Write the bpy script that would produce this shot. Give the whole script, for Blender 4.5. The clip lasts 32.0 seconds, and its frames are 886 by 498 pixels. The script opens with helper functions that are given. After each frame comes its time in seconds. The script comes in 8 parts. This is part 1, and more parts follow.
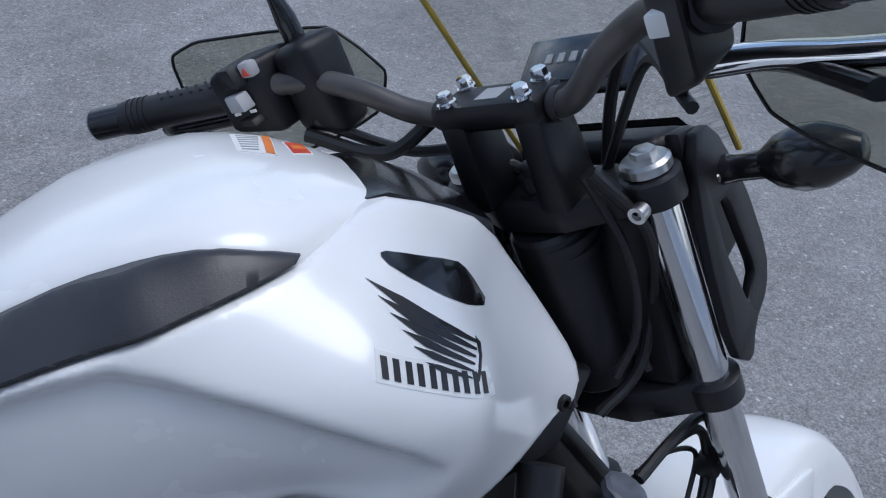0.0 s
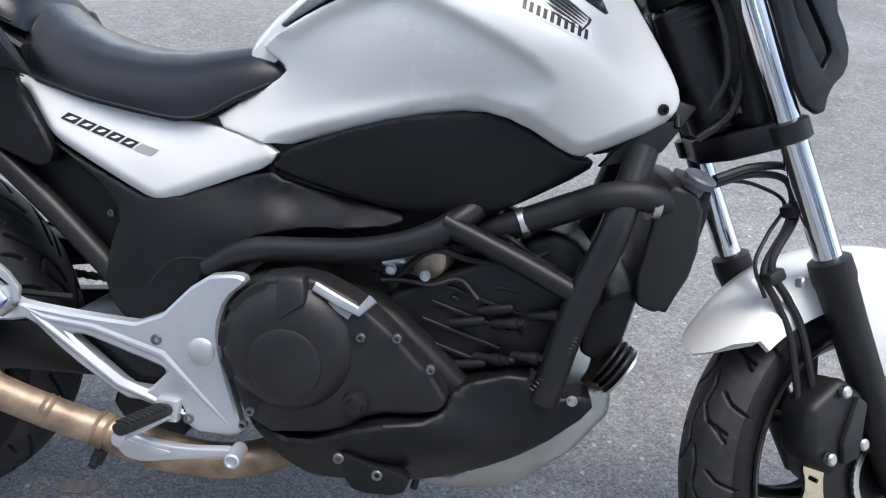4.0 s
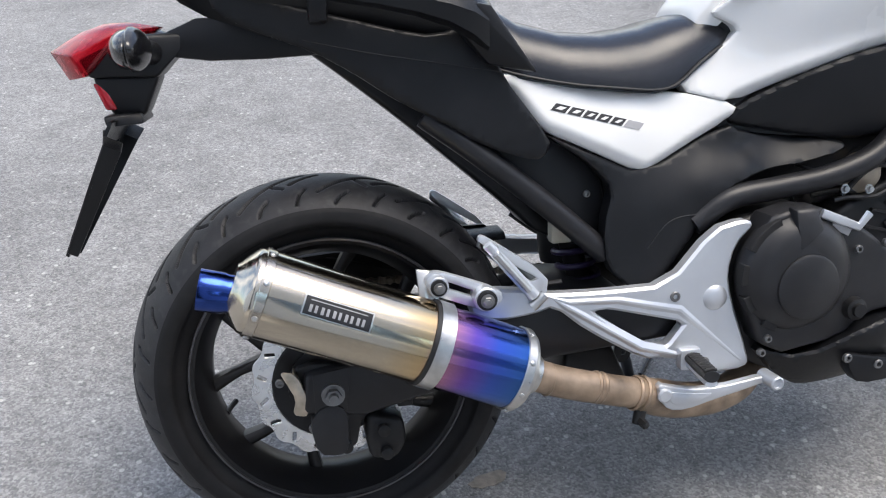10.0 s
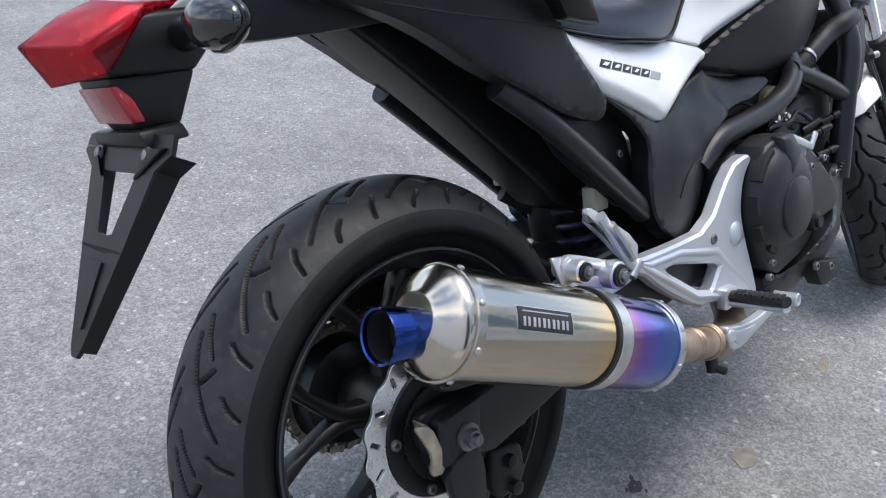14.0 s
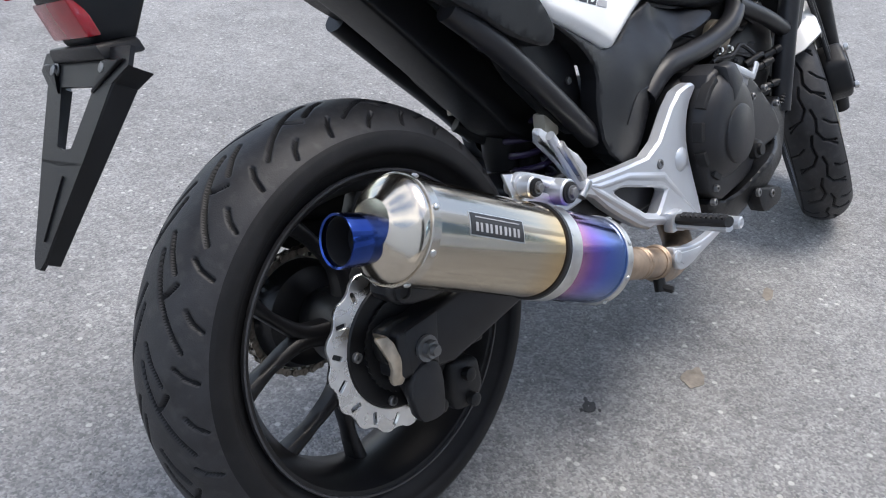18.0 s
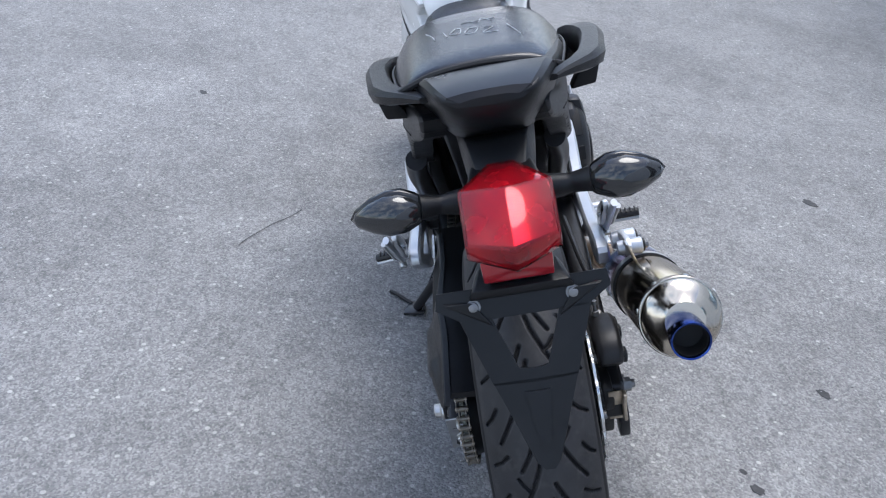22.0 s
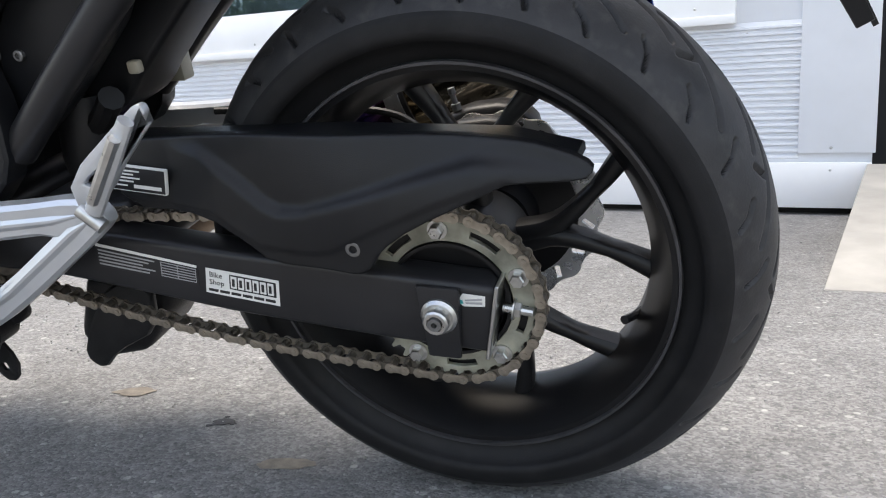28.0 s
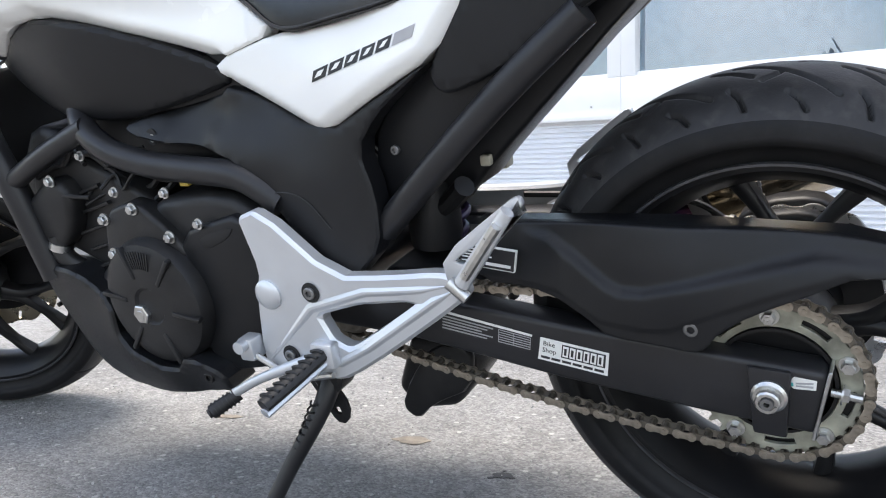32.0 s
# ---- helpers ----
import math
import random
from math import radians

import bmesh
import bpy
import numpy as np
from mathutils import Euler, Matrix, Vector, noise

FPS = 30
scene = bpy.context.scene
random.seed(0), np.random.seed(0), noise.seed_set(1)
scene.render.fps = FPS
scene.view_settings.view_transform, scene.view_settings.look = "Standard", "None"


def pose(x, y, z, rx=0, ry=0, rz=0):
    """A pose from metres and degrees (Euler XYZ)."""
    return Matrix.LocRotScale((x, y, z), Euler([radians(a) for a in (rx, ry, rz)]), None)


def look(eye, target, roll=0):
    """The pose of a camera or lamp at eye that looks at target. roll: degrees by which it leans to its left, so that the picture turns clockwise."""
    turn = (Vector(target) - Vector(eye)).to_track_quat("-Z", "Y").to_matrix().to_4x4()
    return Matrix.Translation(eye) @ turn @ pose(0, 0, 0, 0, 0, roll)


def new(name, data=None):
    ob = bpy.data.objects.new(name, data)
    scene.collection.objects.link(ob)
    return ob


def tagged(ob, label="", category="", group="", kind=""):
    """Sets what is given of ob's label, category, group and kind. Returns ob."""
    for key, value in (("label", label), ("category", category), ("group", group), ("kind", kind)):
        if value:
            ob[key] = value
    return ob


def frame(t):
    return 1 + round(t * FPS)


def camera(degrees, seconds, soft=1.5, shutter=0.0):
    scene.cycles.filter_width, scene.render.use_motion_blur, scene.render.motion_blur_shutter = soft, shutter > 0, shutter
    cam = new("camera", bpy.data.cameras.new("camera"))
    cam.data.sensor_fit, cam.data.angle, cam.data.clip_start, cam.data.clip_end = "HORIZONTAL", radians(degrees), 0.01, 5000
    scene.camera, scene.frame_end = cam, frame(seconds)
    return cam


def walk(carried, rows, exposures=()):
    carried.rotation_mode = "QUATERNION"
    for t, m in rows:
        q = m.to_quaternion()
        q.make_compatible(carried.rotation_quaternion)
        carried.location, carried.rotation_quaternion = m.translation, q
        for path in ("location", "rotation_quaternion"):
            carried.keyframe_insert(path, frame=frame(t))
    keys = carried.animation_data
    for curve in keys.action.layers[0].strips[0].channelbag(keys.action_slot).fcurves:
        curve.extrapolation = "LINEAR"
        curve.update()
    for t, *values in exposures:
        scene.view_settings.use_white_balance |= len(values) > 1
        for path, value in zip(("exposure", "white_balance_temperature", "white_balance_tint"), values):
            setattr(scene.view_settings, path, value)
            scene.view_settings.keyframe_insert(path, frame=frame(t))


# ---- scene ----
cam = camera(55.5, 32.0, soft=1.1)
# The motorcycle leans to its left on its side stand: LEANED carries its upright frame (x ahead, y left, z up) into the world.
LEAN = -16.5
LEANED = pose(0, -0.0106, 0, LEAN)
PATH = [
    (0, (0.8798, -0.3368, 1.3668), (1.5258, 1.1766, 0.2300), 10.50),
    (0.5, (0.8958, -0.4166, 1.3689), (1.3772, 1.1690, 0.2489), 10.70),
    (1, (0.9716, -0.5147, 1.3589), (1.2032, 1.1463, 0.2692), 8.90),
    (1.5, (1.0335, -0.6114, 1.3359), (1.0385, 1.0820, 0.2718), 6.50),
    (2, (1.0532, -0.7070, 1.3247), (0.9293, 0.9748, 0.2495), 4.70),
    (2.5, (1.0214, -0.8181, 1.3147), (0.8608, 0.8651, 0.2464), 3.60),
    (4.5, (1.0702, -1.0627, 1.1826), (0.8578, 0.6653, 0.1982), 4.80),
    (5, (1.0216, -1.1130, 1.1576), (0.7682, 0.5838, 0.1297), 4.30),
    (5.5, (0.9140, -1.1708, 1.1634), (0.7328, 0.5382, 0.1403), 4.00),
    (6, (0.8187, -1.1922, 1.1646), (0.7271, 0.5410, 0.1706), 4.30),
    (6.5, (0.7357, -1.1601, 1.1599), (0.6762, 0.5851, 0.1849), 3.20),
    (7, (0.6231, -1.1140, 1.1847), (0.5887, 0.5956, 0.1473), 2.70),
    (7.5, (0.5237, -1.1186, 1.1825), (0.5230, 0.5876, 0.1390), 2.30),
    (8, (0.3812, -1.1602, 1.1975), (0.4651, 0.5476, 0.1601), 1.10),
    (8.5, (0.2664, -1.2054, 1.2117), (0.4190, 0.4984, 0.1756), 0.80),
    (9, (0.1828, -1.1988, 1.2065), (0.3968, 0.5067, 0.1840), 1.70),
    (9.5, (0.0631, -1.1545, 1.2052), (0.3229, 0.5479, 0.1882), 1.00),
    (10, (-0.0453, -1.0888, 1.2041), (0.3116, 0.5950, 0.1855), 0.90),
    (10.5, (-0.1625, -1.0401, 1.2022), (0.3127, 0.6111, 0.1787), 1.70),
    (11, (-0.3101, -0.9923, 1.2097), (0.2829, 0.6372, 0.2130), 1.40),
    (11.5, (-0.3852, -0.9080, 1.2080), (0.3142, 0.6848, 0.2211), 1.80),
    (12, (-0.4586, -0.7857, 1.2137), (0.3713, 0.7470, 0.2328), 2.00),
    (12.5, (-0.5304, -0.6974, 1.2037), (0.4427, 0.7507, 0.2260), 2.70),
    (13, (-0.5991, -0.6584, 1.1964), (0.5080, 0.6900, 0.2185), 3.40),
    (13.5, (-0.6162, -0.6004, 1.1159), (0.6306, 0.6616, 0.1925), 4.90),
    (14, (-0.6240, -0.6270, 1.0350), (0.6440, 0.6230, 0.1230), 4.40),
    (14.5, (-0.6140, -0.6100, 0.8530), (0.7240, 0.6310, 0.0360), 3.70),
    (15, (-0.5760, -0.5538, 0.7082), (0.7929, 0.7057, -0.0267), 4.30),
    (15.5, (-0.5992, -0.5676, 0.6479), (0.7724, 0.7176, -0.0354), 3.90),
    (17.5, (-0.6014, -0.6084, 0.7928), (0.7398, 0.6028, -0.0640), 4.30),
    (18, (-0.6612, -0.6760, 0.9964), (0.6512, 0.4771, 0.0228), 4.70),
    (18.5, (-0.7631, -0.7215, 1.1438), (0.5643, 0.3848, 0.1367), 5.20),
    (19, (-0.8192, -0.7145, 1.2190), (0.5223, 0.3634, 0.1999), 4.80),
    (19.5, (-0.8500, -0.6102, 1.2583), (0.5324, 0.4062, 0.2306), 4.60),
    (20, (-0.9057, -0.4597, 1.2682), (0.5854, 0.4021, 0.2514), 5.60),
    (20.5, (-1.0387, -0.2632, 1.2463), (0.5786, 0.3364, 0.2339), 7.30),
    (21, (-1.1334, -0.0748, 1.2663), (0.5346, 0.2611, 0.2150), 7.50),
    (21.5, (-1.1351, 0.1261, 1.2584), (0.5715, 0.2581, 0.2240), 7.30),
    (22, (-1.1315, 0.3404, 1.2679), (0.5844, 0.2159, 0.2479), 6.90),
    (22.5, (-1.1261, 0.5908, 1.2765), (0.5526, 0.1881, 0.2666), 6.60),
    (23, (-1.0465, 0.7573, 1.2625), (0.5639, 0.1318, 0.2549), 5.20),
    (23.5, (-0.9190, 0.9299, 1.2769), (0.5848, 0.0661, 0.2808), 3.80),
    (24, (-0.7704, 1.1027, 1.2792), (0.5635, -0.0299, 0.3106), 4.90),
    (24.5, (-0.6054, 1.2211, 1.2966), (0.5097, -0.1495, 0.3595), 4.40),
    (26.5, (-0.2133, 1.0520, 0.7938), (0.4445, -0.7239, 0.1507), 1.90),
    (27, (-0.2435, 1.0409, 0.6415), (0.3804, -0.7927, 0.1426), 1.00),
    (27.5, (-0.2566, 1.0060, 0.5293), (0.3573, -0.8509, 0.1111), -0.30),
    (28, (-0.2561, 0.9691, 0.4652), (0.3695, -0.9005, 0.1285), -2.10),
    (28.5, (-0.2590, 0.9762, 0.4310), (0.3672, -0.8970, 0.1160), -2.30),
    (29, (-0.2498, 0.9881, 0.4211), (0.3706, -0.8876, 0.1096), -1.60),
    (29.5, (-0.2248, 1.0027, 0.4209), (0.4152, -0.8702, 0.1336), -1.20),
    (30, (-0.1979, 1.0225, 0.4279), (0.5003, -0.8343, 0.1732), -1.10),
    (30.5, (-0.1783, 1.0461, 0.4400), (0.6083, -0.7786, 0.2122), -1.70),
    (31, (-0.1632, 1.0738, 0.4545), (0.7143, -0.7125, 0.2565), -1.80),
    (31.5, (-0.1552, 1.1057, 0.4776), (0.7858, -0.6495, 0.2937), -1.20),
    (32, (-0.1368, 1.1343, 0.5044), (0.8578, -0.5910, 0.3200), -1.00),
]

EXPOSURES = [(0.0, 0.10, 5800, 10), (2.0, 0.62, 6000, 10), (5.0, 1.0, 6850, 10), (6.0, 1.03, 6900, 10), (9.0, 1.05, 6900, 10), (11.0, 1.02, 6700, 10), (13.0, 0.92, 6400, 10), (16.0, 0.98, 6650, 10), (19.0, 1.02, 6650, 10), (21.0, 1.02, 6350, 10), (23.0, 0.75, 6080, 10), (24.5, 0.78, 6300, 10), (27.0, 1.28, 7150, 10), (28.0, 1.3, 7300, 10), (32.0, 1.55, 7100, 10)]

walk(cam, [(t, look(eye, target, roll)) for t, eye, target, roll in PATH], EXPOSURES)

# ---- world and sun ----
world = bpy.data.worlds.new("world")
scene.world = world
world.use_nodes = True
wn = world.node_tree.nodes
sky = wn.new("ShaderNodeTexSky")
sky.sky_type, sky.sun_disc, sky.sun_elevation, sky.sun_rotation = "NISHITA", False, radians(74), radians(105)
wn["Background"].inputs[1].default_value = 0.15
sky.dust_density = 1.6
# scattered white clouds all over the sky
wco, cloud, cmap, cmix = wn.new("ShaderNodeTexCoord"), wn.new("ShaderNodeTexNoise"), wn.new("ShaderNodeMapRange"), wn.new("ShaderNodeMixRGB")
cloud.inputs["Scale"].default_value, cloud.inputs["Detail"].default_value = 3.2, 6
cmap.inputs["From Min"].default_value, cmap.inputs["From Max"].default_value, cmap.inputs["To Max"].default_value = 0.46, 0.66, 0.85
cmix.inputs["Color2"].default_value = (6.8, 7.1, 7.7, 1)
wl = world.node_tree.links
wl.new(wco.outputs["Generated"], cloud.inputs["Vector"])
wl.new(cloud.outputs["Fac"], cmap.inputs["Value"])
wl.new(cmap.outputs["Result"], cmix.inputs["Fac"])
wl.new(sky.outputs[0], cmix.inputs["Color1"])
wl.new(cmix.outputs["Color"], wn["Background"].inputs[0])
sun = new("sun", bpy.data.lights.new("sun", "SUN"))
sun.data.energy, sun.data.angle, sun.data.color = 1.3, radians(35), (1, 0.96, 0.9)
sun.matrix_world = look((math.sin(radians(105)) * 4, math.cos(radians(105)) * 4, 13.9), (0, 0, 0))

# ---- materials ----
def nodes_of(name):
    m = bpy.data.materials.new(name)
    m.use_nodes = True
    return m, m.node_tree.nodes, m.node_tree.links, m.node_tree.nodes["Principled BSDF"]


def surf(name, col, rough=0.5, metal=0.0, coat=0.0, var=0.12, scale=14.0, bump=0.0, bscale=400.0, dust=0.0, rvar=0.12, spec=0.5):
    """A surface with variation at two scales: broad stains and fine grain."""
    m, n, l, b = nodes_of(name)
    co = n.new("ShaderNodeTexCoord")
    big, fine = n.new("ShaderNodeTexNoise"), n.new("ShaderNodeTexNoise")
    big.inputs["Scale"].default_value, big.inputs["Detail"].default_value = scale, 5
    fine.inputs["Scale"].default_value, fine.inputs["Detail"].default_value = bscale, 3
    l.new(co.outputs["Object"], big.inputs["Vector"])
    l.new(co.outputs["Object"], fine.inputs["Vector"])
    ramp = n.new("ShaderNodeValToRGB")
    lo, hi = [max(0, c * (1 - var)) for c in col], [min(1, c * (1 + var)) for c in col]
    ramp.color_ramp.elements[0].position, ramp.color_ramp.elements[1].position = 0.3, 0.7
    ramp.color_ramp.elements[0].color, ramp.color_ramp.elements[1].color = (*lo, 1), (*hi, 1)
    l.new(big.outputs["Fac"], ramp.inputs["Fac"])
    out = ramp.outputs["Color"]
    if dust:
        mix = n.new("ShaderNodeMixRGB")
        mr = n.new("ShaderNodeMapRange")
        mr.inputs["From Min"].default_value, mr.inputs["From Max"].default_value = 0.52, 0.8
        mr.inputs["To Max"].default_value = dust
        two = n.new("ShaderNodeTexNoise")
        two.inputs["Scale"].default_value, two.inputs["Detail"].default_value = scale * 2.3, 8
        l.new(co.outputs["Object"], two.inputs["Vector"])
        l.new(two.outputs["Fac"], mr.inputs["Value"])
        l.new(mr.outputs["Result"], mix.inputs["Fac"])
        l.new(out, mix.inputs["Color1"])
        mix.inputs["Color2"].default_value = (0.32, 0.3, 0.27, 1)
        out = mix.outputs["Color"]
    l.new(out, b.inputs["Base Color"])
    rr = n.new("ShaderNodeMapRange")
    rr.inputs["To Min"].default_value, rr.inputs["To Max"].default_value = max(0.02, rough - rvar), min(1, rough + rvar)
    l.new(big.outputs["Fac"], rr.inputs["Value"])
    l.new(rr.outputs["Result"], b.inputs["Roughness"])
    b.inputs["Metallic"].default_value = metal
    b.inputs["Specular IOR Level"].default_value = spec
    b.inputs["Coat Weight"].default_value, b.inputs["Coat Roughness"].default_value = coat, 0.08
    if bump:
        bp = n.new("ShaderNodeBump")
        bp.inputs["Strength"].default_value, bp.inputs["Distance"].default_value = bump, 0.001
        l.new(fine.outputs["Fac"], bp.inputs["Height"])
        l.new(bp.outputs["Normal"], b.inputs["Normal"])
    return m


WHITE = surf("pearl_white_paint", (0.80, 0.80, 0.785), 0.26, 0.0, 0.6, 0.02, 6, 0.02, 900, 0.0, 0.05)
PAD = surf("grey_knee_pad", (0.028, 0.028, 0.032), 0.36, 0, 0, 0.2, 10, 0.15, 900)
PLASTIC = surf("black_textured_plastic", (0.0085, 0.009, 0.0105), 0.37, 0, 0, 0.25, 9, 0.25, 1300, 0.010, 0.08, 0.29)
SATIN = surf("black_satin_plastic", (0.010, 0.010, 0.012), 0.3, 0, 0, 0.2, 9, 0.06, 1300, 0, 0.06, 0.33)
GLOSSK = surf("black_gloss_plastic", (0.008, 0.008, 0.009), 0.22, 0, 0.3, 0.2, 9, 0.05, 900)
FRAME = surf("black_painted_steel", (0.016, 0.016, 0.018), 0.36, 0, 0, 0.2, 12, 0.12, 600, 0.02, 0.08, 0.36)
CAST = surf("black_cast_engine", (0.016, 0.016, 0.017), 0.42, 0.1, 0, 0.3, 18, 0.3, 700, 0.025, 0.1, 0.32)
CHAIND = surf("greasy_inner_links", (0.17, 0.15, 0.125), 0.4, 0.6, 0, 0.3, 60)
CASTG = surf("dark_grey_cover", (0.023, 0.023, 0.025), 0.4, 0.15, 0, 0.25, 12, 0.2, 700, 0.03, 0.1, 0.38)
SILVER = surf("silver_painted_casting", (0.60, 0.62, 0.65), 0.34, 0.6, 0, 0.05, 14, 0.12, 900, 0.05)
STEEL = surf("zinc_steel", (0.55, 0.55, 0.54), 0.32, 1, 0, 0.15, 60, 0.1, 900)
CHROME = surf("hard_chrome", (0.72, 0.73, 0.75), 0.09, 1, 0, 0.04, 20, 0.0, 900, 0, 0.03)
DISC = surf("brushed_disc", (0.74, 0.74, 0.73), 0.28, 1, 0, 0.1, 40, 0.2, 500)
CHAIN = surf("oiled_chain_steel", (0.34, 0.30, 0.25), 0.42, 0.85, 0, 0.35, 90, 0.1, 600)
SPROCK = surf("greasy_sprocket", (0.34, 0.34, 0.28), 0.48, 0.45, 0, 0.5, 30, 0.2, 400, 0.0)
RUBBER = surf("tyre_rubber", (0.013, 0.013, 0.014), 0.58, 0, 0, 0.25, 16, 0.25, 700, 0.02, 0.1, 0.2)
SOFTK = surf("black_rubber", (0.010, 0.010, 0.011), 0.5, 0, 0, 0.2, 30, 0.2, 900)
TREAD = surf("worn_tread_rubber", (0.026, 0.026, 0.028), 0.5, 0, 0, 0.3, 26, 0.35, 500, 0.08, 0.1, 0.36)
CAPGREY = surf("blue_grey_cap", (0.10, 0.11, 0.13), 0.4, 0, 0, 0.3, 60, 0.2, 500)
TEALINK = surf("teal_ink", (0.05, 0.4, 0.4), 0.4, 0, 0, 0.1, 30)
LINER = surf("lamp_reflector", (0.62, 0.58, 0.56), 0.25, 0.7, 0, 0.05, 30)
GREYNUT = surf("dull_grey_nut", (0.20, 0.20, 0.20), 0.4, 0.7, 0, 0.2, 60)
# Lighter grey than the rim paint, painted as the highlight along its lip.
RIMEDGE = surf("rim_edge_glint", (0.07, 0.07, 0.075), 0.36, 0.5, 0, 0.2, 40)
RIM = surf("black_rim_paint", (0.008, 0.008, 0.009), 0.36, 0, 0.0, 0.2, 12, 0.08, 600, 0.01, 0.06, 0.32)
SEAT = surf("black_seat_vinyl", (0.008, 0.009, 0.013), 0.2, 0, 0, 0.15, 8, 0.16, 1500, 0.0, 0.06, 0.5)
TITAN = surf("raw_titanium", (0.50, 0.46, 0.40), 0.2, 1, 0, 0.1, 9, 0.06, 300)
PIPE = surf("scorched_exhaust_pipe", (0.31, 0.23, 0.165), 0.42, 0.5, 0, 0.5, 22, 0.25, 200)
BLACKLENS = surf("smoked_lens", (0.02, 0.021, 0.022), 0.08, 0, 0.6, 0.1, 9)
STICKER = surf("white_sticker", (0.75, 0.75, 0.73), 0.4, 0, 0, 0.03, 30)
INK = surf("black_ink", (0.012, 0.012, 0.014), 0.4, 0, 0, 0.1, 30)
GREYINK = surf("grey_ink", (0.35, 0.35, 0.36), 0.5, 0, 0, 0.1, 30)
REDINK = surf("red_ink", (0.55, 0.06, 0.03), 0.4, 0, 0, 0.1, 30)
ORANGE = surf("orange_ink", (0.75, 0.22, 0.05), 0.4, 0, 0, 0.1, 30)
CHALK = surf("chalk_marker", (0.34, 0.35, 0.36), 0.8, 0, 0, 0.6, 120)
# Near-black painted as the shade inside gaps, slots, holes and the doorway; seams too.
DARK = surf("recess_shade", (0.008, 0.008, 0.009), 0.7, 0, 0, 0.2, 20)
BELLY = surf("grey_exhaust_shield", (0.42, 0.42, 0.40), 0.42, 0.7, 0, 0.15, 14, 0.1, 400)
YELLOW = surf("yellow_edge_trim", (0.42, 0.30, 0.05), 0.4, 0, 0, 0.1, 30)
WALL = surf("white_siding_paint", (0.76, 0.78, 0.82), 0.45, 0, 0, 0.05, 3, 0.05, 300, 0.05)
FRAMEW = surf("white_window_frame", (0.87, 0.87, 0.87), 0.4, 0, 0, 0.03, 5, 0.05, 300)
CONCRETE = surf("pale_concrete", (0.38, 0.365, 0.335), 0.85, 0, 0, 0.18, 6, 0.8, 120, 0.1)


def clear(name, col, rough=0.03, ior=1.46, trans=1.0):
    m, n, l, b = nodes_of(name)
    b.inputs["Base Color"].default_value = (*col, 1)
    b.inputs["Roughness"].default_value, b.inputs["IOR"].default_value = rough, ior
    b.inputs["Transmission Weight"].default_value = trans
    return m


REDLENS = clear("red_lens", (0.80, 0.012, 0.03), 0.03, 1.4, 0.9)
CLEARSCR = clear("clear_screen", (0.93, 0.93, 0.91), 0.01, 1.03)
VISOR = clear("tinted_visor", (0.50, 0.51, 0.45), 0.02, 1.05)
# The blue tint stands in for blue sky mirrored in the window panes.
GLASS = clear("sky_tinted_glass", (0.55, 0.76, 0.95), 0.0, 2.0)



def heat_tint():
    """Titanium with heat colours that run along the silencer: straw, violet, blue."""
    m, n, l, b = nodes_of("heat_tinted_titanium")
    co, dot = n.new("ShaderNodeTexCoord"), n.new("ShaderNodeVectorMath")
    dot.operation = "DOT_PRODUCT"
    dot.inputs[1].default_value = (0.915, 0.0, -0.403)
    no = n.new("ShaderNodeTexNoise")
    no.inputs["Scale"].default_value = 9
    add = n.new("ShaderNodeMath")
    add.operation = "MULTIPLY_ADD"
    add.inputs[1].default_value = 0.02
    ramp = n.new("ShaderNodeValToRGB")
    mr = n.new("ShaderNodeMapRange")
    mr.inputs["From Min"].default_value, mr.inputs["From Max"].default_value = -0.32, 0.12
    l.new(co.outputs["Object"], dot.inputs[0])
    l.new(co.outputs["Object"], no.inputs["Vector"])
    l.new(no.outputs["Fac"], add.inputs[0])
    l.new(dot.outputs["Value"], add.inputs[2])
    l.new(add.outputs["Value"], mr.inputs["Value"])
    l.new(mr.outputs["Result"], ramp.inputs["Fac"])
    e = ramp.color_ramp.elements
    e[0].position, e[0].color = 0.0, (0.50, 0.45, 0.375, 1)
    e[1].position, e[1].color = 1.0, (0.03, 0.09, 0.26, 1)
    for p, c in ((0.5, (0.50, 0.44, 0.345)), (0.62, (0.54, 0.40, 0.22)), (0.70, (0.40, 0.18, 0.30)), (0.77, (0.17, 0.09, 0.42)), (0.86, (0.06, 0.12, 0.50)), (0.94, (0.05, 0.14, 0.42))):
        q = e.new(p)
        q.color = (*c, 1)
    l.new(ramp.outputs["Color"], b.inputs["Base Color"])
    b.inputs["Metallic"].default_value, b.inputs["Roughness"].default_value = 1, 0.14
    return m


TINTED = heat_tint()
BLUETIP = surf("blued_titanium", (0.035, 0.075, 0.30), 0.18, 1, 0, 0.3, 12)


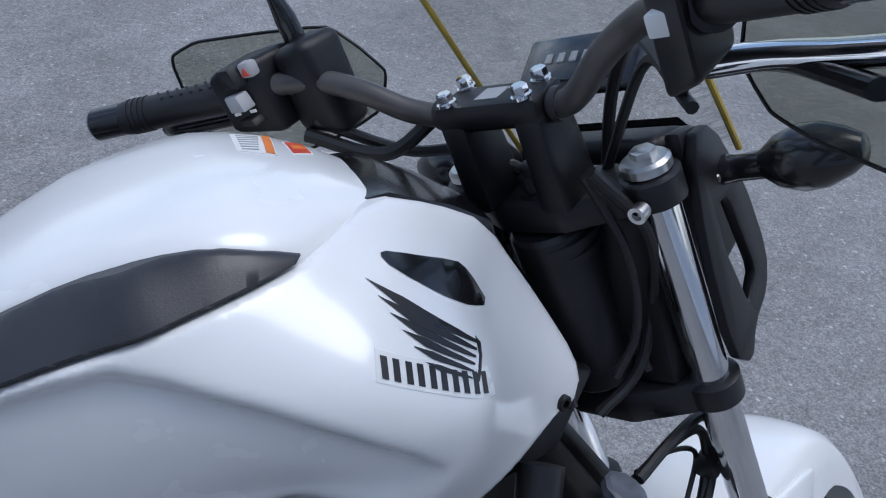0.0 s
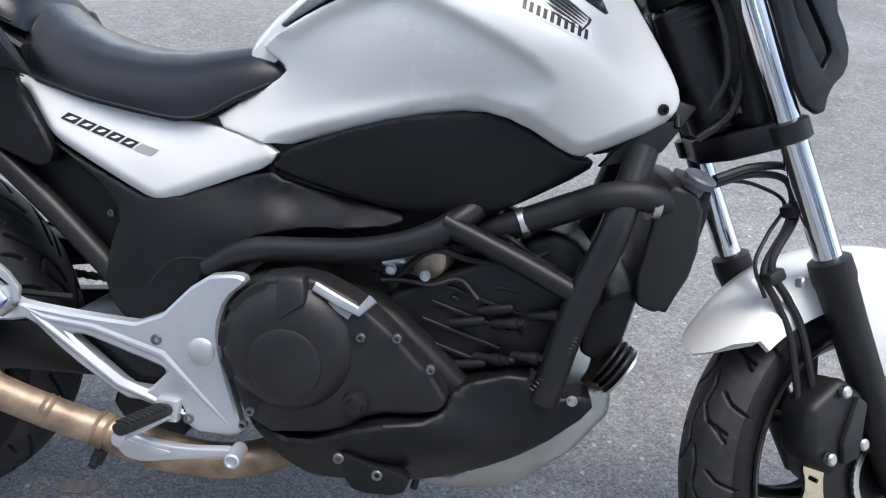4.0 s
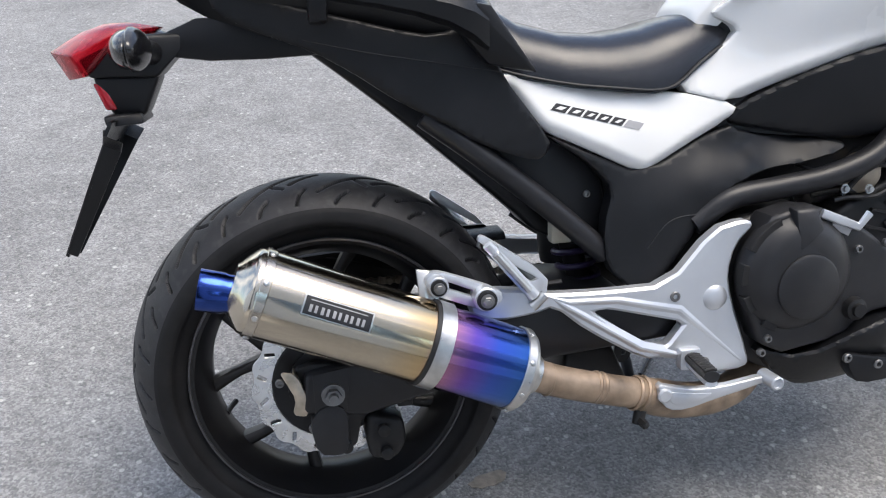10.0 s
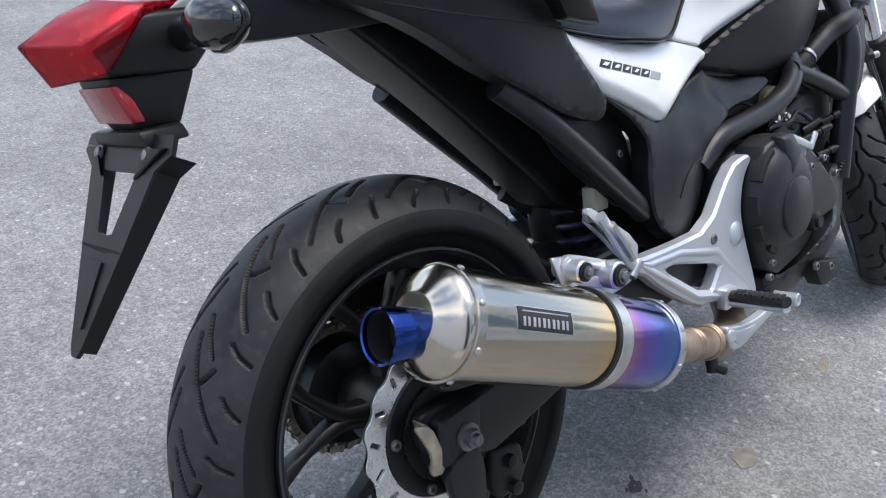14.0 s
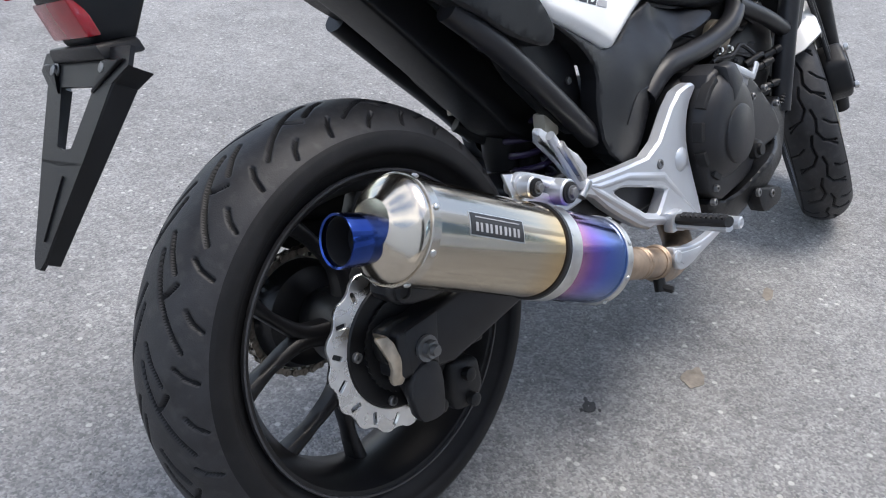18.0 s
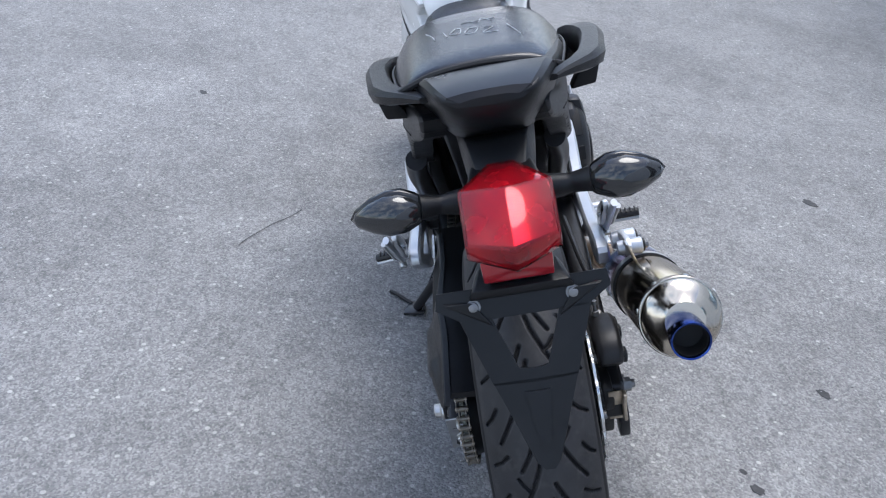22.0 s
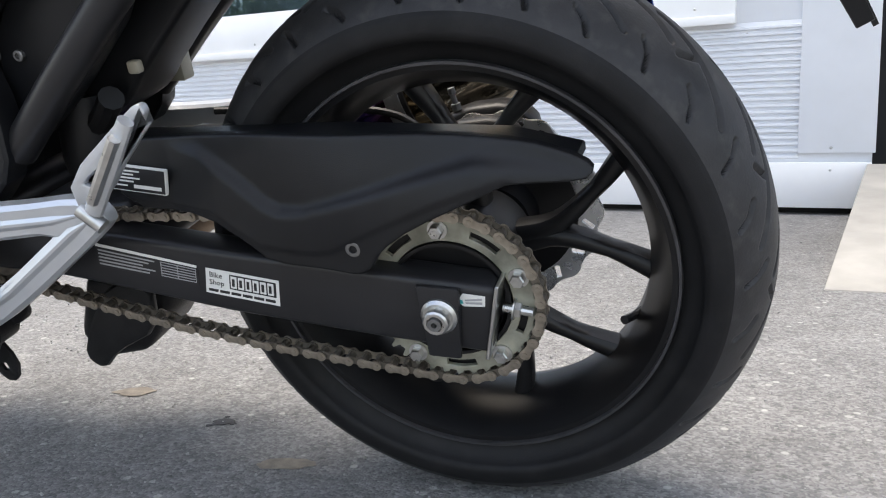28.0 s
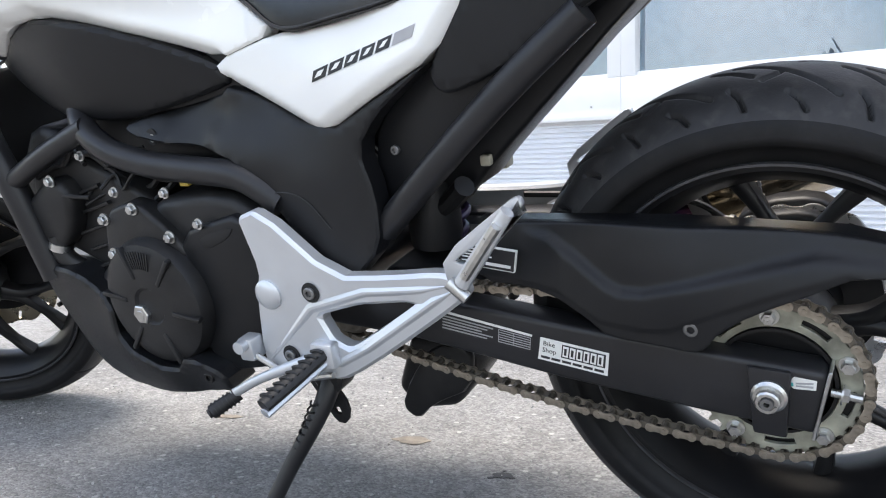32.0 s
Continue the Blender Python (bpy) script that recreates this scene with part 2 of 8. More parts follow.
def asphalt():
    """Old pale asphalt: chips of several greys in a dark binder, pits between them, with broad stains."""
    m, n, l, b = nodes_of("worn_asphalt")
    co = n.new("ShaderNodeTexCoord")

    def cells(scale):
        v = n.new("ShaderNodeTexVoronoi")
        v.inputs["Scale"].default_value = scale
        l.new(co.outputs["Object"], v.inputs["Vector"])
        c = n.new("ShaderNodeSeparateColor")
        l.new(v.outputs["Color"], c.inputs["Color"])
        return v, c

    def cloudy(scale, detail, lo, hi):
        t, g = n.new("ShaderNodeTexNoise"), n.new("ShaderNodeMapRange")
        t.inputs["Scale"].default_value, t.inputs["Detail"].default_value = scale, detail
        l.new(co.outputs["Object"], t.inputs["Vector"])
        g.inputs["From Min"].default_value, g.inputs["From Max"].default_value = 0.32, 0.68
        g.inputs["To Min"].default_value, g.inputs["To Max"].default_value = lo, hi
        l.new(t.outputs["Fac"], g.inputs["Value"])
        return g.outputs["Result"]

    def ranged(out, a0, a1, hi):
        g = n.new("ShaderNodeMapRange")
        g.inputs["From Min"].default_value, g.inputs["From Max"].default_value, g.inputs["To Max"].default_value = a0, a1, hi
        l.new(out, g.inputs["Value"])
        return g.outputs["Result"]

    def times(p, q):
        g = n.new("ShaderNodeMath")
        g.operation = "MULTIPLY"
        l.new(p, g.inputs[0])
        l.new(q, g.inputs[1])
        return g.outputs["Value"]

    def mixed(fac, c1, colour):
        g = n.new("ShaderNodeMixRGB")
        g.inputs["Color2"].default_value = (*colour, 1)
        l.new(fac, g.inputs["Fac"])
        l.new(c1, g.inputs["Color1"])
        return g.outputs["Color"]

    fine, fc = cells(230)
    chips, cc = cells(105)
    big, bc = cells(58)
    r1 = n.new("ShaderNodeValToRGB")
    e = r1.color_ramp.elements
    e[0].color, e[1].color, e[1].position = (0.157, 0.157, 0.158, 1), (0.297, 0.293, 0.286, 1), 0.95
    q = e.new(0.5)
    q.color = (0.22, 0.218, 0.215, 1)
    l.new(fc.outputs["Red"], r1.inputs["Fac"])
    out = mixed(times(ranged(cc.outputs["Green"], 0.83, 0.89, 0.6), ranged(chips.outputs["Distance"], 0.46, 0.28, 1.0)), r1.outputs["Color"], (0.38, 0.375, 0.36))
    out = mixed(times(ranged(cc.outputs["Blue"], 0.86, 0.90, 0.5), ranged(chips.outputs["Distance"], 0.5, 0.3, 1.0)), out, (0.11, 0.11, 0.112))
    out = mixed(times(ranged(bc.outputs["Green"], 0.93, 0.95, 0.7), ranged(big.outputs["Distance"], 0.36, 0.26, 1.0)), out, (0.50, 0.49, 0.465))
    gg = times(times(cloudy(1.1, 6, 0.84, 1.16), cloudy(9, 5, 0.9, 1.1)), cloudy(42, 8, 0.86, 1.14))
    sc = n.new("ShaderNodeVectorMath")
    sc.operation = "SCALE"
    l.new(out, sc.inputs[0])
    l.new(gg, sc.inputs["Scale"])
    l.new(sc.outputs["Vector"], b.inputs["Base Color"])
    b.inputs["Roughness"].default_value = 0.85
    b.inputs["Specular IOR Level"].default_value = 0.35
    add = n.new("ShaderNodeMath")
    add.operation = "MULTIPLY_ADD"
    add.inputs[1].default_value = 0.8
    l.new(chips.outputs["Distance"], add.inputs[0])
    l.new(fine.outputs["Distance"], add.inputs[2])
    bp = n.new("ShaderNodeBump")
    bp.inputs["Strength"].default_value, bp.inputs["Distance"].default_value = 0.55, 0.003
    l.new(add.outputs["Value"], bp.inputs["Height"])
    bp.invert = True
    l.new(bp.outputs["Normal"], b.inputs["Normal"])
    return m


ASPHALT = asphalt()
CRACK = surf("crack_filler", (0.09, 0.09, 0.092), 0.85, 0, 0, 0.3, 60, 0.8, 300)
BARK = surf("tree_bark", (0.10, 0.07, 0.05), 0.9, 0, 0, 0.3, 6, 0.5, 60)
LEAF = surf("green_leaves", (0.07, 0.12, 0.03), 0.6, 0, 0, 0.4, 2, 0.2, 60)
OILSPOT = surf("dried_oil_stain", (0.045, 0.045, 0.047), 0.7, 0, 0, 0.4, 60, 0.8, 300)
RUST = surf("rust_stain", (0.235, 0.205, 0.17), 0.85, 0, 0, 0.25, 60, 0.8, 300)

# ---- helpers for shapes ----
def part(name, bm, material, parent=None, label="", sharp=34):
    """Links a bmesh as one mesh object under a thing or a part."""
    bmesh.ops.recalc_face_normals(bm, faces=bm.faces[:])
    me = bpy.data.meshes.new(name)
    bm.to_mesh(me)
    bm.free()
    for p in me.polygons:
        p.use_smooth = True
    me.set_sharp_from_angle(angle=radians(sharp))
    me.materials.append(material)
    ob = new(name, me)
    ob.parent = parent
    return tagged(ob, label)


def share(name, ob, parent, m=None):
    """One more object on the mesh of ob."""
    o = new(name, ob.data)
    o.parent = parent
    if m is not None:
        o.matrix_local = m
    return o


def bevelled(bm, w, seg=2, ang=30):
    es = [e for e in bm.edges if len(e.link_faces) == 2 and e.calc_face_angle(0) > radians(ang)]
    if es and w > 0:
        bmesh.ops.bevel(bm, geom=es, offset=w, segments=seg, affect="EDGES", profile=0.5, clamp_overlap=True)
    return bm


def move(bm, m):
    bmesh.ops.transform(bm, matrix=m, verts=bm.verts[:])
    return bm


def merged(*bms):
    """Several pieces in one bmesh."""
    out = bmesh.new()
    for b in bms:
        me = bpy.data.meshes.new("tmp")
        b.to_mesh(me)
        b.free()
        out.from_mesh(me)
        bpy.data.meshes.remove(me)
    return out


def box(x0, x1, y0, y1, z0, z1, bev=0.003, seg=2):
    bm = bmesh.new()
    bmesh.ops.create_cube(bm, size=1, matrix=Matrix.LocRotScale(((x0 + x1) / 2, (y0 + y1) / 2, (z0 + z1) / 2), None, (x1 - x0, y1 - y0, z1 - z0)))
    return bevelled(bm, bev, seg)


def rounded(pts, n=1, keep=0.22):
    """Cuts the corners of a closed outline."""
    for _ in range(n):
        out = []
        for a, b in zip(pts, pts[1:] + pts[:1]):
            out.append(tuple(p + (q - p) * keep for p, q in zip(a, b)))
            out.append(tuple(p + (q - p) * (1 - keep) for p, q in zip(a, b)))
        pts = out
    return pts


def plate(outline, y0, y1, bev=0.003, holes=(), soft=1, seg=2):
    """An outline in x and z, with holes, thick from y0 to y1."""
    bm = bmesh.new()
    for k, loop in enumerate((outline, *holes)):
        loop = rounded(list(loop), soft, 0.22 if k == 0 else 0.1)
        vs = [bm.verts.new((x, y0, z)) for x, z in loop]
        for a, b in zip(vs, vs[1:] + vs[:1]):
            bm.edges.new((a, b))
    bmesh.ops.triangle_fill(bm, use_beauty=True, use_dissolve=True, edges=bm.edges[:])
    bmesh.ops.dissolve_limit(bm, angle_limit=0.01, verts=bm.verts[:], edges=bm.edges[:])
    ret = bmesh.ops.extrude_face_region(bm, geom=bm.faces[:])
    bmesh.ops.translate(bm, vec=(0, y1 - y0, 0), verts=[v for v in ret["geom"] if isinstance(v, bmesh.types.BMVert)])
    bmesh.ops.recalc_face_normals(bm, faces=bm.faces[:])
    return bevelled(bm, bev, seg, 40)


def plane_fit(ctrl):
    """A smooth height over x and z through the given points (thin-plate spline)."""
    c = np.array(ctrl, float)
    n = len(c)
    d = np.linalg.norm(c[:, None, :2] - c[None, :, :2], axis=2)
    k = np.where(d > 0, d * d * np.log(d + 1e-12), 0)
    p = np.c_[np.ones(n), c[:, :2]]
    a = np.zeros((n + 3, n + 3))
    a[:n, :n], a[:n, n:], a[n:, :n] = k + 2e-4 * np.eye(n), p, p.T
    w = np.linalg.solve(a, np.r_[c[:, 2], 0, 0, 0])

    def height(x, z):
        r = np.hypot(c[:, 0] - x, c[:, 1] - z)
        return float(np.where(r > 0, r * r * np.log(r + 1e-12), 0) @ w[:n] + w[n] + w[n + 1] * x + w[n + 2] * z)
    return height


def edge_distance(loop, x, z):
    a = np.array(loop)
    b = np.roll(a, -1, 0)
    d = b - a
    t = np.clip(((x - a[:, 0]) * d[:, 0] + (z - a[:, 1]) * d[:, 1]) / np.maximum((d * d).sum(1), 1e-12), 0, 1)
    return float(np.hypot(a[:, 0] + t * d[:, 0] - x, a[:, 1] + t * d[:, 1] - z).min())


def shell(outline, height, side, depth=0.012, step=0.012, lip=0.008, lift=0.0, soft=2, hook=None, yc=0.0):
    """A curved side panel over an outline in x and z: its outer face stands at side * height(x, z), its edges roll in over lip."""
    loop = rounded(list(outline), soft)
    lip = lip * 0.6
    dense = []
    for a, b in zip(loop, loop[1:] + loop[:1]):
        n = max(1, int(math.hypot(b[0] - a[0], b[1] - a[1]) / step))
        dense += [(a[0] + (b[0] - a[0]) * k / n, a[1] + (b[1] - a[1]) * k / n) for k in range(n)]
    bm = bmesh.new()
    inner = bm.faces.new([bm.verts.new((x, 0, z)) for x, z in dense])
    if lip > 0:
        for w in (0.3 * lip, 0.7 * lip):
            bmesh.ops.inset_region(bm, faces=[inner], thickness=w, use_boundary=True, use_even_offset=True)
    xs, zs = [p[0] for p in loop], [p[1] for p in loop]
    for lo, hi, no in ((min(xs), max(xs), (1, 0, 0)), (min(zs), max(zs), (0, 0, 1))):
        k = lo + step * 0.5
        while k < hi:
            bmesh.ops.bisect_plane(bm, geom=bm.verts[:] + bm.edges[:] + bm.faces[:], plane_co=tuple(c * k for c in no), plane_no=no)
            k += step
    bmesh.ops.triangulate(bm, faces=[f for f in bm.faces if len(f.verts) > 4])
    for v in bm.verts:
        h = height(v.co.x, v.co.z) + lift
        if hook:
            h += hook(v.co.x, v.co.z)
        d = edge_distance(loop, v.co.x, v.co.z)
        if d < lip:
            h -= lip * (1 - math.sqrt(max(0, 1 - (1 - d / lip) ** 2))) * 0.8
        v.co.y = yc + side * h
    ret = bmesh.ops.extrude_face_region(bm, geom=bm.faces[:])
    bmesh.ops.translate(bm, vec=(0, -side * depth, 0), verts=[v for v in ret["geom"] if isinstance(v, bmesh.types.BMVert)])
    return bm


def loft(rings, caps=True):
    """A skin over rings of equally many points."""
    bm = bmesh.new()
    rows = [[bm.verts.new(p) for p in ring] for ring in rings]
    n = len(rows[0])
    for a, b in zip(rows, rows[1:]):
        for i in range(n):
            bm.faces.new((a[i], a[(i + 1) % n], b[(i + 1) % n], b[i]))
    if caps:
        bm.faces.new(rows[0])
        bm.faces.new(rows[-1][::-1])
    return bm


def spline(pts, per=8):
    """Points along a smooth line through pts."""
    p = [Vector(q) for q in pts]
    p = [2 * p[0] - p[1]] + p + [2 * p[-1] - p[-2]]
    out = []
    for i in range(1, len(p) - 2):
        for k in range(per):
            t = k / per
            out.append(0.5 * (2 * p[i] + (p[i + 1] - p[i - 1]) * t + (2 * p[i - 1] - 5 * p[i] + 4 * p[i + 1] - p[i + 2]) * t * t + (3 * p[i] - p[i - 1] - 3 * p[i + 1] + p[i + 2]) * t ** 3))
    return out + [p[-2]]


def tube(pts, r, seg=14, per=8, smooth=True, flat=1.0, ends=None):
    """A round bar along pts; r is one radius or one for each point."""
    line = spline(pts, per) if smooth and len(pts) > 2 else [Vector(p) for p in pts]
    n = len(line)
    rs = [r] * n if not isinstance(r, (list, tuple)) else [float(np.interp(i / (n - 1), np.linspace(0, 1, len(r)), r)) for i in range(n)]
    rings, side = [], None
    for i, p in enumerate(line):
        t = (line[min(i + 1, n - 1)] - line[max(i - 1, 0)]).normalized()
        if side is None:
            side = t.cross(Vector((0, 0, 1)) if abs(t.z) < 0.9 else Vector((1, 0, 0))).normalized()
        side = (side - t * side.dot(t)).normalized()
        up = side.cross(t)
        rings.append([p + (side * math.cos(a) * flat + up * math.sin(a)) * rs[i] for a in [2 * math.pi * k / seg for k in range(seg)]])
    return loft(rings)


def lathe(profile, at=(0, 0, 0), axis=(0, 1, 0), seg=48, closed=False):
    """A profile of (distance along the axis, radius) turned round the axis through at."""
    q = Vector((0, 0, 1)).rotation_difference(Vector(axis).normalized())
    bm = bmesh.new()
    rows = []
    for a, r in profile:
        rows.append([bm.verts.new(Vector(at) + q @ Vector((max(r, 1e-5) * math.cos(2 * math.pi * k / seg), max(r, 1e-5) * math.sin(2 * math.pi * k / seg), a))) for k in range(seg)])
    pairs = list(zip(rows, rows[1:])) + ([(rows[-1], rows[0])] if closed else [])
    for a, b in pairs:
        for i in range(seg):
            bm.faces.new((a[i], a[(i + 1) % seg], b[(i + 1) % seg], b[i]))
    if not closed:
        bm.faces.new(rows[0][::-1])
        bm.faces.new(rows[-1])
    bmesh.ops.remove_doubles(bm, verts=bm.verts[:], dist=2e-5)
    return bm


def hull(pts, bev=0.004, seg=2):
    bm = bmesh.new()
    for p in pts:
        bm.verts.new(p)
    ret = bmesh.ops.convex_hull(bm, input=bm.verts[:])
    bmesh.ops.delete(bm, geom=[v for v in bm.verts if not v.link_faces], context="VERTS")
    bmesh.ops.dissolve_limit(bm, angle_limit=radians(6), verts=bm.verts[:], edges=bm.edges[:])
    return bevelled(bm, bev, seg, 12)


def arch(x, w, zb, zt, n=12, power=2.6, yc=0.0, under=0.0):
    """A ring across the bike at x: flat below, rounded above."""
    top = [(x, yc + w * math.cos(math.pi * k / n), zb + (zt - zb) * (1 - abs(math.cos(math.pi * k / n)) ** power) ** (1 / 1.6)) for k in range(n + 1)]
    low = [(x, yc - w * 0.92, zb - under), (x, yc, zb - under), (x, yc + w * 0.92, zb - under)]
    return top + low


def hexbolt(at, r, h, axis, parent, material=None, name="bolt", label=""):
    a = Vector(axis).normalized()
    washer = lathe([(0, r * 1.35), (h * 0.22, r * 1.35)], at, axis, 20)
    head = lathe([(h * 0.22, r), (h * 0.85, r), (h, r * 0.86)], at, axis, 6)
    hole = lathe([(h, r * 0.5), (h * 1.06, r * 0.46)], at, axis, 6)
    return part(name, merged(washer, head, hole), material or STEEL, parent, label, 25)


def socket(at, r, h, axis, parent, material=None, name="bolt", label=""):
    """A round-headed bolt with a hexagon socket."""
    cup = lathe([(0, r), (h * 0.8, r), (h, r * 0.85), (h, r * 0.5), (h * 0.35, r * 0.5), (h * 0.35, 0)], at, axis, 18)
    return part(name, cup, material or STEEL, parent, label, 25)


def lettering(text, size, at, right, up, parent, material, name="lettering"):
    """Printed words: at is the lower left corner, right and up the directions of the print."""
    cu = bpy.data.curves.new(name, "FONT")
    cu.body, cu.size, cu.extrude, cu.resolution_u = text, size, 0.0002, 3
    ob = bpy.data.objects.new(name, cu)
    scene.collection.objects.link(ob)
    me = bpy.data.meshes.new_from_object(ob.evaluated_get(bpy.context.evaluated_depsgraph_get()))
    bpy.data.objects.remove(ob)
    bm = bmesh.new()
    bm.from_mesh(me)
    r, u = Vector(right).normalized(), Vector(up).normalized()
    n = r.cross(u)
    m = Matrix(((r.x, u.x, n.x, at[0]), (r.y, u.y, n.y, at[1]), (r.z, u.z, n.z, at[2]), (0, 0, 0, 1)))
    return part(name, move(bm, m), material, parent)

# ---- the ground and the building behind ----
def ground():
    bm = bmesh.new()
    bmesh.ops.create_grid(bm, x_segments=60, y_segments=60, size=60)
    for v in bm.verts:
        v.co.z = 0.0
    return tagged(part("ground", bm, ASPHALT), "pale worn asphalt yard with loose stones", kind="structure")


ground()


def stain(name, x, y, rx, ry, turn, material, label):
    """A flat dried patch on the asphalt with a ragged rim."""
    bm = bmesh.new()
    pts = []
    for k in range(40):
        a = 2 * math.pi * k / 40
        r = 1 + 0.35 * noise.noise((math.cos(a) * 2 + x * 9, math.sin(a) * 2 + y * 9, 0.3))
        pts.append(Matrix.Rotation(radians(turn), 3, "Z") @ Vector((rx * r * math.cos(a), ry * r * math.sin(a), 0)) + Vector((x, y, 0.001)))
    bm.faces.new([bm.verts.new(p) for p in pts])
    ret = bmesh.ops.extrude_face_region(bm, geom=bm.faces[:])
    bmesh.ops.translate(bm, vec=(0, 0, 0.0008), verts=[v for v in ret["geom"] if isinstance(v, bmesh.types.BMVert)])
    return tagged(part(name, bm, material), label, "stain", kind="structure")


stain("oil_stain", 0.459, -0.084, 0.017, 0.013, 20, OILSPOT, "small dried black oil spot on the asphalt")
for sx, sy, sr in ((0.472, -0.066, 0.006), (0.44, -0.079, 0.005), (0.465, -0.103, 0.004), (0.12, -0.47, 0.016), (0.17, -0.455, 0.009)):
    stain("oil_stain", sx, sy, sr, sr * 0.7, 40, OILSPOT, "small dried black oil spot on the asphalt")

# small loose stones on the yard, the nearer part only
rng = random.Random(4)
bm = bmesh.new()
for k in range(4200):
    x, y = rng.uniform(-1.3, 2.2), rng.uniform(-2.2, 1.6)
    r = rng.uniform(0.0012, 0.0032)
    m = Matrix.LocRotScale((x, y, r * 0.3), Euler((rng.random() * 6, rng.random() * 6, rng.random() * 6)), (r, r * rng.uniform(0.6, 1), r * 0.7))
    bmesh.ops.create_cube(bm, size=1.5, matrix=m)
GRAVEL = surf("grey_stone_chips", (0.34, 0.335, 0.325), 0.85, 0, 0, 0.3, 40)
tagged(part("loose_gravel", bm, GRAVEL), "loose grey stone chips on asphalt", "gravel", kind="stuff")

# the wall: its foot runs through (0, -2.595), slightly askew to the motorcycle
WALLPOSE = Matrix.Translation((0, -2.595, 0)) @ Matrix.Rotation(math.atan(-0.131), 4, "Z")


def wall_part(name, bm, material, parent=None, label="", kind=""):
    o = part(name, move(bm, WALLPOSE), material, parent, label)
    return tagged(o, kind=kind)


WALL_END = -0.79
wall_south = wall_part("wall_south", box(WALL_END, 14, -0.26, -0.012, 0.2, 0.735, 0.002), WALL, None, "white metal siding wall with fine ribs", "structure")
wall_part("wall_south", box(WALL_END, -0.30, -0.26, -0.012, 0.735, 4.2, 0.002), WALL, None, "white metal siding wall with fine ribs", "structure")
wall_part("wall_south", box(-0.30, 14, -0.26, -0.012, 2.3, 4.2, 0.002), WALL, None, "white metal siding wall with fine ribs", "structure")
# ribs of the siding below the window
for k in range(21):
    z = 0.222 + k * 0.0245
    bm = bmesh.new()
    ring = [(-0.012, z - 0.008), (0.002, z - 0.004), (0.002, z + 0.004), (-0.012, z + 0.008)]
    a = [bm.verts.new((-0.535, p, q)) for p, q in ring]
    b = [bm.verts.new((14, p, q)) for p, q in ring]
    for i in range(4):
        bm.faces.new((a[i], a[(i + 1) % 4], b[(i + 1) % 4], b[i]))
    bm.faces.new(a), bm.faces.new(b)
    wall_part("siding_rib", bm, WALL, wall_south)
wall_part("corner_panel", box(WALL_END - 0.01, -0.535, -0.012, 0.012, 0.235, 4.2, 0.003), WALL, wall_south, "smooth white corner panel")
plinth = wall_part("plinth", box(WALL_END, 14, -0.24, 0.02, 0.028, 0.2, 0.004), FRAMEW, None, "white sheet-metal plinth along the wall foot", "structure")
# near-black strip painted as the shade under the plinth
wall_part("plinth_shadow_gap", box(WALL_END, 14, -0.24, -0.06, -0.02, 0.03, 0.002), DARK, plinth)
rng = random.Random(8)
for k in range(9):
    x = -0.65 + k * 0.42
    for z in (0.212, 0.255):
        b = part("rivet", move(lathe([(0, 0.006), (0.003, 0.005), (0.005, 0.002)], (x, 0.018 if z < 0.22 else 0.012, z - (0.04 if z < 0.22 else 0)), (0, 1, 0), 10), WALLPOSE), STEEL, wall_south)
part("rivet", move(lathe([(0, 0.007), (0.004, 0.006), (0.006, 0.002)], (-0.34, -0.006, 0.69), (0, 1, 0), 10), WALLPOSE), STEEL, wall_south)


def window(name, x0, x1, z0, z1):
    """A white framed shop window with one pane; the room behind is dark."""
    fr = merged(box(x0, x1, -0.09, 0.03, z0, z0 + 0.19, 0.004), box(x0, x1, -0.09, 0.03, z1 - 0.09, z1, 0.004),
                box(x0, x0 + 0.07, -0.09, 0.03, z0 + 0.19, z1 - 0.09, 0.004), box(x1 - 0.07, x1, -0.09, 0.03, z0 + 0.19, z1 - 0.09, 0.004))
    w = wall_part(name, fr, FRAMEW, None, "white framed shop window reflecting sky", "structure")
    wall_part("window_frame", merged(box(x0 + 0.07, x1 - 0.07, -0.06, 0.012, z0 + 0.19, z0 + 0.21, 0.002), box(x0 + 0.07, x1 - 0.07, -0.06, 0.012, z1 - 0.11, z1 - 0.09, 0.002)), FRAMEW, w)
    wall_part("window_sill", box(x0, x1, 0.03, 0.042, z0 - 0.004, z0 + 0.03, 0.003), FRAMEW, w)
    pane = wall_part("pane", box(x0 + 0.07, x1 - 0.07, -0.035, -0.027, z0 + 0.2, z1 - 0.1, 0), GLASS, w)
    for k in range(int((x1 - x0) / 0.35)):
        part("rivet", move(lathe([(0, 0.006), (0.003, 0.005), (0.005, 0.002)], (x0 + 0.15 + k * 0.35, 0.03, z0 + 0.06), (0, 1, 0), 10), WALLPOSE), STEEL, w)
    return w


window("window_1", -0.30, 1.12, 0.735, 2.3)
window("window_2", 1.12, 3.3, 0.735, 2.3)
window("window_3", 3.3, 5.6, 0.735, 2.3)
wall_part("wall_inside", merged(box(-0.4, 6, -3.2, -3.1, 0, 4, 0), box(-0.4, 6, -3.2, -0.27, 2.6, 2.7, 0), box(-0.42, -0.32, -3.2, -0.27, 0, 4, 0), box(5.9, 6, -3.2, -0.27, 0, 4, 0), box(-0.4, 6, -3.2, -0.27, 0.0, 0.05, 0)), surf("dim_room_paint", (0.25, 0.27, 0.3), 0.7), None, "dim showroom behind the windows", "structure")
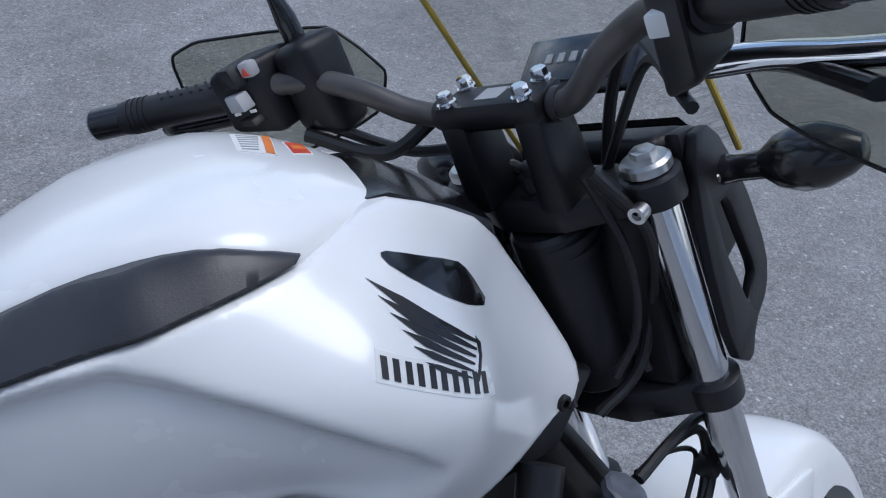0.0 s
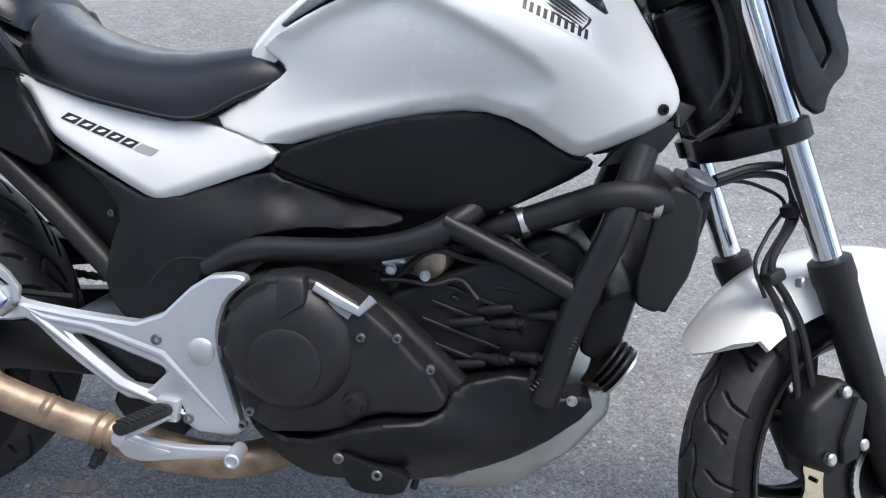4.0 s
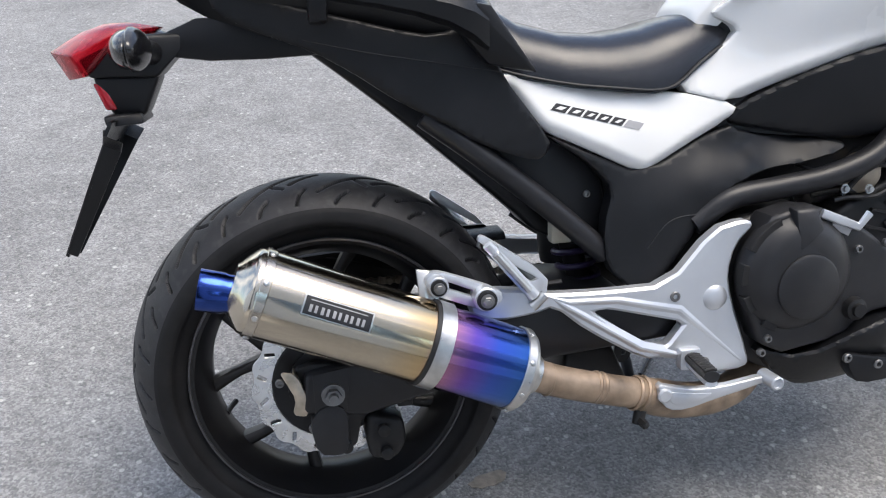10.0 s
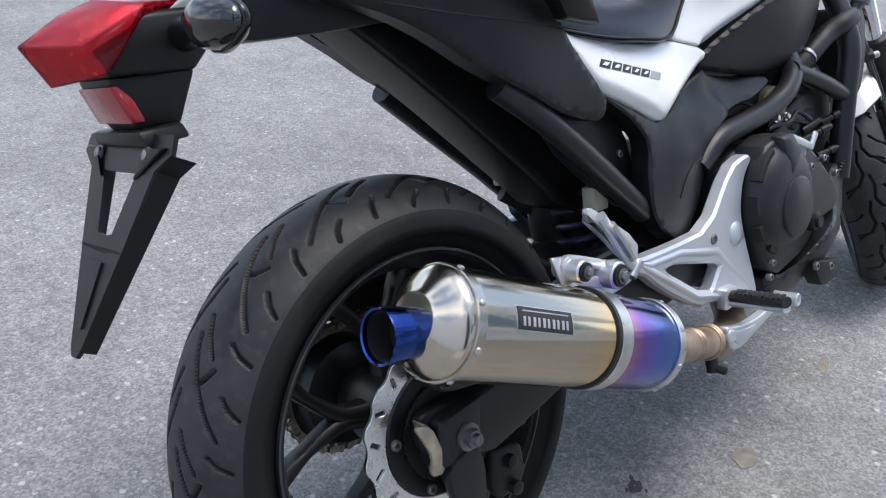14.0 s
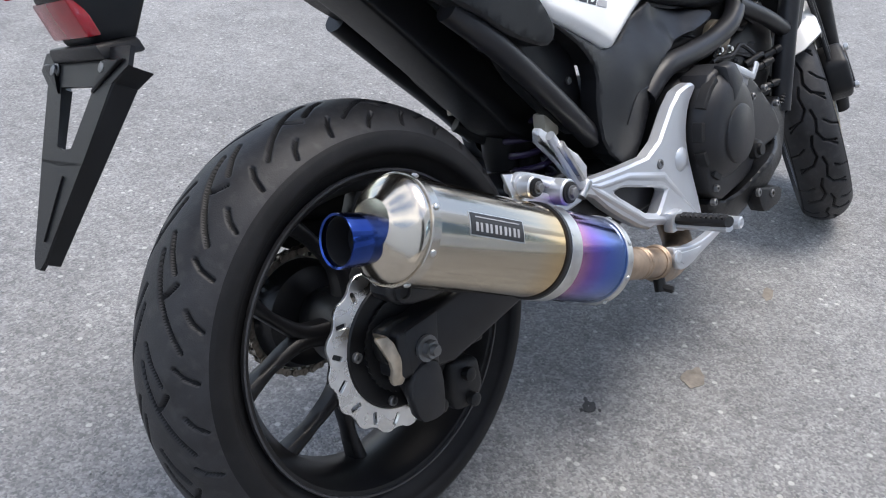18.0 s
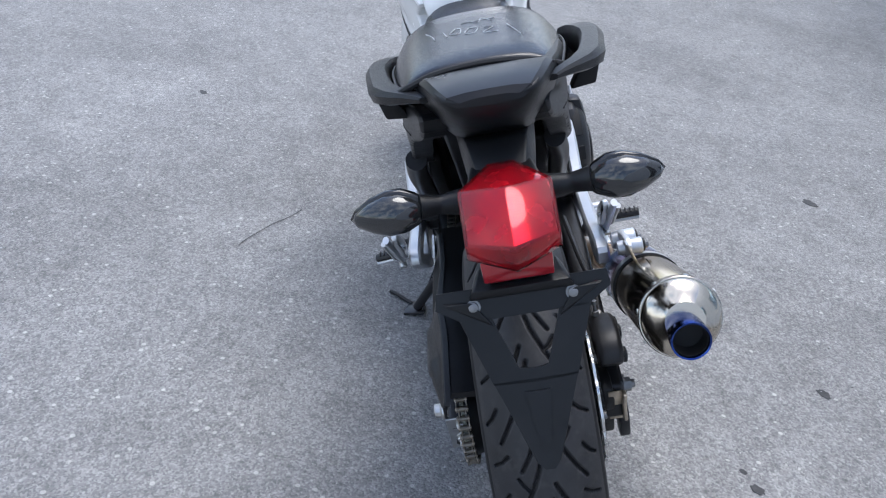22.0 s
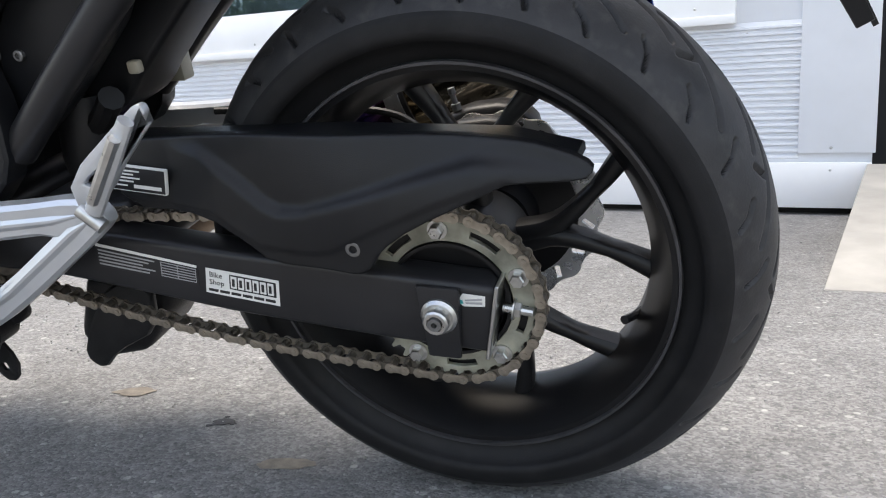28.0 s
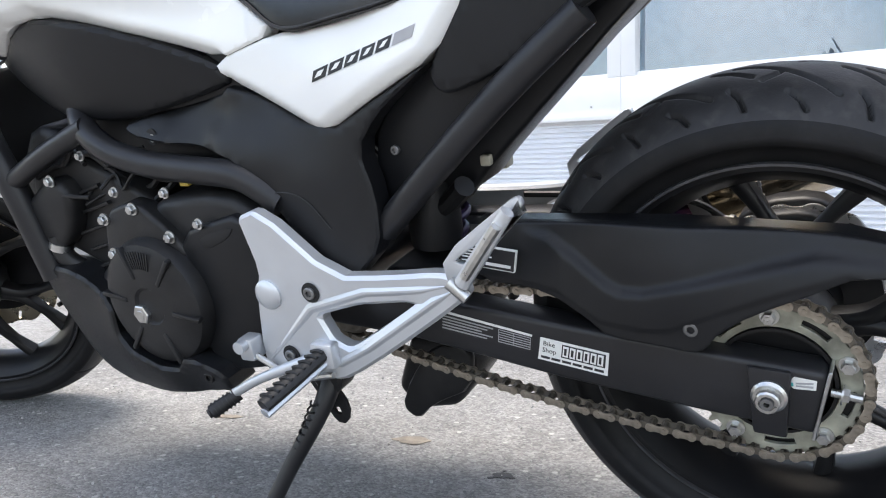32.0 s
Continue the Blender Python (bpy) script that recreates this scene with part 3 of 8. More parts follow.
# ceiling lamps of the showroom
LAMP, ln, ll, lb = nodes_of("ceiling_lamp_glow")
lb.inputs["Emission Color"].default_value, lb.inputs["Emission Strength"].default_value = (0.9, 0.95, 1, 1), 3.0
for lx, ly in ((0.9, -1.2), (0.9, -2.2), (2.4, -1.2), (2.4, -2.2)):
    la = wall_part("ceiling_lamp", box(lx - 0.3, lx + 0.3, ly - 0.3, ly + 0.3, 2.56, 2.597, 0.004), FRAMEW, None, "square white office ceiling lamp, lit")
    tagged(la, category="ceiling lamp", group="showroom ceiling lamps")
    wall_part("diffuser", box(lx - 0.28, lx + 0.28, ly - 0.28, ly + 0.28, 2.55, 2.559, 0.001), LAMP, la)

# doorway beyond the wall's end: a near-black sheet for its shade, and a pale concrete ramp before it
wall_part("doorway_shade", box(WALL_END - 0.9, WALL_END - 0.01, -0.55, -0.45, 0, 4.2, 0), DARK, None, "near-black sheet painted as the shade in the doorway", "structure")
wall_part("wall_far", box(-14, WALL_END - 0.9, -0.3, 0.0, 0, 4.2, 0.002), WALL, None, "white metal siding wall", "structure")
ramp = hull([(-0.49, -1.16, -0.01), (-0.49, -1.16, 0.004), (-0.76, -2.45, -0.01), (-0.76, -2.45, 0.198), (-1.9, -1.05, -0.01), (-1.9, -1.05, 0.004), (-2.05, -2.3, -0.01), (-2.05, -2.3, 0.198)], 0.006)
tagged(part("ramp", ramp, CONCRETE), "rough pale concrete ramp before the doorway", kind="structure")

# more marks on the asphalt: rust-coloured patches, dark spots, a long thin crack
for sx, sy, rx, ry in ((0.69, -0.172, 0.035, 0.02), (0.29, 0.032, 0.04, 0.018), (1.12, -0.13, 0.03, 0.012)):
    stain("rust_stain", sx, sy, rx, ry, 15, RUST, "faint rust-brown stain on the asphalt")
for sx, sy, rx in ((0.033, -0.143, 0.017), (0.06, -0.13, 0.007), (0.455, -0.752, 0.02), (2.056, 1.128, 0.02), (1.535, -1.146, 0.03)):
    stain("oil_stain", sx, sy, rx, rx * 0.6, 30, OILSPOT, "small dried black oil spot on the asphalt")
crack_line = [(1.165, 0.622), (1.11, 0.655), (1.07, 0.69), (1.025, 0.718), (0.985, 0.742), (0.95, 0.760), (0.925, 0.768)]
bm = bmesh.new()
last = None
for i, p in enumerate(spline([(x, y, 0.0012) for x, y in crack_line], 6)):
    w = 0.0016 + 0.0016 * abs(noise.noise((p.x * 30, p.y * 30, 1.7)))
    pair = [bm.verts.new((p.x - w * 0.5, p.y - w, 0.0012)), bm.verts.new((p.x + w * 0.5, p.y + w, 0.0012))]
    if last:
        bm.faces.new((last[0], pair[0], pair[1], last[1]))
    last = pair
tagged(part("crack", bm, CRACK), "thin dark crack in the asphalt", kind="structure")


def tree(x, y, h, seed):
    """A broad tree: tapered trunk, limbs, and a ragged crown of many small leaf clumps."""
    rg = random.Random(seed)
    tr = tagged(part("tree", tube([(x, y, -0.05), (x + 0.08, y, h * 0.2), (x - 0.05, y + 0.1, h * 0.42), (x, y, h * 0.75)], [0.24, 0.19, 0.14, 0.04], 10), BARK), "green broad-leaved tree across the yard", "tree", "trees across the yard")
    bm = bmesh.new()
    for k in range(9):
        a = rg.uniform(0, 6.28)
        d = rg.uniform(0.8, 1.9)
        tip = Vector((x + d * math.cos(a), y + d * math.sin(a), h * rg.uniform(0.4, 0.9)))
        part("limb", tube([(x, y, h * rg.uniform(0.25, 0.5)), (Vector((x, y, h * 0.45)) + tip) / 2, tip], [0.07, 0.05, 0.02], 6, 3), BARK, tr)
        for j in range(330):
            c = tip + Vector((rg.gauss(0, 0.55), rg.gauss(0, 0.55), rg.gauss(0, 0.42)))
            u = Vector((rg.gauss(0, 1), rg.gauss(0, 1), rg.gauss(0, 1))).normalized() * rg.uniform(0.06, 0.16)
            v = u.cross(Vector((rg.gauss(0, 1), rg.gauss(0, 1), rg.gauss(0, 1)))).normalized() * rg.uniform(0.04, 0.1)
            bm.faces.new([bm.verts.new(q) for q in (c - u, c + v, c + u, c - v)])
    part("crown", bm, LEAF, tr)


for k, (tx, ty, th) in enumerate(((17.0, 16.5, 4.2), (20.0, 15.5, 5.0), (23.5, 16.0, 4.6), (27.0, 15.0, 5.2))):
    tree(tx, ty, th, 40 + k)

# ---- the motorcycle ----
bike = new("motorcycle")
bike.matrix_world = LEANED
tagged(bike, "white and black naked motorcycle leaning on its side stand", "motorcycle")
AX = Vector((0.0, 0.0, 0.318))
SIDES = (-1, 1)


def tyre_mesh(radius, width, crown, bead, pitches, around, across, grooves, depth):
    """A tyre turned round y at the origin. Grooves are lines of (along, across) in one pitch, pressed into the tread."""
    half = width / 2
    prof = []
    arc = math.asin(min(1, (half * 0.97) / crown))
    n = across
    for k in range(n + 1):
        a = -arc + 2 * arc * k / n
        prof.append((crown * math.sin(a), radius - crown * (1 - math.cos(a)), crown * a))
    ye, re, _ = prof[-1]
    wall = [(half, re - 0.012), (half * 0.985, re - 0.022), (half * 0.93, (re + bead) / 2), (half * 0.83, bead + 0.014), (half * 0.745, bead + 0.005), (half * 0.70, bead - 0.004)]
    full = [(-y, r, None) for y, r in wall[::-1]] + prof + [(y, r, None) for y, r in wall]
    pitch = 2 * math.pi * radius / pitches
    lines = []
    for g in grooves:
        for s in (-1, 1):
            for shift in (-1, 0, 1):
                off = pitch * (shift + (0.5 if s > 0 else 0))
                lines.append(np.array([(u * pitch + off, s * v) for u, v in g]))
    a = np.concatenate([l[:-1] for l in lines])
    b = np.concatenate([l[1:] for l in lines])
    per = around // pitches
    us = np.arange(per) / per * pitch
    vs = np.array([p[2] for p in prof])
    gu, gv = np.meshgrid(us, vs, indexing="ij")
    pt = np.stack([gu, gv], -1)[:, :, None, :]
    d = b - a
    t = np.clip(((pt - a) * d).sum(-1) / (d * d).sum(-1), 0, 1)
    dist = np.linalg.norm(a + t[..., None] * d - pt, axis=-1).min(-1)
    press = depth * np.clip(1.72 - dist / 0.0021, 0, 1)
    verts, total = [], per * pitches
    w0 = len(wall)
    for i in range(total):
        ang = 2 * math.pi * i / total
        c, s_ = math.cos(ang), math.sin(ang)
        row = press[i % per]
        for k, (y, r, v) in enumerate(full):
            if v is not None:
                r = r - row[k - w0]
            verts.append((r * c, y, r * s_))
    m = len(full)
    faces = [(i * m + k, i * m + k + 1, ((i + 1) % total) * m + k + 1, ((i + 1) % total) * m + k) for i in range(total) for k in range(m - 1)]
    me = bpy.data.meshes.new("tyre")
    me.from_pydata(verts, [], faces)
    worn = arc * crown * 0.93
    for p in me.polygons:
        p.use_smooth = True
        i, k = divmod(p.index, m - 1)
        v = full[k][2]
        # groove floors take the darker rubber, which paints the shade inside them
        p.material_index = int(v is not None and abs(v) < worn and press[i % per][k - w0] < depth * 0.8)
    me.materials.append(RUBBER)
    me.materials.append(TREAD)
    return me


def wheel(name, at, radius, width, rim_w, turn, label, grooves, pitches, spin=0.0, legs=5):
    """A wheel turned round its own y axis, placed by the matrix turn: hub, rim, split spokes and tyre."""
    m = turn @ Matrix.Translation(at) @ Matrix.Rotation(radians(spin), 4, "Y")
    hub = part(name, move(lathe([(-0.075, 0.02), (-0.072, 0.036), (-0.045, 0.046), (-0.03, 0.058), (0.03, 0.058), (0.05, 0.05), (0.072, 0.045), (0.075, 0.02)]), m), RIM, bike, label)
    r0, h = 0.214, rim_w / 2
    prof = [(-h, r0 + 0.012), (-h + 0.004, r0 + 0.012), (-h + 0.008, r0 + 0.004), (-h * 0.6, r0 - 0.004), (-h * 0.3, r0 - 0.012), (h * 0.3, r0 - 0.012), (h * 0.6, r0 - 0.004), (h - 0.008, r0 + 0.004), (h - 0.004, r0 + 0.012), (h, r0 + 0.012),
            (h - 0.001, r0 + 0.004), (h * 0.8, r0 - 0.004), (h * 0.3, r0 - 0.020), (-h * 0.3, r0 - 0.020), (-h * 0.8, r0 - 0.004), (-h + 0.001, r0 + 0.004)]
    part("rim", move(lathe(prof, seg=96, closed=True), m), RIM, hub)
    for sd in (-1, 1):
        part("rim_lip", move(lathe([(sd * (h - 0.001), r0 + 0.0095), (sd * (h + 0.004), r0 + 0.0105), (sd * (h + 0.004), r0 + 0.0135), (sd * (h - 0.001), r0 + 0.0145)], seg=96, closed=True), m), RIMEDGE, hub)
    for k in range(legs):
        a = 2 * math.pi * k / legs
        for s in (-1, 1):
            p0 = Vector((0.045 * math.cos(a + s * 0.10), 0, 0.045 * math.sin(a + s * 0.10)))
            p1 = Vector((0.096 * math.cos(a + s * 0.07), 0, 0.096 * math.sin(a + s * 0.07)))
            p2 = Vector((0.150 * math.cos(a + s * 0.23), 0, 0.150 * math.sin(a + s * 0.23)))
            p3 = Vector((0.199 * math.cos(a + s * 0.34), 0, 0.199 * math.sin(a + s * 0.34)))
            sp = tube([p0, p1, p2, p3], [0.015, 0.0115, 0.0085, 0.0125], 12, 5, True, 1.0)
            for v in sp.verts:
                v.co.y = math.copysign(abs(v.co.y / 0.012) ** 0.6 * 0.012, v.co.y) * 1.45
            part("spoke", move(sp, m), RIM, hub)
    ty = new("tyre", tyre_mesh(radius, width, width * 0.56, r0 + 0.013, pitches, pitches * 90, 110, grooves, 0.007))
    ty.parent = hub
    ty.matrix_local = m
    vd = Vector((math.cos(radians(203)), 0, math.sin(radians(203))))
    q = part("valve", move(tube([vd * 0.197 + Vector((0, 0.002, 0)), vd * 0.189 + Vector((0, 0.018, 0)), vd * 0.180 + Vector((0, 0.034, 0))], [0.006, 0.0045, 0.005], 10), turn @ Matrix.Translation(at)), SOFTK, hub, "black rubber tyre valve")
    return hub


REAR_TREAD = [[(-0.05, 0.004), (0.12, 0.010), (0.36, 0.024), (0.62, 0.044), (0.80, 0.060)], [(0.36, 0.024), (0.30, 0.033), (0.21, 0.041)], [(0.78, 0.010), (0.95, 0.020), (1.12, 0.034)], [(0.42, 0.060), (0.52, 0.070), (0.58, 0.082)], [(0.95, 0.052), (1.03, 0.064), (1.08, 0.080)]]
rear_wheel = wheel("rear_wheel", AX + Vector((0.006, -0.015, -0.001)), 0.319, 0.170, 0.134, Matrix.Identity(4), "black cast rear wheel with split spokes and worn tyre", REAR_TREAD, 15, -23)

# brake disc and its caliper on the right, sprocket and chain on the left
def wavy_disc(r_out, r_in, waves, y, thick, material, parent, at, turn=Matrix.Identity(4), slots=12):
    out = [(r_out * (1 + 0.022 * (1 if (k // 2) % 2 else -1)) * math.cos(2 * math.pi * k / (waves * 4)), r_out * (1 + 0.022 * (1 if (k // 2) % 2 else -1)) * math.sin(2 * math.pi * k / (waves * 4))) for k in range(waves * 4)]
    inn = [(r_in * math.cos(2 * math.pi * k / 40), r_in * math.sin(2 * math.pi * k / 40)) for k in range(40)]
    holes = []
    rm = (r_out + r_in) / 2
    for k in range(slots):
        a = 2 * math.pi * k / slots
        c, s = math.cos(a), math.sin(a)
        t = 0.5 if k % 2 else -0.4
        ux, uz = math.cos(a + t), math.sin(a + t)
        ln, wd = (r_out - r_in) * 0.27, 0.0032
        holes.append([(rm * c + ux * ln * p - uz * wd * q, rm * s + uz * ln * p + ux * wd * q) for p, q in ((-1, -1), (1, -1), (1, 1), (-1, 1))])
    return part("brake_disc", move(plate(out, y - thick / 2, y + thick / 2, 0.0006, [inn] + holes, 1, 1), turn @ Matrix.Translation(at)), material, parent, "wavy slotted steel brake disc")


wavy_disc(0.122, 0.092, 17, -0.116, 0.005, DISC, rear_wheel, AX, Matrix.Identity(4), 17)
part("disc_carrier", move(lathe([(-0.121, 0.045), (-0.121, 0.090), (-0.113, 0.095), (-0.108, 0.095), (-0.10, 0.05), (-0.07, 0.045)]), Matrix.Translation(AX)), RIM, rear_wheel)
part("sensor_ring", move(plate([(0.066 * (1 + 0.03 * (k % 2)) * math.cos(2 * math.pi * k / 80), 0.066 * (1 + 0.03 * (k % 2)) * math.sin(2 * math.pi * k / 80)) for k in range(80)], -0.126, -0.122, 0, [], 0), Matrix.Translation(AX)), CAST, rear_wheel)
for k in range(5):
    a = 2 * math.pi * k / 5 + 0.5
    socket(AX + Vector((0.080 * math.cos(a), -0.121, 0.080 * math.sin(a))), 0.007, 0.006, (0, -1, 0), rear_wheel, GREYNUT)

SPR = 0.093


def sprocket(n, y, at, parent):
    out = []
    for k in range(n):
        for f, r in ((-0.25, SPR - 0.007), (-0.1, SPR + 0.001), (0.1, SPR + 0.001), (0.25, SPR - 0.007)):
            a = 2 * math.pi * (k + f) / n
            out.append((r * math.cos(a), r * math.sin(a)))
    inn = [(0.0645 * math.cos(2 * math.pi * k / 48), 0.0645 * math.sin(2 * math.pi * k / 48)) for k in range(48)]
    holes = []
    for k in range(5):
        a0 = 2 * math.pi * k / 5 + 0.9
        arc = [a0 + 0.42 * (i / 5 - 0.5) for i in range(6)]
        holes.append([(0.080 * math.cos(a), 0.080 * math.sin(a)) for a in arc] + [(0.0725 * math.cos(a), 0.0725 * math.sin(a)) for a in arc[::-1]])
    return part("sprocket", move(plate(out, y - 0.003, y + 0.003, 0.0006, [inn] + holes, 0, 1), Matrix.Translation(at)), SPROCK, parent, "greasy steel chain sprocket with slots")


CHY = 0.108
sprocket(36, CHY, AX, rear_wheel)
part("sprocket_carrier", move(lathe([(0.06, 0.05), (0.075, 0.075), (0.10, 0.084), (CHY - 0.004, 0.084), (CHY - 0.004, 0.064), (CHY + 0.006, 0.0635), (CHY + 0.006, 0.060), (CHY - 0.012, 0.056), (CHY - 0.012, 0.03)]), Matrix.Translation(AX)), RIM, rear_wheel)
for k in range(5):
    a = 2 * math.pi * k / 5 + 0.27
    hexbolt(AX + Vector((0.0775 * math.cos(a), CHY + 0.003, 0.0775 * math.sin(a))), 0.0075, 0.011, (0, 1, 0), rear_wheel)

# chain: plates and pins, link by link
def chain_link(outer):
    w = 0.0088 if outer else 0.0058
    bms = []
    for s in SIDES:
        lobe = [(0.0081 + 0.0058 * math.cos(radians(g)), 0.0058 * math.sin(radians(g))) for g in range(-130, 131, 26)]
        o = lobe + [(0.0, 0.0040)] + [(-x, -z) for x, z in lobe] + [(0.0, -0.0040)]
        bms.append(plate(o, s * w - 0.0009, s * w + 0.0009, 0.0, [], 0))
    for x in (-0.0081, 0.0081):
        bms.append(lathe([(-w - 0.0022 if outer else -w, 0.0027 if outer else 0.0046), (w + 0.0022 if outer else w, 0.0027 if outer else 0.0046)], (x, 0, 0), (0, 1, 0), 10))
    return merged(*bms)


chain = part("chain", lathe([(CHY - 0.012, 0.033), (CHY - 0.004, 0.040), (CHY + 0.004, 0.040), (CHY + 0.012, 0.033)], (0.555, 0, 0.365), (0, 1, 0), 24), CHAIN, bike, "oiled steel roller drive chain")
FS, FR = Vector((0.555, 0, 0.365)), 0.042
dv = FS - AX
dl = math.hypot(dv.x, dv.z)
base = math.atan2(dv.z, dv.x)
off = math.acos((SPR - FR) / dl)
ta, tb = base + off, base - off
path = []
for k in range(41):
    a = ta + (2 * math.pi - 2 * off) * k / 40
    path.append(AX + Vector((SPR * math.cos(a), 0, SPR * math.sin(a))))
low1 = FS + Vector((FR * math.cos(tb), 0, FR * math.sin(tb)))
sag0 = path[-1]
for k in range(1, 20):
    t = k / 20
    path.append(sag0.lerp(low1, t) - Vector((0, 0, 0.012 * math.sin(math.pi * t))))
for k in range(13):
    a = tb + 2 * off * k / 12
    path.append(FS + Vector((FR * math.cos(a), 0, FR * math.sin(a))))
up0, up1 = path[-1], path[0]
for k in range(1, 20):
    path.append(up0.lerp(up1, k / 20))
path.append(path[0])
seglen = [(b - a).length for a, b in zip(path, path[1:])]
total = sum(seglen)
links = round(total / 0.0162 / 2) * 2
step = total / links


def along(s):
    s %= total
    for a, b, l in zip(path, path[1:], seglen):
        if s <= l:
            return a.lerp(b, s / l)
        s -= l
    return path[-1]


first = {}
for k in range(links):
    p, q = along(k * step), along((k + 1) * step)
    c, d = (p + q) / 2, q - p
    m = Matrix.Translation((c.x, CHY, c.z)) @ Matrix.Rotation(-math.atan2(d.z, d.x), 4, "Y")
    if k % 2 in first:
        share("link", first[k % 2], chain, m)
    else:
        o = part("link", chain_link(k % 2 == 0), CHAIN if k % 2 == 0 else CHAIND, chain)
        o.matrix_local = m
        first[k % 2] = o

# swingarm: two box arms joined ahead of the tyre
swing_l = [(0.60, 0.415), (0.381, 0.399), (0.231, 0.379), (0.092, 0.363), (-0.057, 0.346), (-0.045, 0.272), (0.072, 0.284), (0.239, 0.306), (0.445, 0.342), (0.60, 0.355)]
swing = part("swingarm", plate(swing_l, 0.095, 0.138, 0.008, [], 0, 3), FRAME, bike, "black box-section steel swingarm")
part("right_arm", plate([(0.60, 0.42), (0.35, 0.425), (0.1, 0.375), (-0.04, 0.352), (-0.05, 0.29), (0.05, 0.275), (0.3, 0.33), (0.60, 0.35)], -0.165, -0.12, 0.008, [], 0, 3), FRAME, swing)
part("cross_member", box(0.36, 0.5, -0.13, 0.1, 0.34, 0.42, 0.015, 3), FRAME, swing)
part("pivot", lathe([(-0.17, 0.03), (0.165, 0.03)], (0.60, 0, 0.385), (0, 1, 0), 24), FRAME, swing)
part("end_plate", hull([(-0.060, 0.094, 0.350), (-0.060, 0.141, 0.350), (-0.043, 0.094, 0.268), (-0.043, 0.141, 0.268), (-0.056, 0.094, 0.35), (-0.056, 0.141, 0.35), (-0.039, 0.094, 0.268), (-0.039, 0.141, 0.268)], 0.0008, 1), STEEL, swing, "bright steel end plate of the swingarm")
part("axle_block", hull([(0.022, 0.14, 0.352), (-0.022, 0.14, 0.349), (0.018, 0.14, 0.272), (-0.016, 0.14, 0.27), (0.022, 0.147, 0.352), (-0.022, 0.147, 0.349), (0.018, 0.147, 0.272), (-0.016, 0.147, 0.27)], 0.003), FRAME, swing)
axle_nut = part("axle_nut", merged(lathe([(0, 0.0185), (0.003, 0.0185), (0.006, 0.0155)], (0, 0.147, 0.32), (0, 1, 0), 32), lathe([(0.004, 0.0132), (0.015, 0.0132), (0.017, 0.0115), (0.017, 0.0085), (0.012, 0.0085), (0.012, 0)], (0, 0.147, 0.32), (0, 1, 0), 12)), STEEL, swing, "bright flanged axle nut", 25)
part("axle_bore", lathe([(0.0122, 0.0068), (0.019, 0.0068), (0.019, 0.003), (0.0125, 0.0026), (0.0125, 0)], (0, 0.147, 0.32), (0, 1, 0), 20), GREYNUT, axle_nut)
part("adjuster_bolt", lathe([(0, 0.0045), (0.03, 0.0045)], (-0.056, 0.118, 0.315), (-1, 0, -0.15), 10), STEEL, swing)
hexbolt((-0.066, 0.118, 0.3135), 0.008, 0.008, (-1, 0, -0.15), swing, STEEL, "adjuster_nut")
part("axle_end", merged(lathe([(0, 0.018), (0.005, 0.018)], (0, -0.166, 0.318), (0, -1, 0), 20), lathe([(0.005, 0.0125), (0.015, 0.0125)], (0, -0.166, 0.318), (0, -1, 0), 6), lathe([(0.015, 0.008), (0.022, 0.007)], (0, -0.166, 0.318), (0, -1, 0), 14)), GREYNUT, swing, "axle nut on the brake side")
part("axle_block_right", hull([(0.03, -0.166, 0.36), (-0.03, -0.166, 0.352), (0.02, -0.166, 0.285), (-0.03, -0.166, 0.28), (0.03, -0.16, 0.36), (-0.03, -0.16, 0.352), (0.02, -0.16, 0.285), (-0.03, -0.16, 0.28)], 0.003), FRAME, swing)

# rear caliper with its bracket, heat-stained plate and hose
cal = part("rear_caliper", hull([(x, y, z) for y in (-0.155, -0.095) for x, z in ((0.05, 0.272), (0.108, 0.258), (0.112, 0.215), (0.095, 0.188), (0.052, 0.192), (0.046, 0.23))], 0.012, 3), CAST, bike, "black rear brake caliper below the axle")
part("bracket", plate([(0.06, 0.352), (-0.05, 0.366), (-0.06, 0.325), (-0.03, 0.285), (-0.008, 0.215), (0.03, 0.207), (0.045, 0.27), (0.11, 0.28), (0.115, 0.33)], -0.145, -0.126, 0.004), CAST, cal)
part("torque_plate", plate([(-0.020, 0.300), (0.012, 0.300), (0.022, 0.275), (0.018, 0.222), (0.004, 0.214), (-0.030, 0.220), (-0.040, 0.275)], -0.170, -0.152, 0.004), CASTG, cal)
HEATED = surf("heat_stained_steel", (0.46, 0.40, 0.32), 0.34, 0.8, 0, 0.45, 34, 0.1, 300)
part("heat_plate", merged(plate([(-0.078, 0.362), (-0.052, 0.356), (-0.036, 0.306), (-0.042, 0.284), (-0.064, 0.290), (-0.056, 0.314), (-0.070, 0.345)], -0.164, -0.157, 0.003, [], 1, 2), plate([(-0.054, 0.356), (-0.036, 0.306), (-0.042, 0.284), (-0.046, 0.284), (-0.042, 0.306), (-0.060, 0.356)], -0.160, -0.135, 0.002)), HEATED, cal, "heat-stained bare steel plate")
caliper_body = [(-0.045, 0.428), (-0.015, 0.446), (0.045, 0.440), (0.085, 0.415), (0.078, 0.382), (0.030, 0.376), (-0.022, 0.384), (-0.050, 0.404)]
part("upper_body", plate(caliper_body, -0.170, -0.128, 0.012, [], 1, 3), CASTG, cal, "dusty dark brake caliper body")
part("inner_body", plate([(x * 0.92 + 0.002, z * 0.94 + 0.024) for x, z in caliper_body], -0.110, -0.080, 0.010, [], 1, 3), CAST, cal)
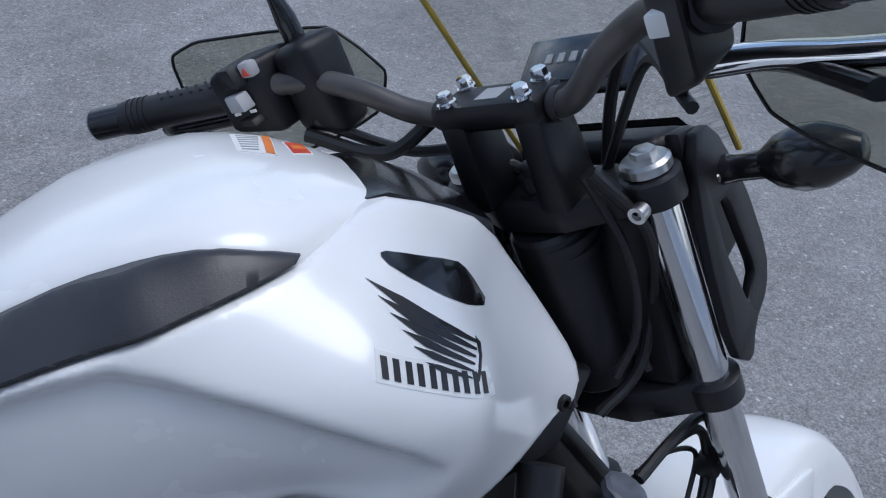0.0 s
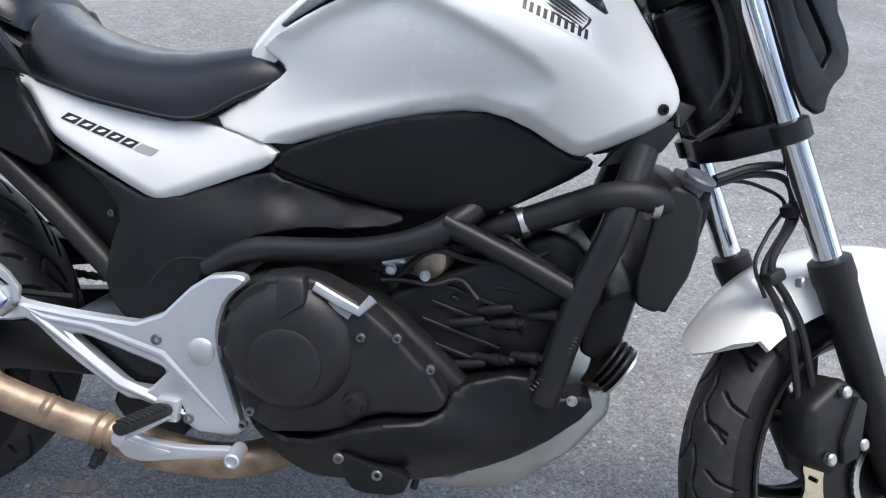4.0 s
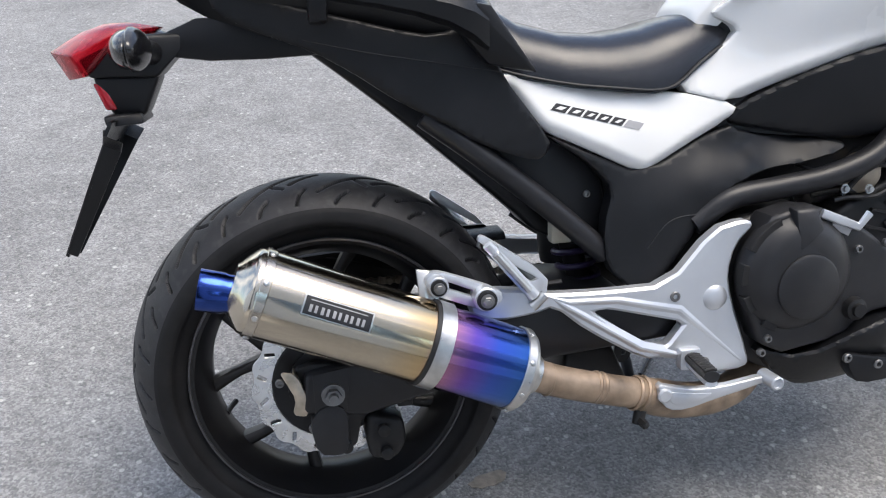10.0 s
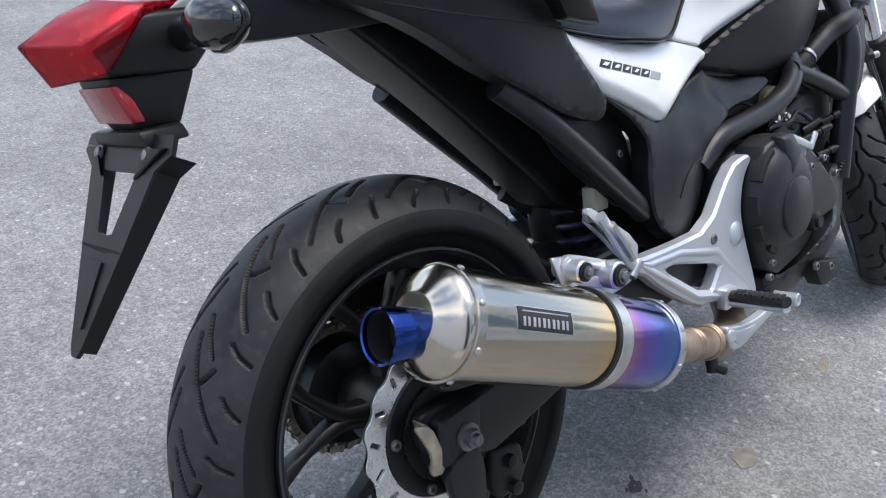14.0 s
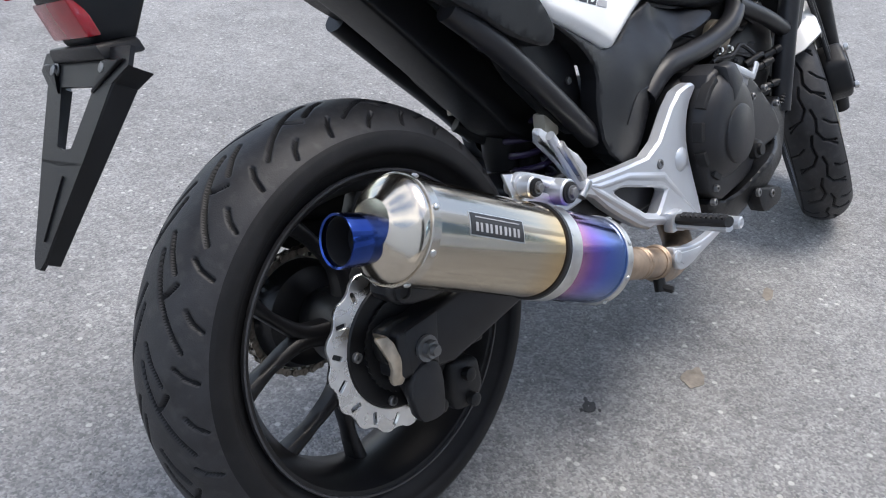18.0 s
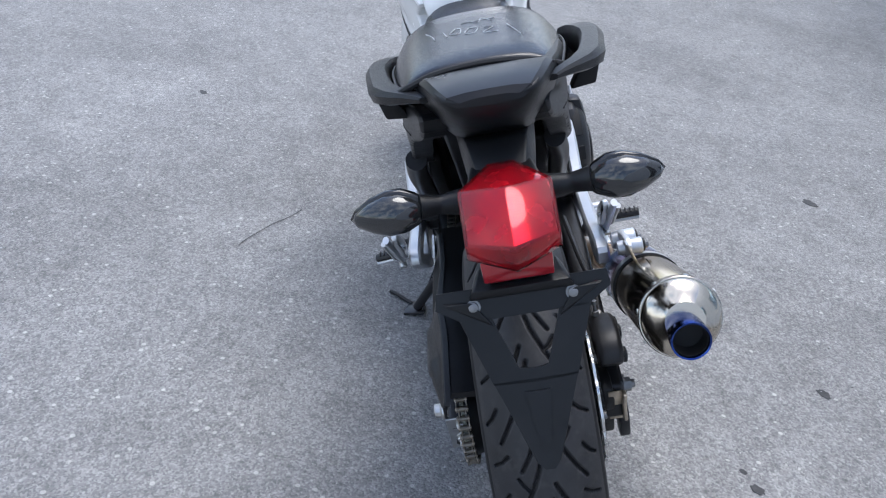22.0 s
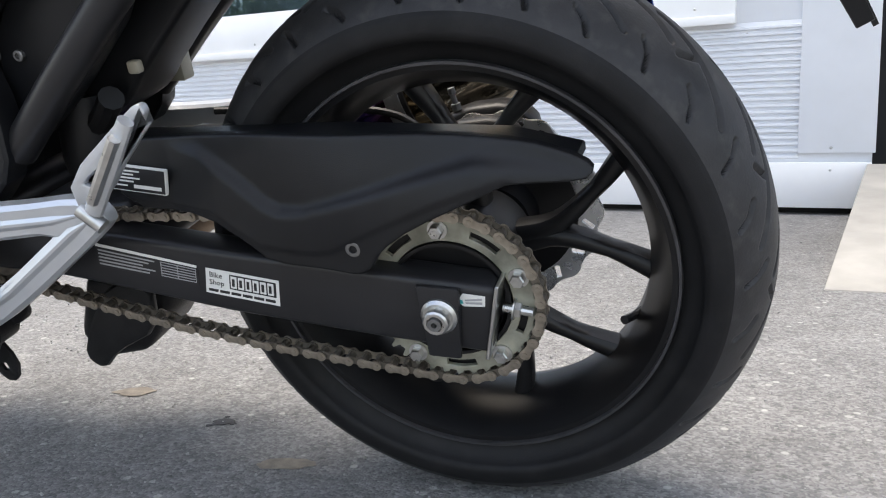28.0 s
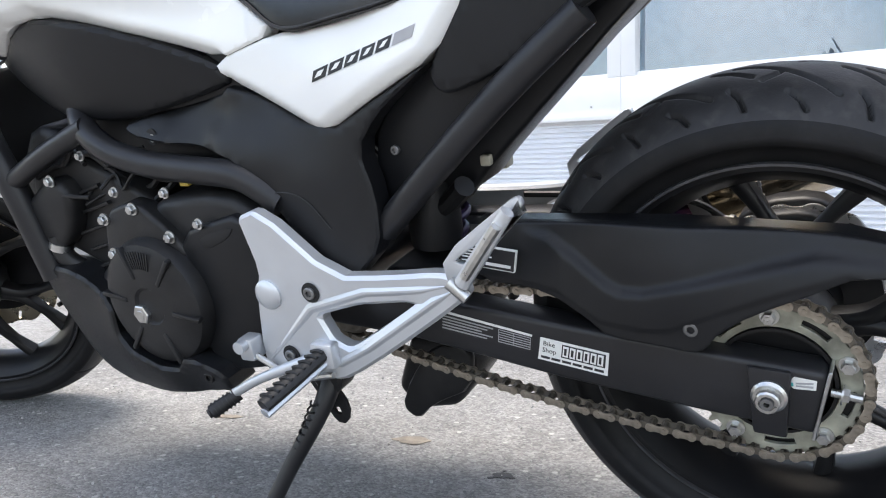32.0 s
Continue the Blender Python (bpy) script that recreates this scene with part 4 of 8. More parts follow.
for x, z in ((-0.028, 0.408), (0.02, 0.418), (0.06, 0.405)):
    part("piston_cap", lathe([(0, 0.014), (0.006, 0.0135), (0.008, 0.009), (0.005, 0.008), (0.005, 0)], (x, -0.168, z), (0, -1, 0), 18), CAST, cal)
part("bleed_screw", lathe([(0, 0.006), (0.008, 0.006), (0.009, 0.0035), (0.020, 0.0035), (0.021, 0.005), (0.028, 0.0045)], (0.05, -0.14, 0.437), (0.2, 0, 1), 10), GREYNUT, cal)
part("banjo_bolt", lathe([(0, 0.010), (0.006, 0.010), (0.006, 0.007), (0.012, 0.007)], (0.088, -0.148, 0.404), (1, -0.2, 0.2), 12), GREYNUT, cal)
for x, z in ((0.075, 0.245), (0.078, 0.205), (0.015, 0.225)):
    part("pin", lathe([(0, 0.010), (0.010, 0.010), (0.012, 0.006)], (x, -0.156, z), (0, -1, 0), 14), CAST, cal)
part("hose", tube([(0.095, -0.15, 0.405), (0.14, -0.15, 0.432), (0.22, -0.14, 0.445), (0.38, -0.13, 0.45)], 0.005, 8), SOFTK, cal)
part("sensor", box(0.10, 0.125, -0.15, -0.125, 0.275, 0.30, 0.004), CAST, cal)

# chain guard with its raised rib
GUARD = [(0.335, 0.498), (0.236, 0.500), (0.136, 0.498), (0.022, 0.496), (-0.032, 0.493), (-0.077, 0.488), (-0.107, 0.482), (-0.144, 0.468), (-0.152, 0.459), (-0.143, 0.451), (-0.081, 0.454), (-0.060, 0.447), (0.012, 0.416), (0.046, 0.393), (0.060, 0.372), (0.075, 0.365), (0.093, 0.366), (0.168, 0.374), (0.190, 0.394), (0.232, 0.421), (0.335, 0.430)]
GCR = [(-0.15, 0.456), (-0.131, 0.461), (-0.092, 0.468), (-0.047, 0.473), (-0.004, 0.463), (0.053, 0.448), (0.127, 0.428), (0.152, 0.427), (0.169, 0.435), (0.203, 0.462), (0.237, 0.486), (0.302, 0.499)]
GLIP = [(-0.15, 0.44), (-0.072, 0.456), (-0.019, 0.440), (0.044, 0.416), (0.100, 0.388), (0.125, 0.385), (0.175, 0.392), (0.204, 0.411), (0.227, 0.426), (0.287, 0.433), (0.34, 0.437)]
gf = plane_fit([(0.34, 0.47, 0.138), (0.2, 0.5, 0.125), (0.2, 0.4, 0.146), (0.1, 0.38, 0.146), (0.08, 0.44, 0.15), (-0.05, 0.49, 0.125), (-0.05, 0.465, 0.14), (-0.14, 0.465, 0.128), (0.0, 0.5, 0.124)])


def guard_step(x, z):
    """The panel stands proud below a bent crease, and falls back again along its lower rim."""
    zc = float(np.interp(x, [p[0] for p in GCR], [p[1] for p in GCR]))
    zl = float(np.interp(x, [p[0] for p in GLIP], [p[1] for p in GLIP]))
    fade = float(np.interp(x, (-0.14, -0.06, 0.22, 0.275), (0.25, 1, 1, 0)))
    return 0.011 / (1 + math.exp(-max(-40, min(40, (zc - z) / 0.0014)))) * fade - 0.005 - 0.0028 / (1 + math.exp(-max(-40, min(40, (zl - z) / 0.0007))))


guard = part("chain_guard", shell(GUARD, gf, 1, 0.008, 0.0034, 0.004, 0, 1, guard_step), PLASTIC, bike, "matt black plastic chain guard with a bent crease", 50)
part("top_flange", loft([[(x, y, z + dz) for y, dz in ((0.06, -0.004), (0.07, 0.002), (0.118, 0.004), (0.119, -0.006), (0.06, -0.010))] for x, z in ((0.34, 0.490), (0.1, 0.491), (-0.07, 0.482), (-0.135, 0.466))]), PLASTIC, guard)
socket((0.075, 0.1485, 0.393), 0.0085, 0.006, (0, 1, 0), guard, GREYNUT)

# ---- frame ----
frame_top = [(0.60, 0.528), (0.663, 0.566), (0.75, 0.578), (0.832, 0.589), (0.905, 0.612), (0.962, 0.645), (1.01, 0.690), (1.09, 0.765), (1.25, 0.83)]
FY = [0.142, 0.145, 0.147, 0.148, 0.148, 0.132, 0.092, 0.06, 0.045]
steel_frame = part("frame", lathe([(-0.10, 0.036), (-0.095, 0.04), (0.085, 0.04), (0.09, 0.036)], (1.2362 + 0.045, 0, 0.9987 - 0.10), (-0.45, 0, 0.893), 28), FRAME, bike, "matt black tubular steel frame")
for s in SIDES:
    part("upper_tube", tube([(x, s * y, z) for (x, z), y in zip(frame_top, FY)], 0.0195, 16), FRAME, steel_frame)
    part("brace", tube([(0.945, s * 0.140, 0.644), (1.05, s * 0.150, 0.606), (1.145, s * 0.152, 0.566)], 0.0165, 14), FRAME, steel_frame)
    part("down_tube", tube([(1.21, s * 0.10, 0.775), (1.192, s * 0.135, 0.70), (1.178, s * 0.15, 0.645), (1.148, s * 0.152, 0.55), (1.118, s * 0.15, 0.40)], 0.0225, 16), FRAME, steel_frame)
    part("seat_rail", tube([(0.455, s * 0.13, 0.49), (0.36, s * 0.129, 0.575), (0.258, s * 0.129, 0.66), (0.17, s * 0.118, 0.728)], 0.0185, 16), FRAME, steel_frame)
    part("head_gusset", hull([(1.15, s * 0.09, 0.74), (1.24, s * 0.055, 0.85), (1.285, s * 0.05, 0.84), (1.24, s * 0.075, 0.77), (1.15, s * 0.07, 0.74), (1.24, s * 0.03, 0.85), (1.285, s * 0.03, 0.84), (1.24, s * 0.04, 0.77)], 0.006), FRAME, steel_frame)

# ---- engine ----
engine = part("engine", plate([(0.62, 0.50), (0.70, 0.55), (0.86, 0.53), (1.0, 0.42), (1.06, 0.36), (1.0, 0.27), (0.78, 0.245), (0.66, 0.30)], -0.165, 0.15, 0.02, [], 1, 3), CAST, bike, "black parallel twin engine with scuffed covers")
part("cylinder_block", plate([(0.83, 0.50), (1.06, 0.62), (1.16, 0.57), (1.13, 0.45), (1.01, 0.40), (0.92, 0.42)], -0.125, 0.12, 0.012, [], 1, 3), CAST, engine)
part("head_cover", plate([(1.04, 0.62), (1.12, 0.655), (1.20, 0.56), (1.155, 0.48), (1.1, 0.50)], -0.11, 0.11, 0.018, [], 1, 3), PLASTIC, engine)
RCOVER = [(0.684, 0.542), (0.767, 0.561), (0.856, 0.525), (0.989, 0.408), (0.967, 0.378), (0.873, 0.366), (0.839, 0.330), (0.70, 0.31), (0.655, 0.42)]
rcover = part("right_cover", plate(RCOVER, -0.212, -0.15, 0.009, [], 1, 3), CASTG, engine)
part("clutch_dome", lathe([(0.19, 0.098), (0.206, 0.098), (0.216, 0.092), (0.228, 0.080), (0.234, 0.066), (0.237, 0.045), (0.238, 0)], (0.748, 0, 0.450), (0, -1, 0), 56), CASTG, engine, "dark grey scuffed clutch cover")
part("dome_face", lathe([(0.230, 0.054), (0.2395, 0.0525), (0.2425, 0.048), (0.243, 0)], (0.752, 0, 0.434), (0, -1, 0), 48), CASTG, rcover)
# near-black crescents painted as the shade in the notches round the dome
for a0, a1 in ((112, 152), (166, 186), (198, 216), (232, 248)):
    ring = [(math.cos(radians(a0 + (a1 - a0) * k / 8)), math.sin(radians(a0 + (a1 - a0) * k / 8))) for k in range(9)]
    part("cover_slot_shade", plate([(0.748 + 0.1005 * c, 0.450 + 0.1005 * d) for c, d in ring] + [(0.748 + 0.084 * c, 0.450 + 0.084 * d) for c, d in ring[::-1]], -0.2185, -0.200, 0.001, [], 0, 1), DARK, rcover)
part("cover_bridge", hull([(0.731, -0.226, 0.556), (0.768, -0.226, 0.558), (0.734, -0.240, 0.49), (0.776, -0.238, 0.525), (0.73, -0.20, 0.560), (0.77, -0.20, 0.562), (0.735, -0.20, 0.49), (0.776, -0.20, 0.525)], 0.006), CASTG, rcover)
part("filler_plug", lathe([(0, 0.02), (0.012, 0.018), (0.014, 0.012), (0.02, 0.011)], (0.853, -0.212, 0.381), (0, -1, 0), 24), CAST, rcover)
for x, z in ((0.853, 0.481), (0.904, 0.487), (0.955, 0.448), (0.700, 0.345), (0.690, 0.322)):
    socket((x, -0.21, z), 0.0068, 0.009, (0, -1, 0), engine, GREYNUT)
part("cable_bracket", tube([(0.782, -0.215, 0.546), (0.815, -0.218, 0.532), (0.848, -0.218, 0.519), (0.866, -0.218, 0.540)], 0.0075, 8, 4, False, 0.6), SILVER, engine, "silver clutch cable bracket")
label_bm = move(box(-0.018, 0.018, -0.0015, 0.0015, -0.007, 0.007, 0.0005), Matrix.Translation((0.820, -0.2135, 0.519)) @ Matrix.Rotation(radians(28), 4, "Y"))
part("label_plate", label_bm, GREYINK, engine, "small grey printed engine label")
# left covers
LC = Vector((0.853, 0, 0.384))
part("stator_cover", lathe([(0.13, 0.10), (0.175, 0.10), (0.188, 0.094), (0.194, 0.08), (0.196, 0.05), (0.196, 0.03), (0.192, 0.026), (0.192, 0)], LC, (0, 1, 0), 56), CAST, engine, "black round alternator cover with ribs")
hexbolt(LC + Vector((0.022, 0.190, -0.014)), 0.016, 0.009, (0, 1, 0), engine, STEEL, "cover_plug", "bright steel inspection plug")
for k in range(6):
    a = radians(k * 60 + 20)
    part("cover_rib", move(box(-0.004, 0.004, 0.186, 0.1985, 0.045, 0.097, 0.003), Matrix.Translation(LC) @ Matrix.Rotation(a, 4, "Y")), CAST, engine)
part("left_cover", plate([(0.93, 0.52), (0.862, 0.54), (0.80, 0.49), (0.77, 0.45), (0.90, 0.40), (0.955, 0.44)], 0.13, 0.168, 0.008, [], 1, 3), CAST, engine)
part("sprocket_cover", plate([(0.80, 0.487), (0.645, 0.525), (0.625, 0.43), (0.655, 0.29), (0.762, 0.268), (0.805, 0.325), (0.765, 0.40)], 0.12, 0.166, 0.009, [], 1, 3), PLASTIC, engine, "matt black front sprocket cover")
# near-black plate painted as the slot's shade, no opening is cut
part("cover_slot_shade", plate([(0.745, 0.487), (0.675, 0.503), (0.69, 0.485), (0.74, 0.465)], 0.1655, 0.1675, 0.0005), DARK, engine)
part("water_pump", plate([(1.145, 0.524), (1.06, 0.575), (1.02, 0.545), (1.04, 0.48), (1.085, 0.445), (1.13, 0.455)], 0.10, 0.152, 0.014, [], 1, 3), CAST, engine)
for x, y, z in ((1.055, 0.15, 0.565), (0.93, 0.168, 0.51), (0.862, 0.168, 0.527), (0.80, 0.168, 0.485), (0.93, 0.168, 0.455), (0.948, 0.17, 0.385), (0.815, 0.165, 0.43)):
    hexbolt((x, y, z), 0.0072, 0.009, (0, 1, 0), engine)
part("hose_clamp", lathe([(-0.006, 0.019), (0.006, 0.019)], (1.095, 0.14, 0.452), (0.4, 0.2, -1), 20), STEEL, engine)
part("coolant_hose", tube([(1.095, 0.14, 0.47), (1.09, 0.14, 0.43), (1.05, 0.12, 0.39)], 0.016, 12), SOFTK, engine)
# throttle bodies, wires and clutter between the frame tubes
part("throttle_body", lathe([(-0.10, 0.028), (-0.02, 0.028), (-0.02, 0.032), (0.08, 0.03)], (0.93, 0, 0.60), (0, 1, 0), 24), CAST, engine)
part("intake_boot", tube([(0.93, -0.03, 0.60), (0.98, -0.03, 0.595), (1.03, -0.03, 0.58)], 0.03, 14), SOFTK, engine)
part("starter_motor", lathe([(0, 0.02), (0.01, 0.034), (0.09, 0.034), (0.105, 0.022)], (0.84, -0.06, 0.555), (1, 0.1, 0.1), 24), STEEL, engine)
part("air_box", box(0.66, 1.02, -0.098, 0.098, 0.575, 0.74, 0.02, 3), PLASTIC, engine)
rng = random.Random(12)
for k in range(10):
    y = rng.uniform(-0.13, 0.12)
    x0 = rng.uniform(0.78, 0.92)
    part("wire", tube([(x0, y, 0.55), (x0 + 0.05, y - 0.01, 0.57 + rng.uniform(-0.02, 0.03)), (x0 + 0.12, y, 0.56 + rng.uniform(-0.03, 0.03)), (x0 + 0.2, y + 0.02, 0.60)], rng.uniform(0.003, 0.006), 7, 5), SOFTK, engine)
for z, x in ((0.51, 1.02), (0.535, 1.06), (0.445, 1.03), (0.455, 1.07)):
    part("coil_plug", lathe([(0, 0.009), (0.05, 0.007), (0.055, 0.004)], (x - 0.05, -0.125, z - 0.02), (1, -0.35, 0.35), 12), CAST, engine)

# radiator with its cap, hoses and fan
radiator = part("radiator", plate([(1.241, 0.738), (1.30, 0.726), (1.304, 0.623), (1.27, 0.545), (1.219, 0.56)], -0.135, 0.135, 0.008, [], 1, 3), SOFTK, bike, "black radiator with side tanks")
part("core", plate([(1.285, 0.735), (1.318, 0.728), (1.284, 0.545), (1.252, 0.55)], -0.115, 0.115, 0.003), CAST, radiator)
part("cap", lathe([(-0.012, 0.014), (0.004, 0.014), (0.005, 0.0235), (0.014, 0.024), (0.017, 0.020), (0.018, 0)], (1.287, -0.120, 0.736), (0.3, -0.25, 0.9), 10), CAPGREY, radiator, "blue-grey radiator cap with warning print")
part("upper_hose", tube([(1.255, -0.115, 0.705), (1.21, -0.138, 0.715), (1.165, -0.142, 0.708), (1.13, -0.125, 0.690), (1.06, -0.115, 0.655), (1.0, -0.10, 0.625)], 0.021, 16), SOFTK, radiator)
for at, d in (((1.232, -0.125, 0.704), (1, 0.3, 0)), ((1.055, -0.114, 0.652), (1, 0.2, 0.45))):
    part("hose_clamp", lathe([(-0.006, 0.0228), (0.006, 0.0228)], at, d, 24), STEEL, radiator)
part("fan_shroud", plate([(1.20, 0.56), (1.24, 0.58), (1.22, 0.47), (1.17, 0.45), (1.15, 0.52)], -0.11, 0.11, 0.012), PLASTIC, radiator)

# belly covers and the grey shield of the collector
part_skid_r = [(0.69, 0.325), (0.772, 0.30), (0.878, 0.36), (0.97, 0.370), (0.995, 0.418), (1.082, 0.444), (1.131, 0.404), (1.182, 0.41), (1.196, 0.384), (1.117, 0.322), (0.976, 0.25), (0.85, 0.236), (0.786, 0.236), (0.738, 0.265)]
sf = plane_fit([(0.70, 0.31, 0.20), (0.78, 0.25, 0.185), (0.9, 0.24, 0.165), (0.9, 0.31, 0.225), (1.0, 0.40, 0.185), (1.08, 0.43, 0.165), (1.18, 0.40, 0.135), (1.11, 0.33, 0.16), (1.0, 0.27, 0.165), (1.0, 0.33, 0.205)])
skid = part("belly_cover", shell(part_skid_r, sf, -1, 0.05, 0.012, 0.012, 0, 1), PLASTIC, bike, "matt black belly cover with a bolted hatch", 45)
part("hatch", plate([(0.835, 0.31), (0.875, 0.30), (0.945, 0.285), (0.935, 0.255), (0.865, 0.25), (0.845, 0.275)], -0.229, -0.2, 0.003), PLASTIC, skid)
for x, z in ((0.838, 0.30), (0.896, 0.283)):
    socket((x, -0.226, z), 0.008, 0.006, (0, -1, 0), skid, GREYNUT)
skid_l = [(1.178, 0.385), (1.111, 0.425), (1.04, 0.42), (0.958, 0.38), (0.955, 0.31), (0.84, 0.275), (0.806, 0.308), (0.735, 0.283), (0.745, 0.245), (0.80, 0.232), (0.967, 0.214), (1.048, 0.25)]
slf = plane_fit([(1.17, 0.39, 0.14), (1.1, 0.42, 0.165), (1.0, 0.38, 0.175), (0.95, 0.26, 0.185), (0.85, 0.25, 0.19), (0.74, 0.26, 0.19), (1.05, 0.26, 0.165), (0.95, 0.22, 0.165), (0.8, 0.235, 0.17)])
skl = part("belly_cover", shell(skid_l, slf, 1, 0.05, 0.012, 0.012, 0, 1), PLASTIC, bike, "matt black belly cover", 45)
socket((0.775, 0.188, 0.272), 0.009, 0.006, (0, 1, 0), skl, CAST)
part("belly_shield", hull([(x, y * w, z) for y in (-1, 1) for x, z, w in ((1.0, 0.245, 0.15), (0.93, 0.222, 0.12), (1.0, 0.210, 0.10), (1.09, 0.226, 0.10), (1.175, 0.300, 0.10), (1.225, 0.365, 0.085), (1.222, 0.405, 0.08), (1.15, 0.40, 0.10))], 0.012, 3), BELLY, bike, "grey metal shield under the engine")
part("drain_stub", tube([(0.945, -0.12, 0.245), (0.94, -0.13, 0.215)], 0.006, 10), SOFTK, skid)
part("front_header", tube([(1.165, -0.06, 0.50), (1.205, -0.06, 0.46), (1.20, -0.05, 0.40), (1.15, -0.03, 0.33)], 0.022, 14), PIPE, bike, "bent exhaust header behind the belly cover")
for k in range(4):
    part("collar", lathe([(-0.003, 0.034), (-0.002, 0.040), (0.002, 0.040), (0.003, 0.034)], (1.205 + 0.009 * k, -0.085, 0.455 - 0.006 * k), (0.85, -0.1, -0.5), 28), STEEL if k == 3 else CAST, bike)


# labels on the swingarm and the chain guard
def sticker(corners, material, parent, name="sticker", label="", y0=0.1375, t=0.0012):
    return part(name, hull([(x, y, z) for x, z in corners for y in (y0, y0 + t)], 0), material, parent, label)


def on_quad(c, u, v):
    """u along the upper edge from the first corner, v downwards."""
    a, b, e, d = [Vector(p) for p in c]
    return a.lerp(b, u).lerp(d.lerp(e, u), v)


def bars_on(c, spans, material, parent, y0, name="printed_line"):
    for u0, u1, v0, v1 in spans:
        sticker([on_quad(c, u0, v0), on_quad(c, u1, v0), on_quad(c, u1, v1), on_quad(c, u0, v1)], material, parent, name, "", y0, 0.0006)


SHOP = [(0.2563, 0.3605), (0.1731, 0.3473), (0.178, 0.3174), (0.2631, 0.3312)]
shop = sticker(SHOP, STICKER, swing, "shop_sticker", "white shop sticker with black print")
along_shop = Vector((SHOP[1][0] - SHOP[0][0], 0, SHOP[1][1] - SHOP[0][1])).normalized()
for word, v in (("Bike", 0.32), ("Shop", 0.62)):
    q = on_quad(SHOP, 0.05, v)
    lettering(word, 0.0088, (q.x, 0.1389, q.y), along_shop, along_shop.cross(Vector((0, -1, 0))), swing, INK)
bars_on(SHOP, [(0.33, 0.96, 0.10, 0.68)], INK, swing, 0.1386, "badge_block")
bars_on(SHOP, [(0.35 + 0.1 * k, 0.43 + 0.1 * k, 0.15, 0.62) for k in range(6)], STICKER, swing, 0.1390, "badge_block")
bars_on(SHOP, [(0.37 + 0.1 * k, 0.405 + 0.1 * k, 0.24, 0.54) for k in range(6)], INK, swing, 0.1394, "badge_block")
bars_on(SHOP, [(0.04 + 0.155 * k, 0.17 + 0.155 * k, 0.80, 0.90) for k in range(6)], INK, swing, 0.1386)
WARN = [(0.388, 0.387), (0.2656, 0.3625), (0.2701, 0.3388), (0.393, 0.359)]
sticker(WARN, INK, swing, "tyre_label", "black label with fine white print", 0.1375, 0.001)
bars_on(WARN, [(0.0, 0.99, 0.0, 0.12)], STICKER, swing, 0.1384)
bars_on(WARN, [(0.02, 0.58 - 0.06 * (k % 3), 0.24 + 0.15 * k, 0.30 + 0.15 * k) for k in range(5)] + [(0.64, 0.98, 0.2 + 0.13 * k, 0.235 + 0.13 * k) for k in range(6)] + [(0.64, 0.645, 0.2, 0.86), (0.975, 0.98, 0.2, 0.86), (0.80, 0.805, 0.2, 0.86)], GREYINK, swing, 0.1384)
ARROW = [(-0.0177, 0.3345), (-0.0445, 0.3385), (-0.0439, 0.3268), (-0.019, 0.3285)]
sticker([(-0.0165, 0.3315), (-0.023, 0.3405), (-0.0451, 0.338), (-0.0439, 0.3268), (-0.023, 0.3265)], STICKER, swing, "arrow_label", "white arrow label", 0.1375, 0.001)
bars_on(ARROW, [(0.25, 0.9, 0.2, 0.42), (0.25, 0.9, 0.58, 0.8)], GREYINK, swing, 0.1384)
bars_on(ARROW, [(0.02, 0.16, 0.2, 0.8)], TEALINK, swing, 0.1384)
GLAB = [(0.347, 0.479), (0.2721, 0.4695), (0.2782, 0.4424), (0.352, 0.452)]
gy = gf(0.31, 0.461) + 0.0006
sticker(GLAB, STICKER, guard, "chain_label", "black label with white frame and print", gy - 0.004, 0.0045)
bars_on(GLAB, [(0.015, 0.985, 0.04, 0.96)], INK, guard, gy + 0.0003)
bars_on(GLAB, [(0.08, 0.60 - 0.1 * (k % 2), 0.14 + 0.14 * k, 0.20 + 0.14 * k) for k in range(4)] + [(0.5, 0.93, 0.70, 0.84), (0.08, 0.4, 0.74, 0.80)], STICKER, guard, gy + 0.0007)


# the sides of the engine: fins, plugs, sensors and hoses that show between the frame tubes
for k in range(5):
    part("cooling_fin", plate([(0.90 + 0.012 * k, 0.435 + 0.028 * k), (1.02 + 0.012 * k, 0.405 + 0.028 * k), (1.022 + 0.012 * k, 0.410 + 0.028 * k), (0.902 + 0.012 * k, 0.441 + 0.028 * k)], -0.133, -0.12, 0.001, [], 0, 1), CAST, engine)
    part("cooling_fin", plate([(0.93 + 0.012 * k, 0.435 + 0.028 * k), (1.03 + 0.012 * k, 0.410 + 0.028 * k), (1.032 + 0.012 * k, 0.415 + 0.028 * k), (0.932 + 0.012 * k, 0.441 + 0.028 * k)], 0.118, 0.128, 0.001, [], 0, 1), CAST, engine)
for x, y, z, d in ((1.085, -0.13, 0.52, (1, -0.5, 0.3)), (1.03, -0.13, 0.50, (1, -0.5, 0.3)), (1.065, -0.13, 0.455, (1, -0.5, 0.2)), (1.01, -0.13, 0.445, (1, -0.5, 0.2))):
    part("tube_stub", merged(lathe([(0, 0.008), (0.03, 0.007), (0.03, 0.009), (0.045, 0.009)], (x, y, z), d, 12), lathe([(0.045, 0.006), (0.056, 0.006)], (x, y, z), d, 10)), CAST, engine)
for at in ((1.16, -0.148, 0.405), (0.925, -0.135, 0.56), (0.875, -0.14, 0.565)):
    hexbolt(at, 0.006, 0.008, (0, -1, 0.1), engine)
for at in ((0.985, 0.135, 0.60), (1.13, 0.15, 0.47), (0.90, 0.16, 0.55), (0.79, 0.165, 0.55), (0.74, 0.165, 0.505)):
    hexbolt(at, 0.006, 0.008, (0, 1, 0.1), engine)
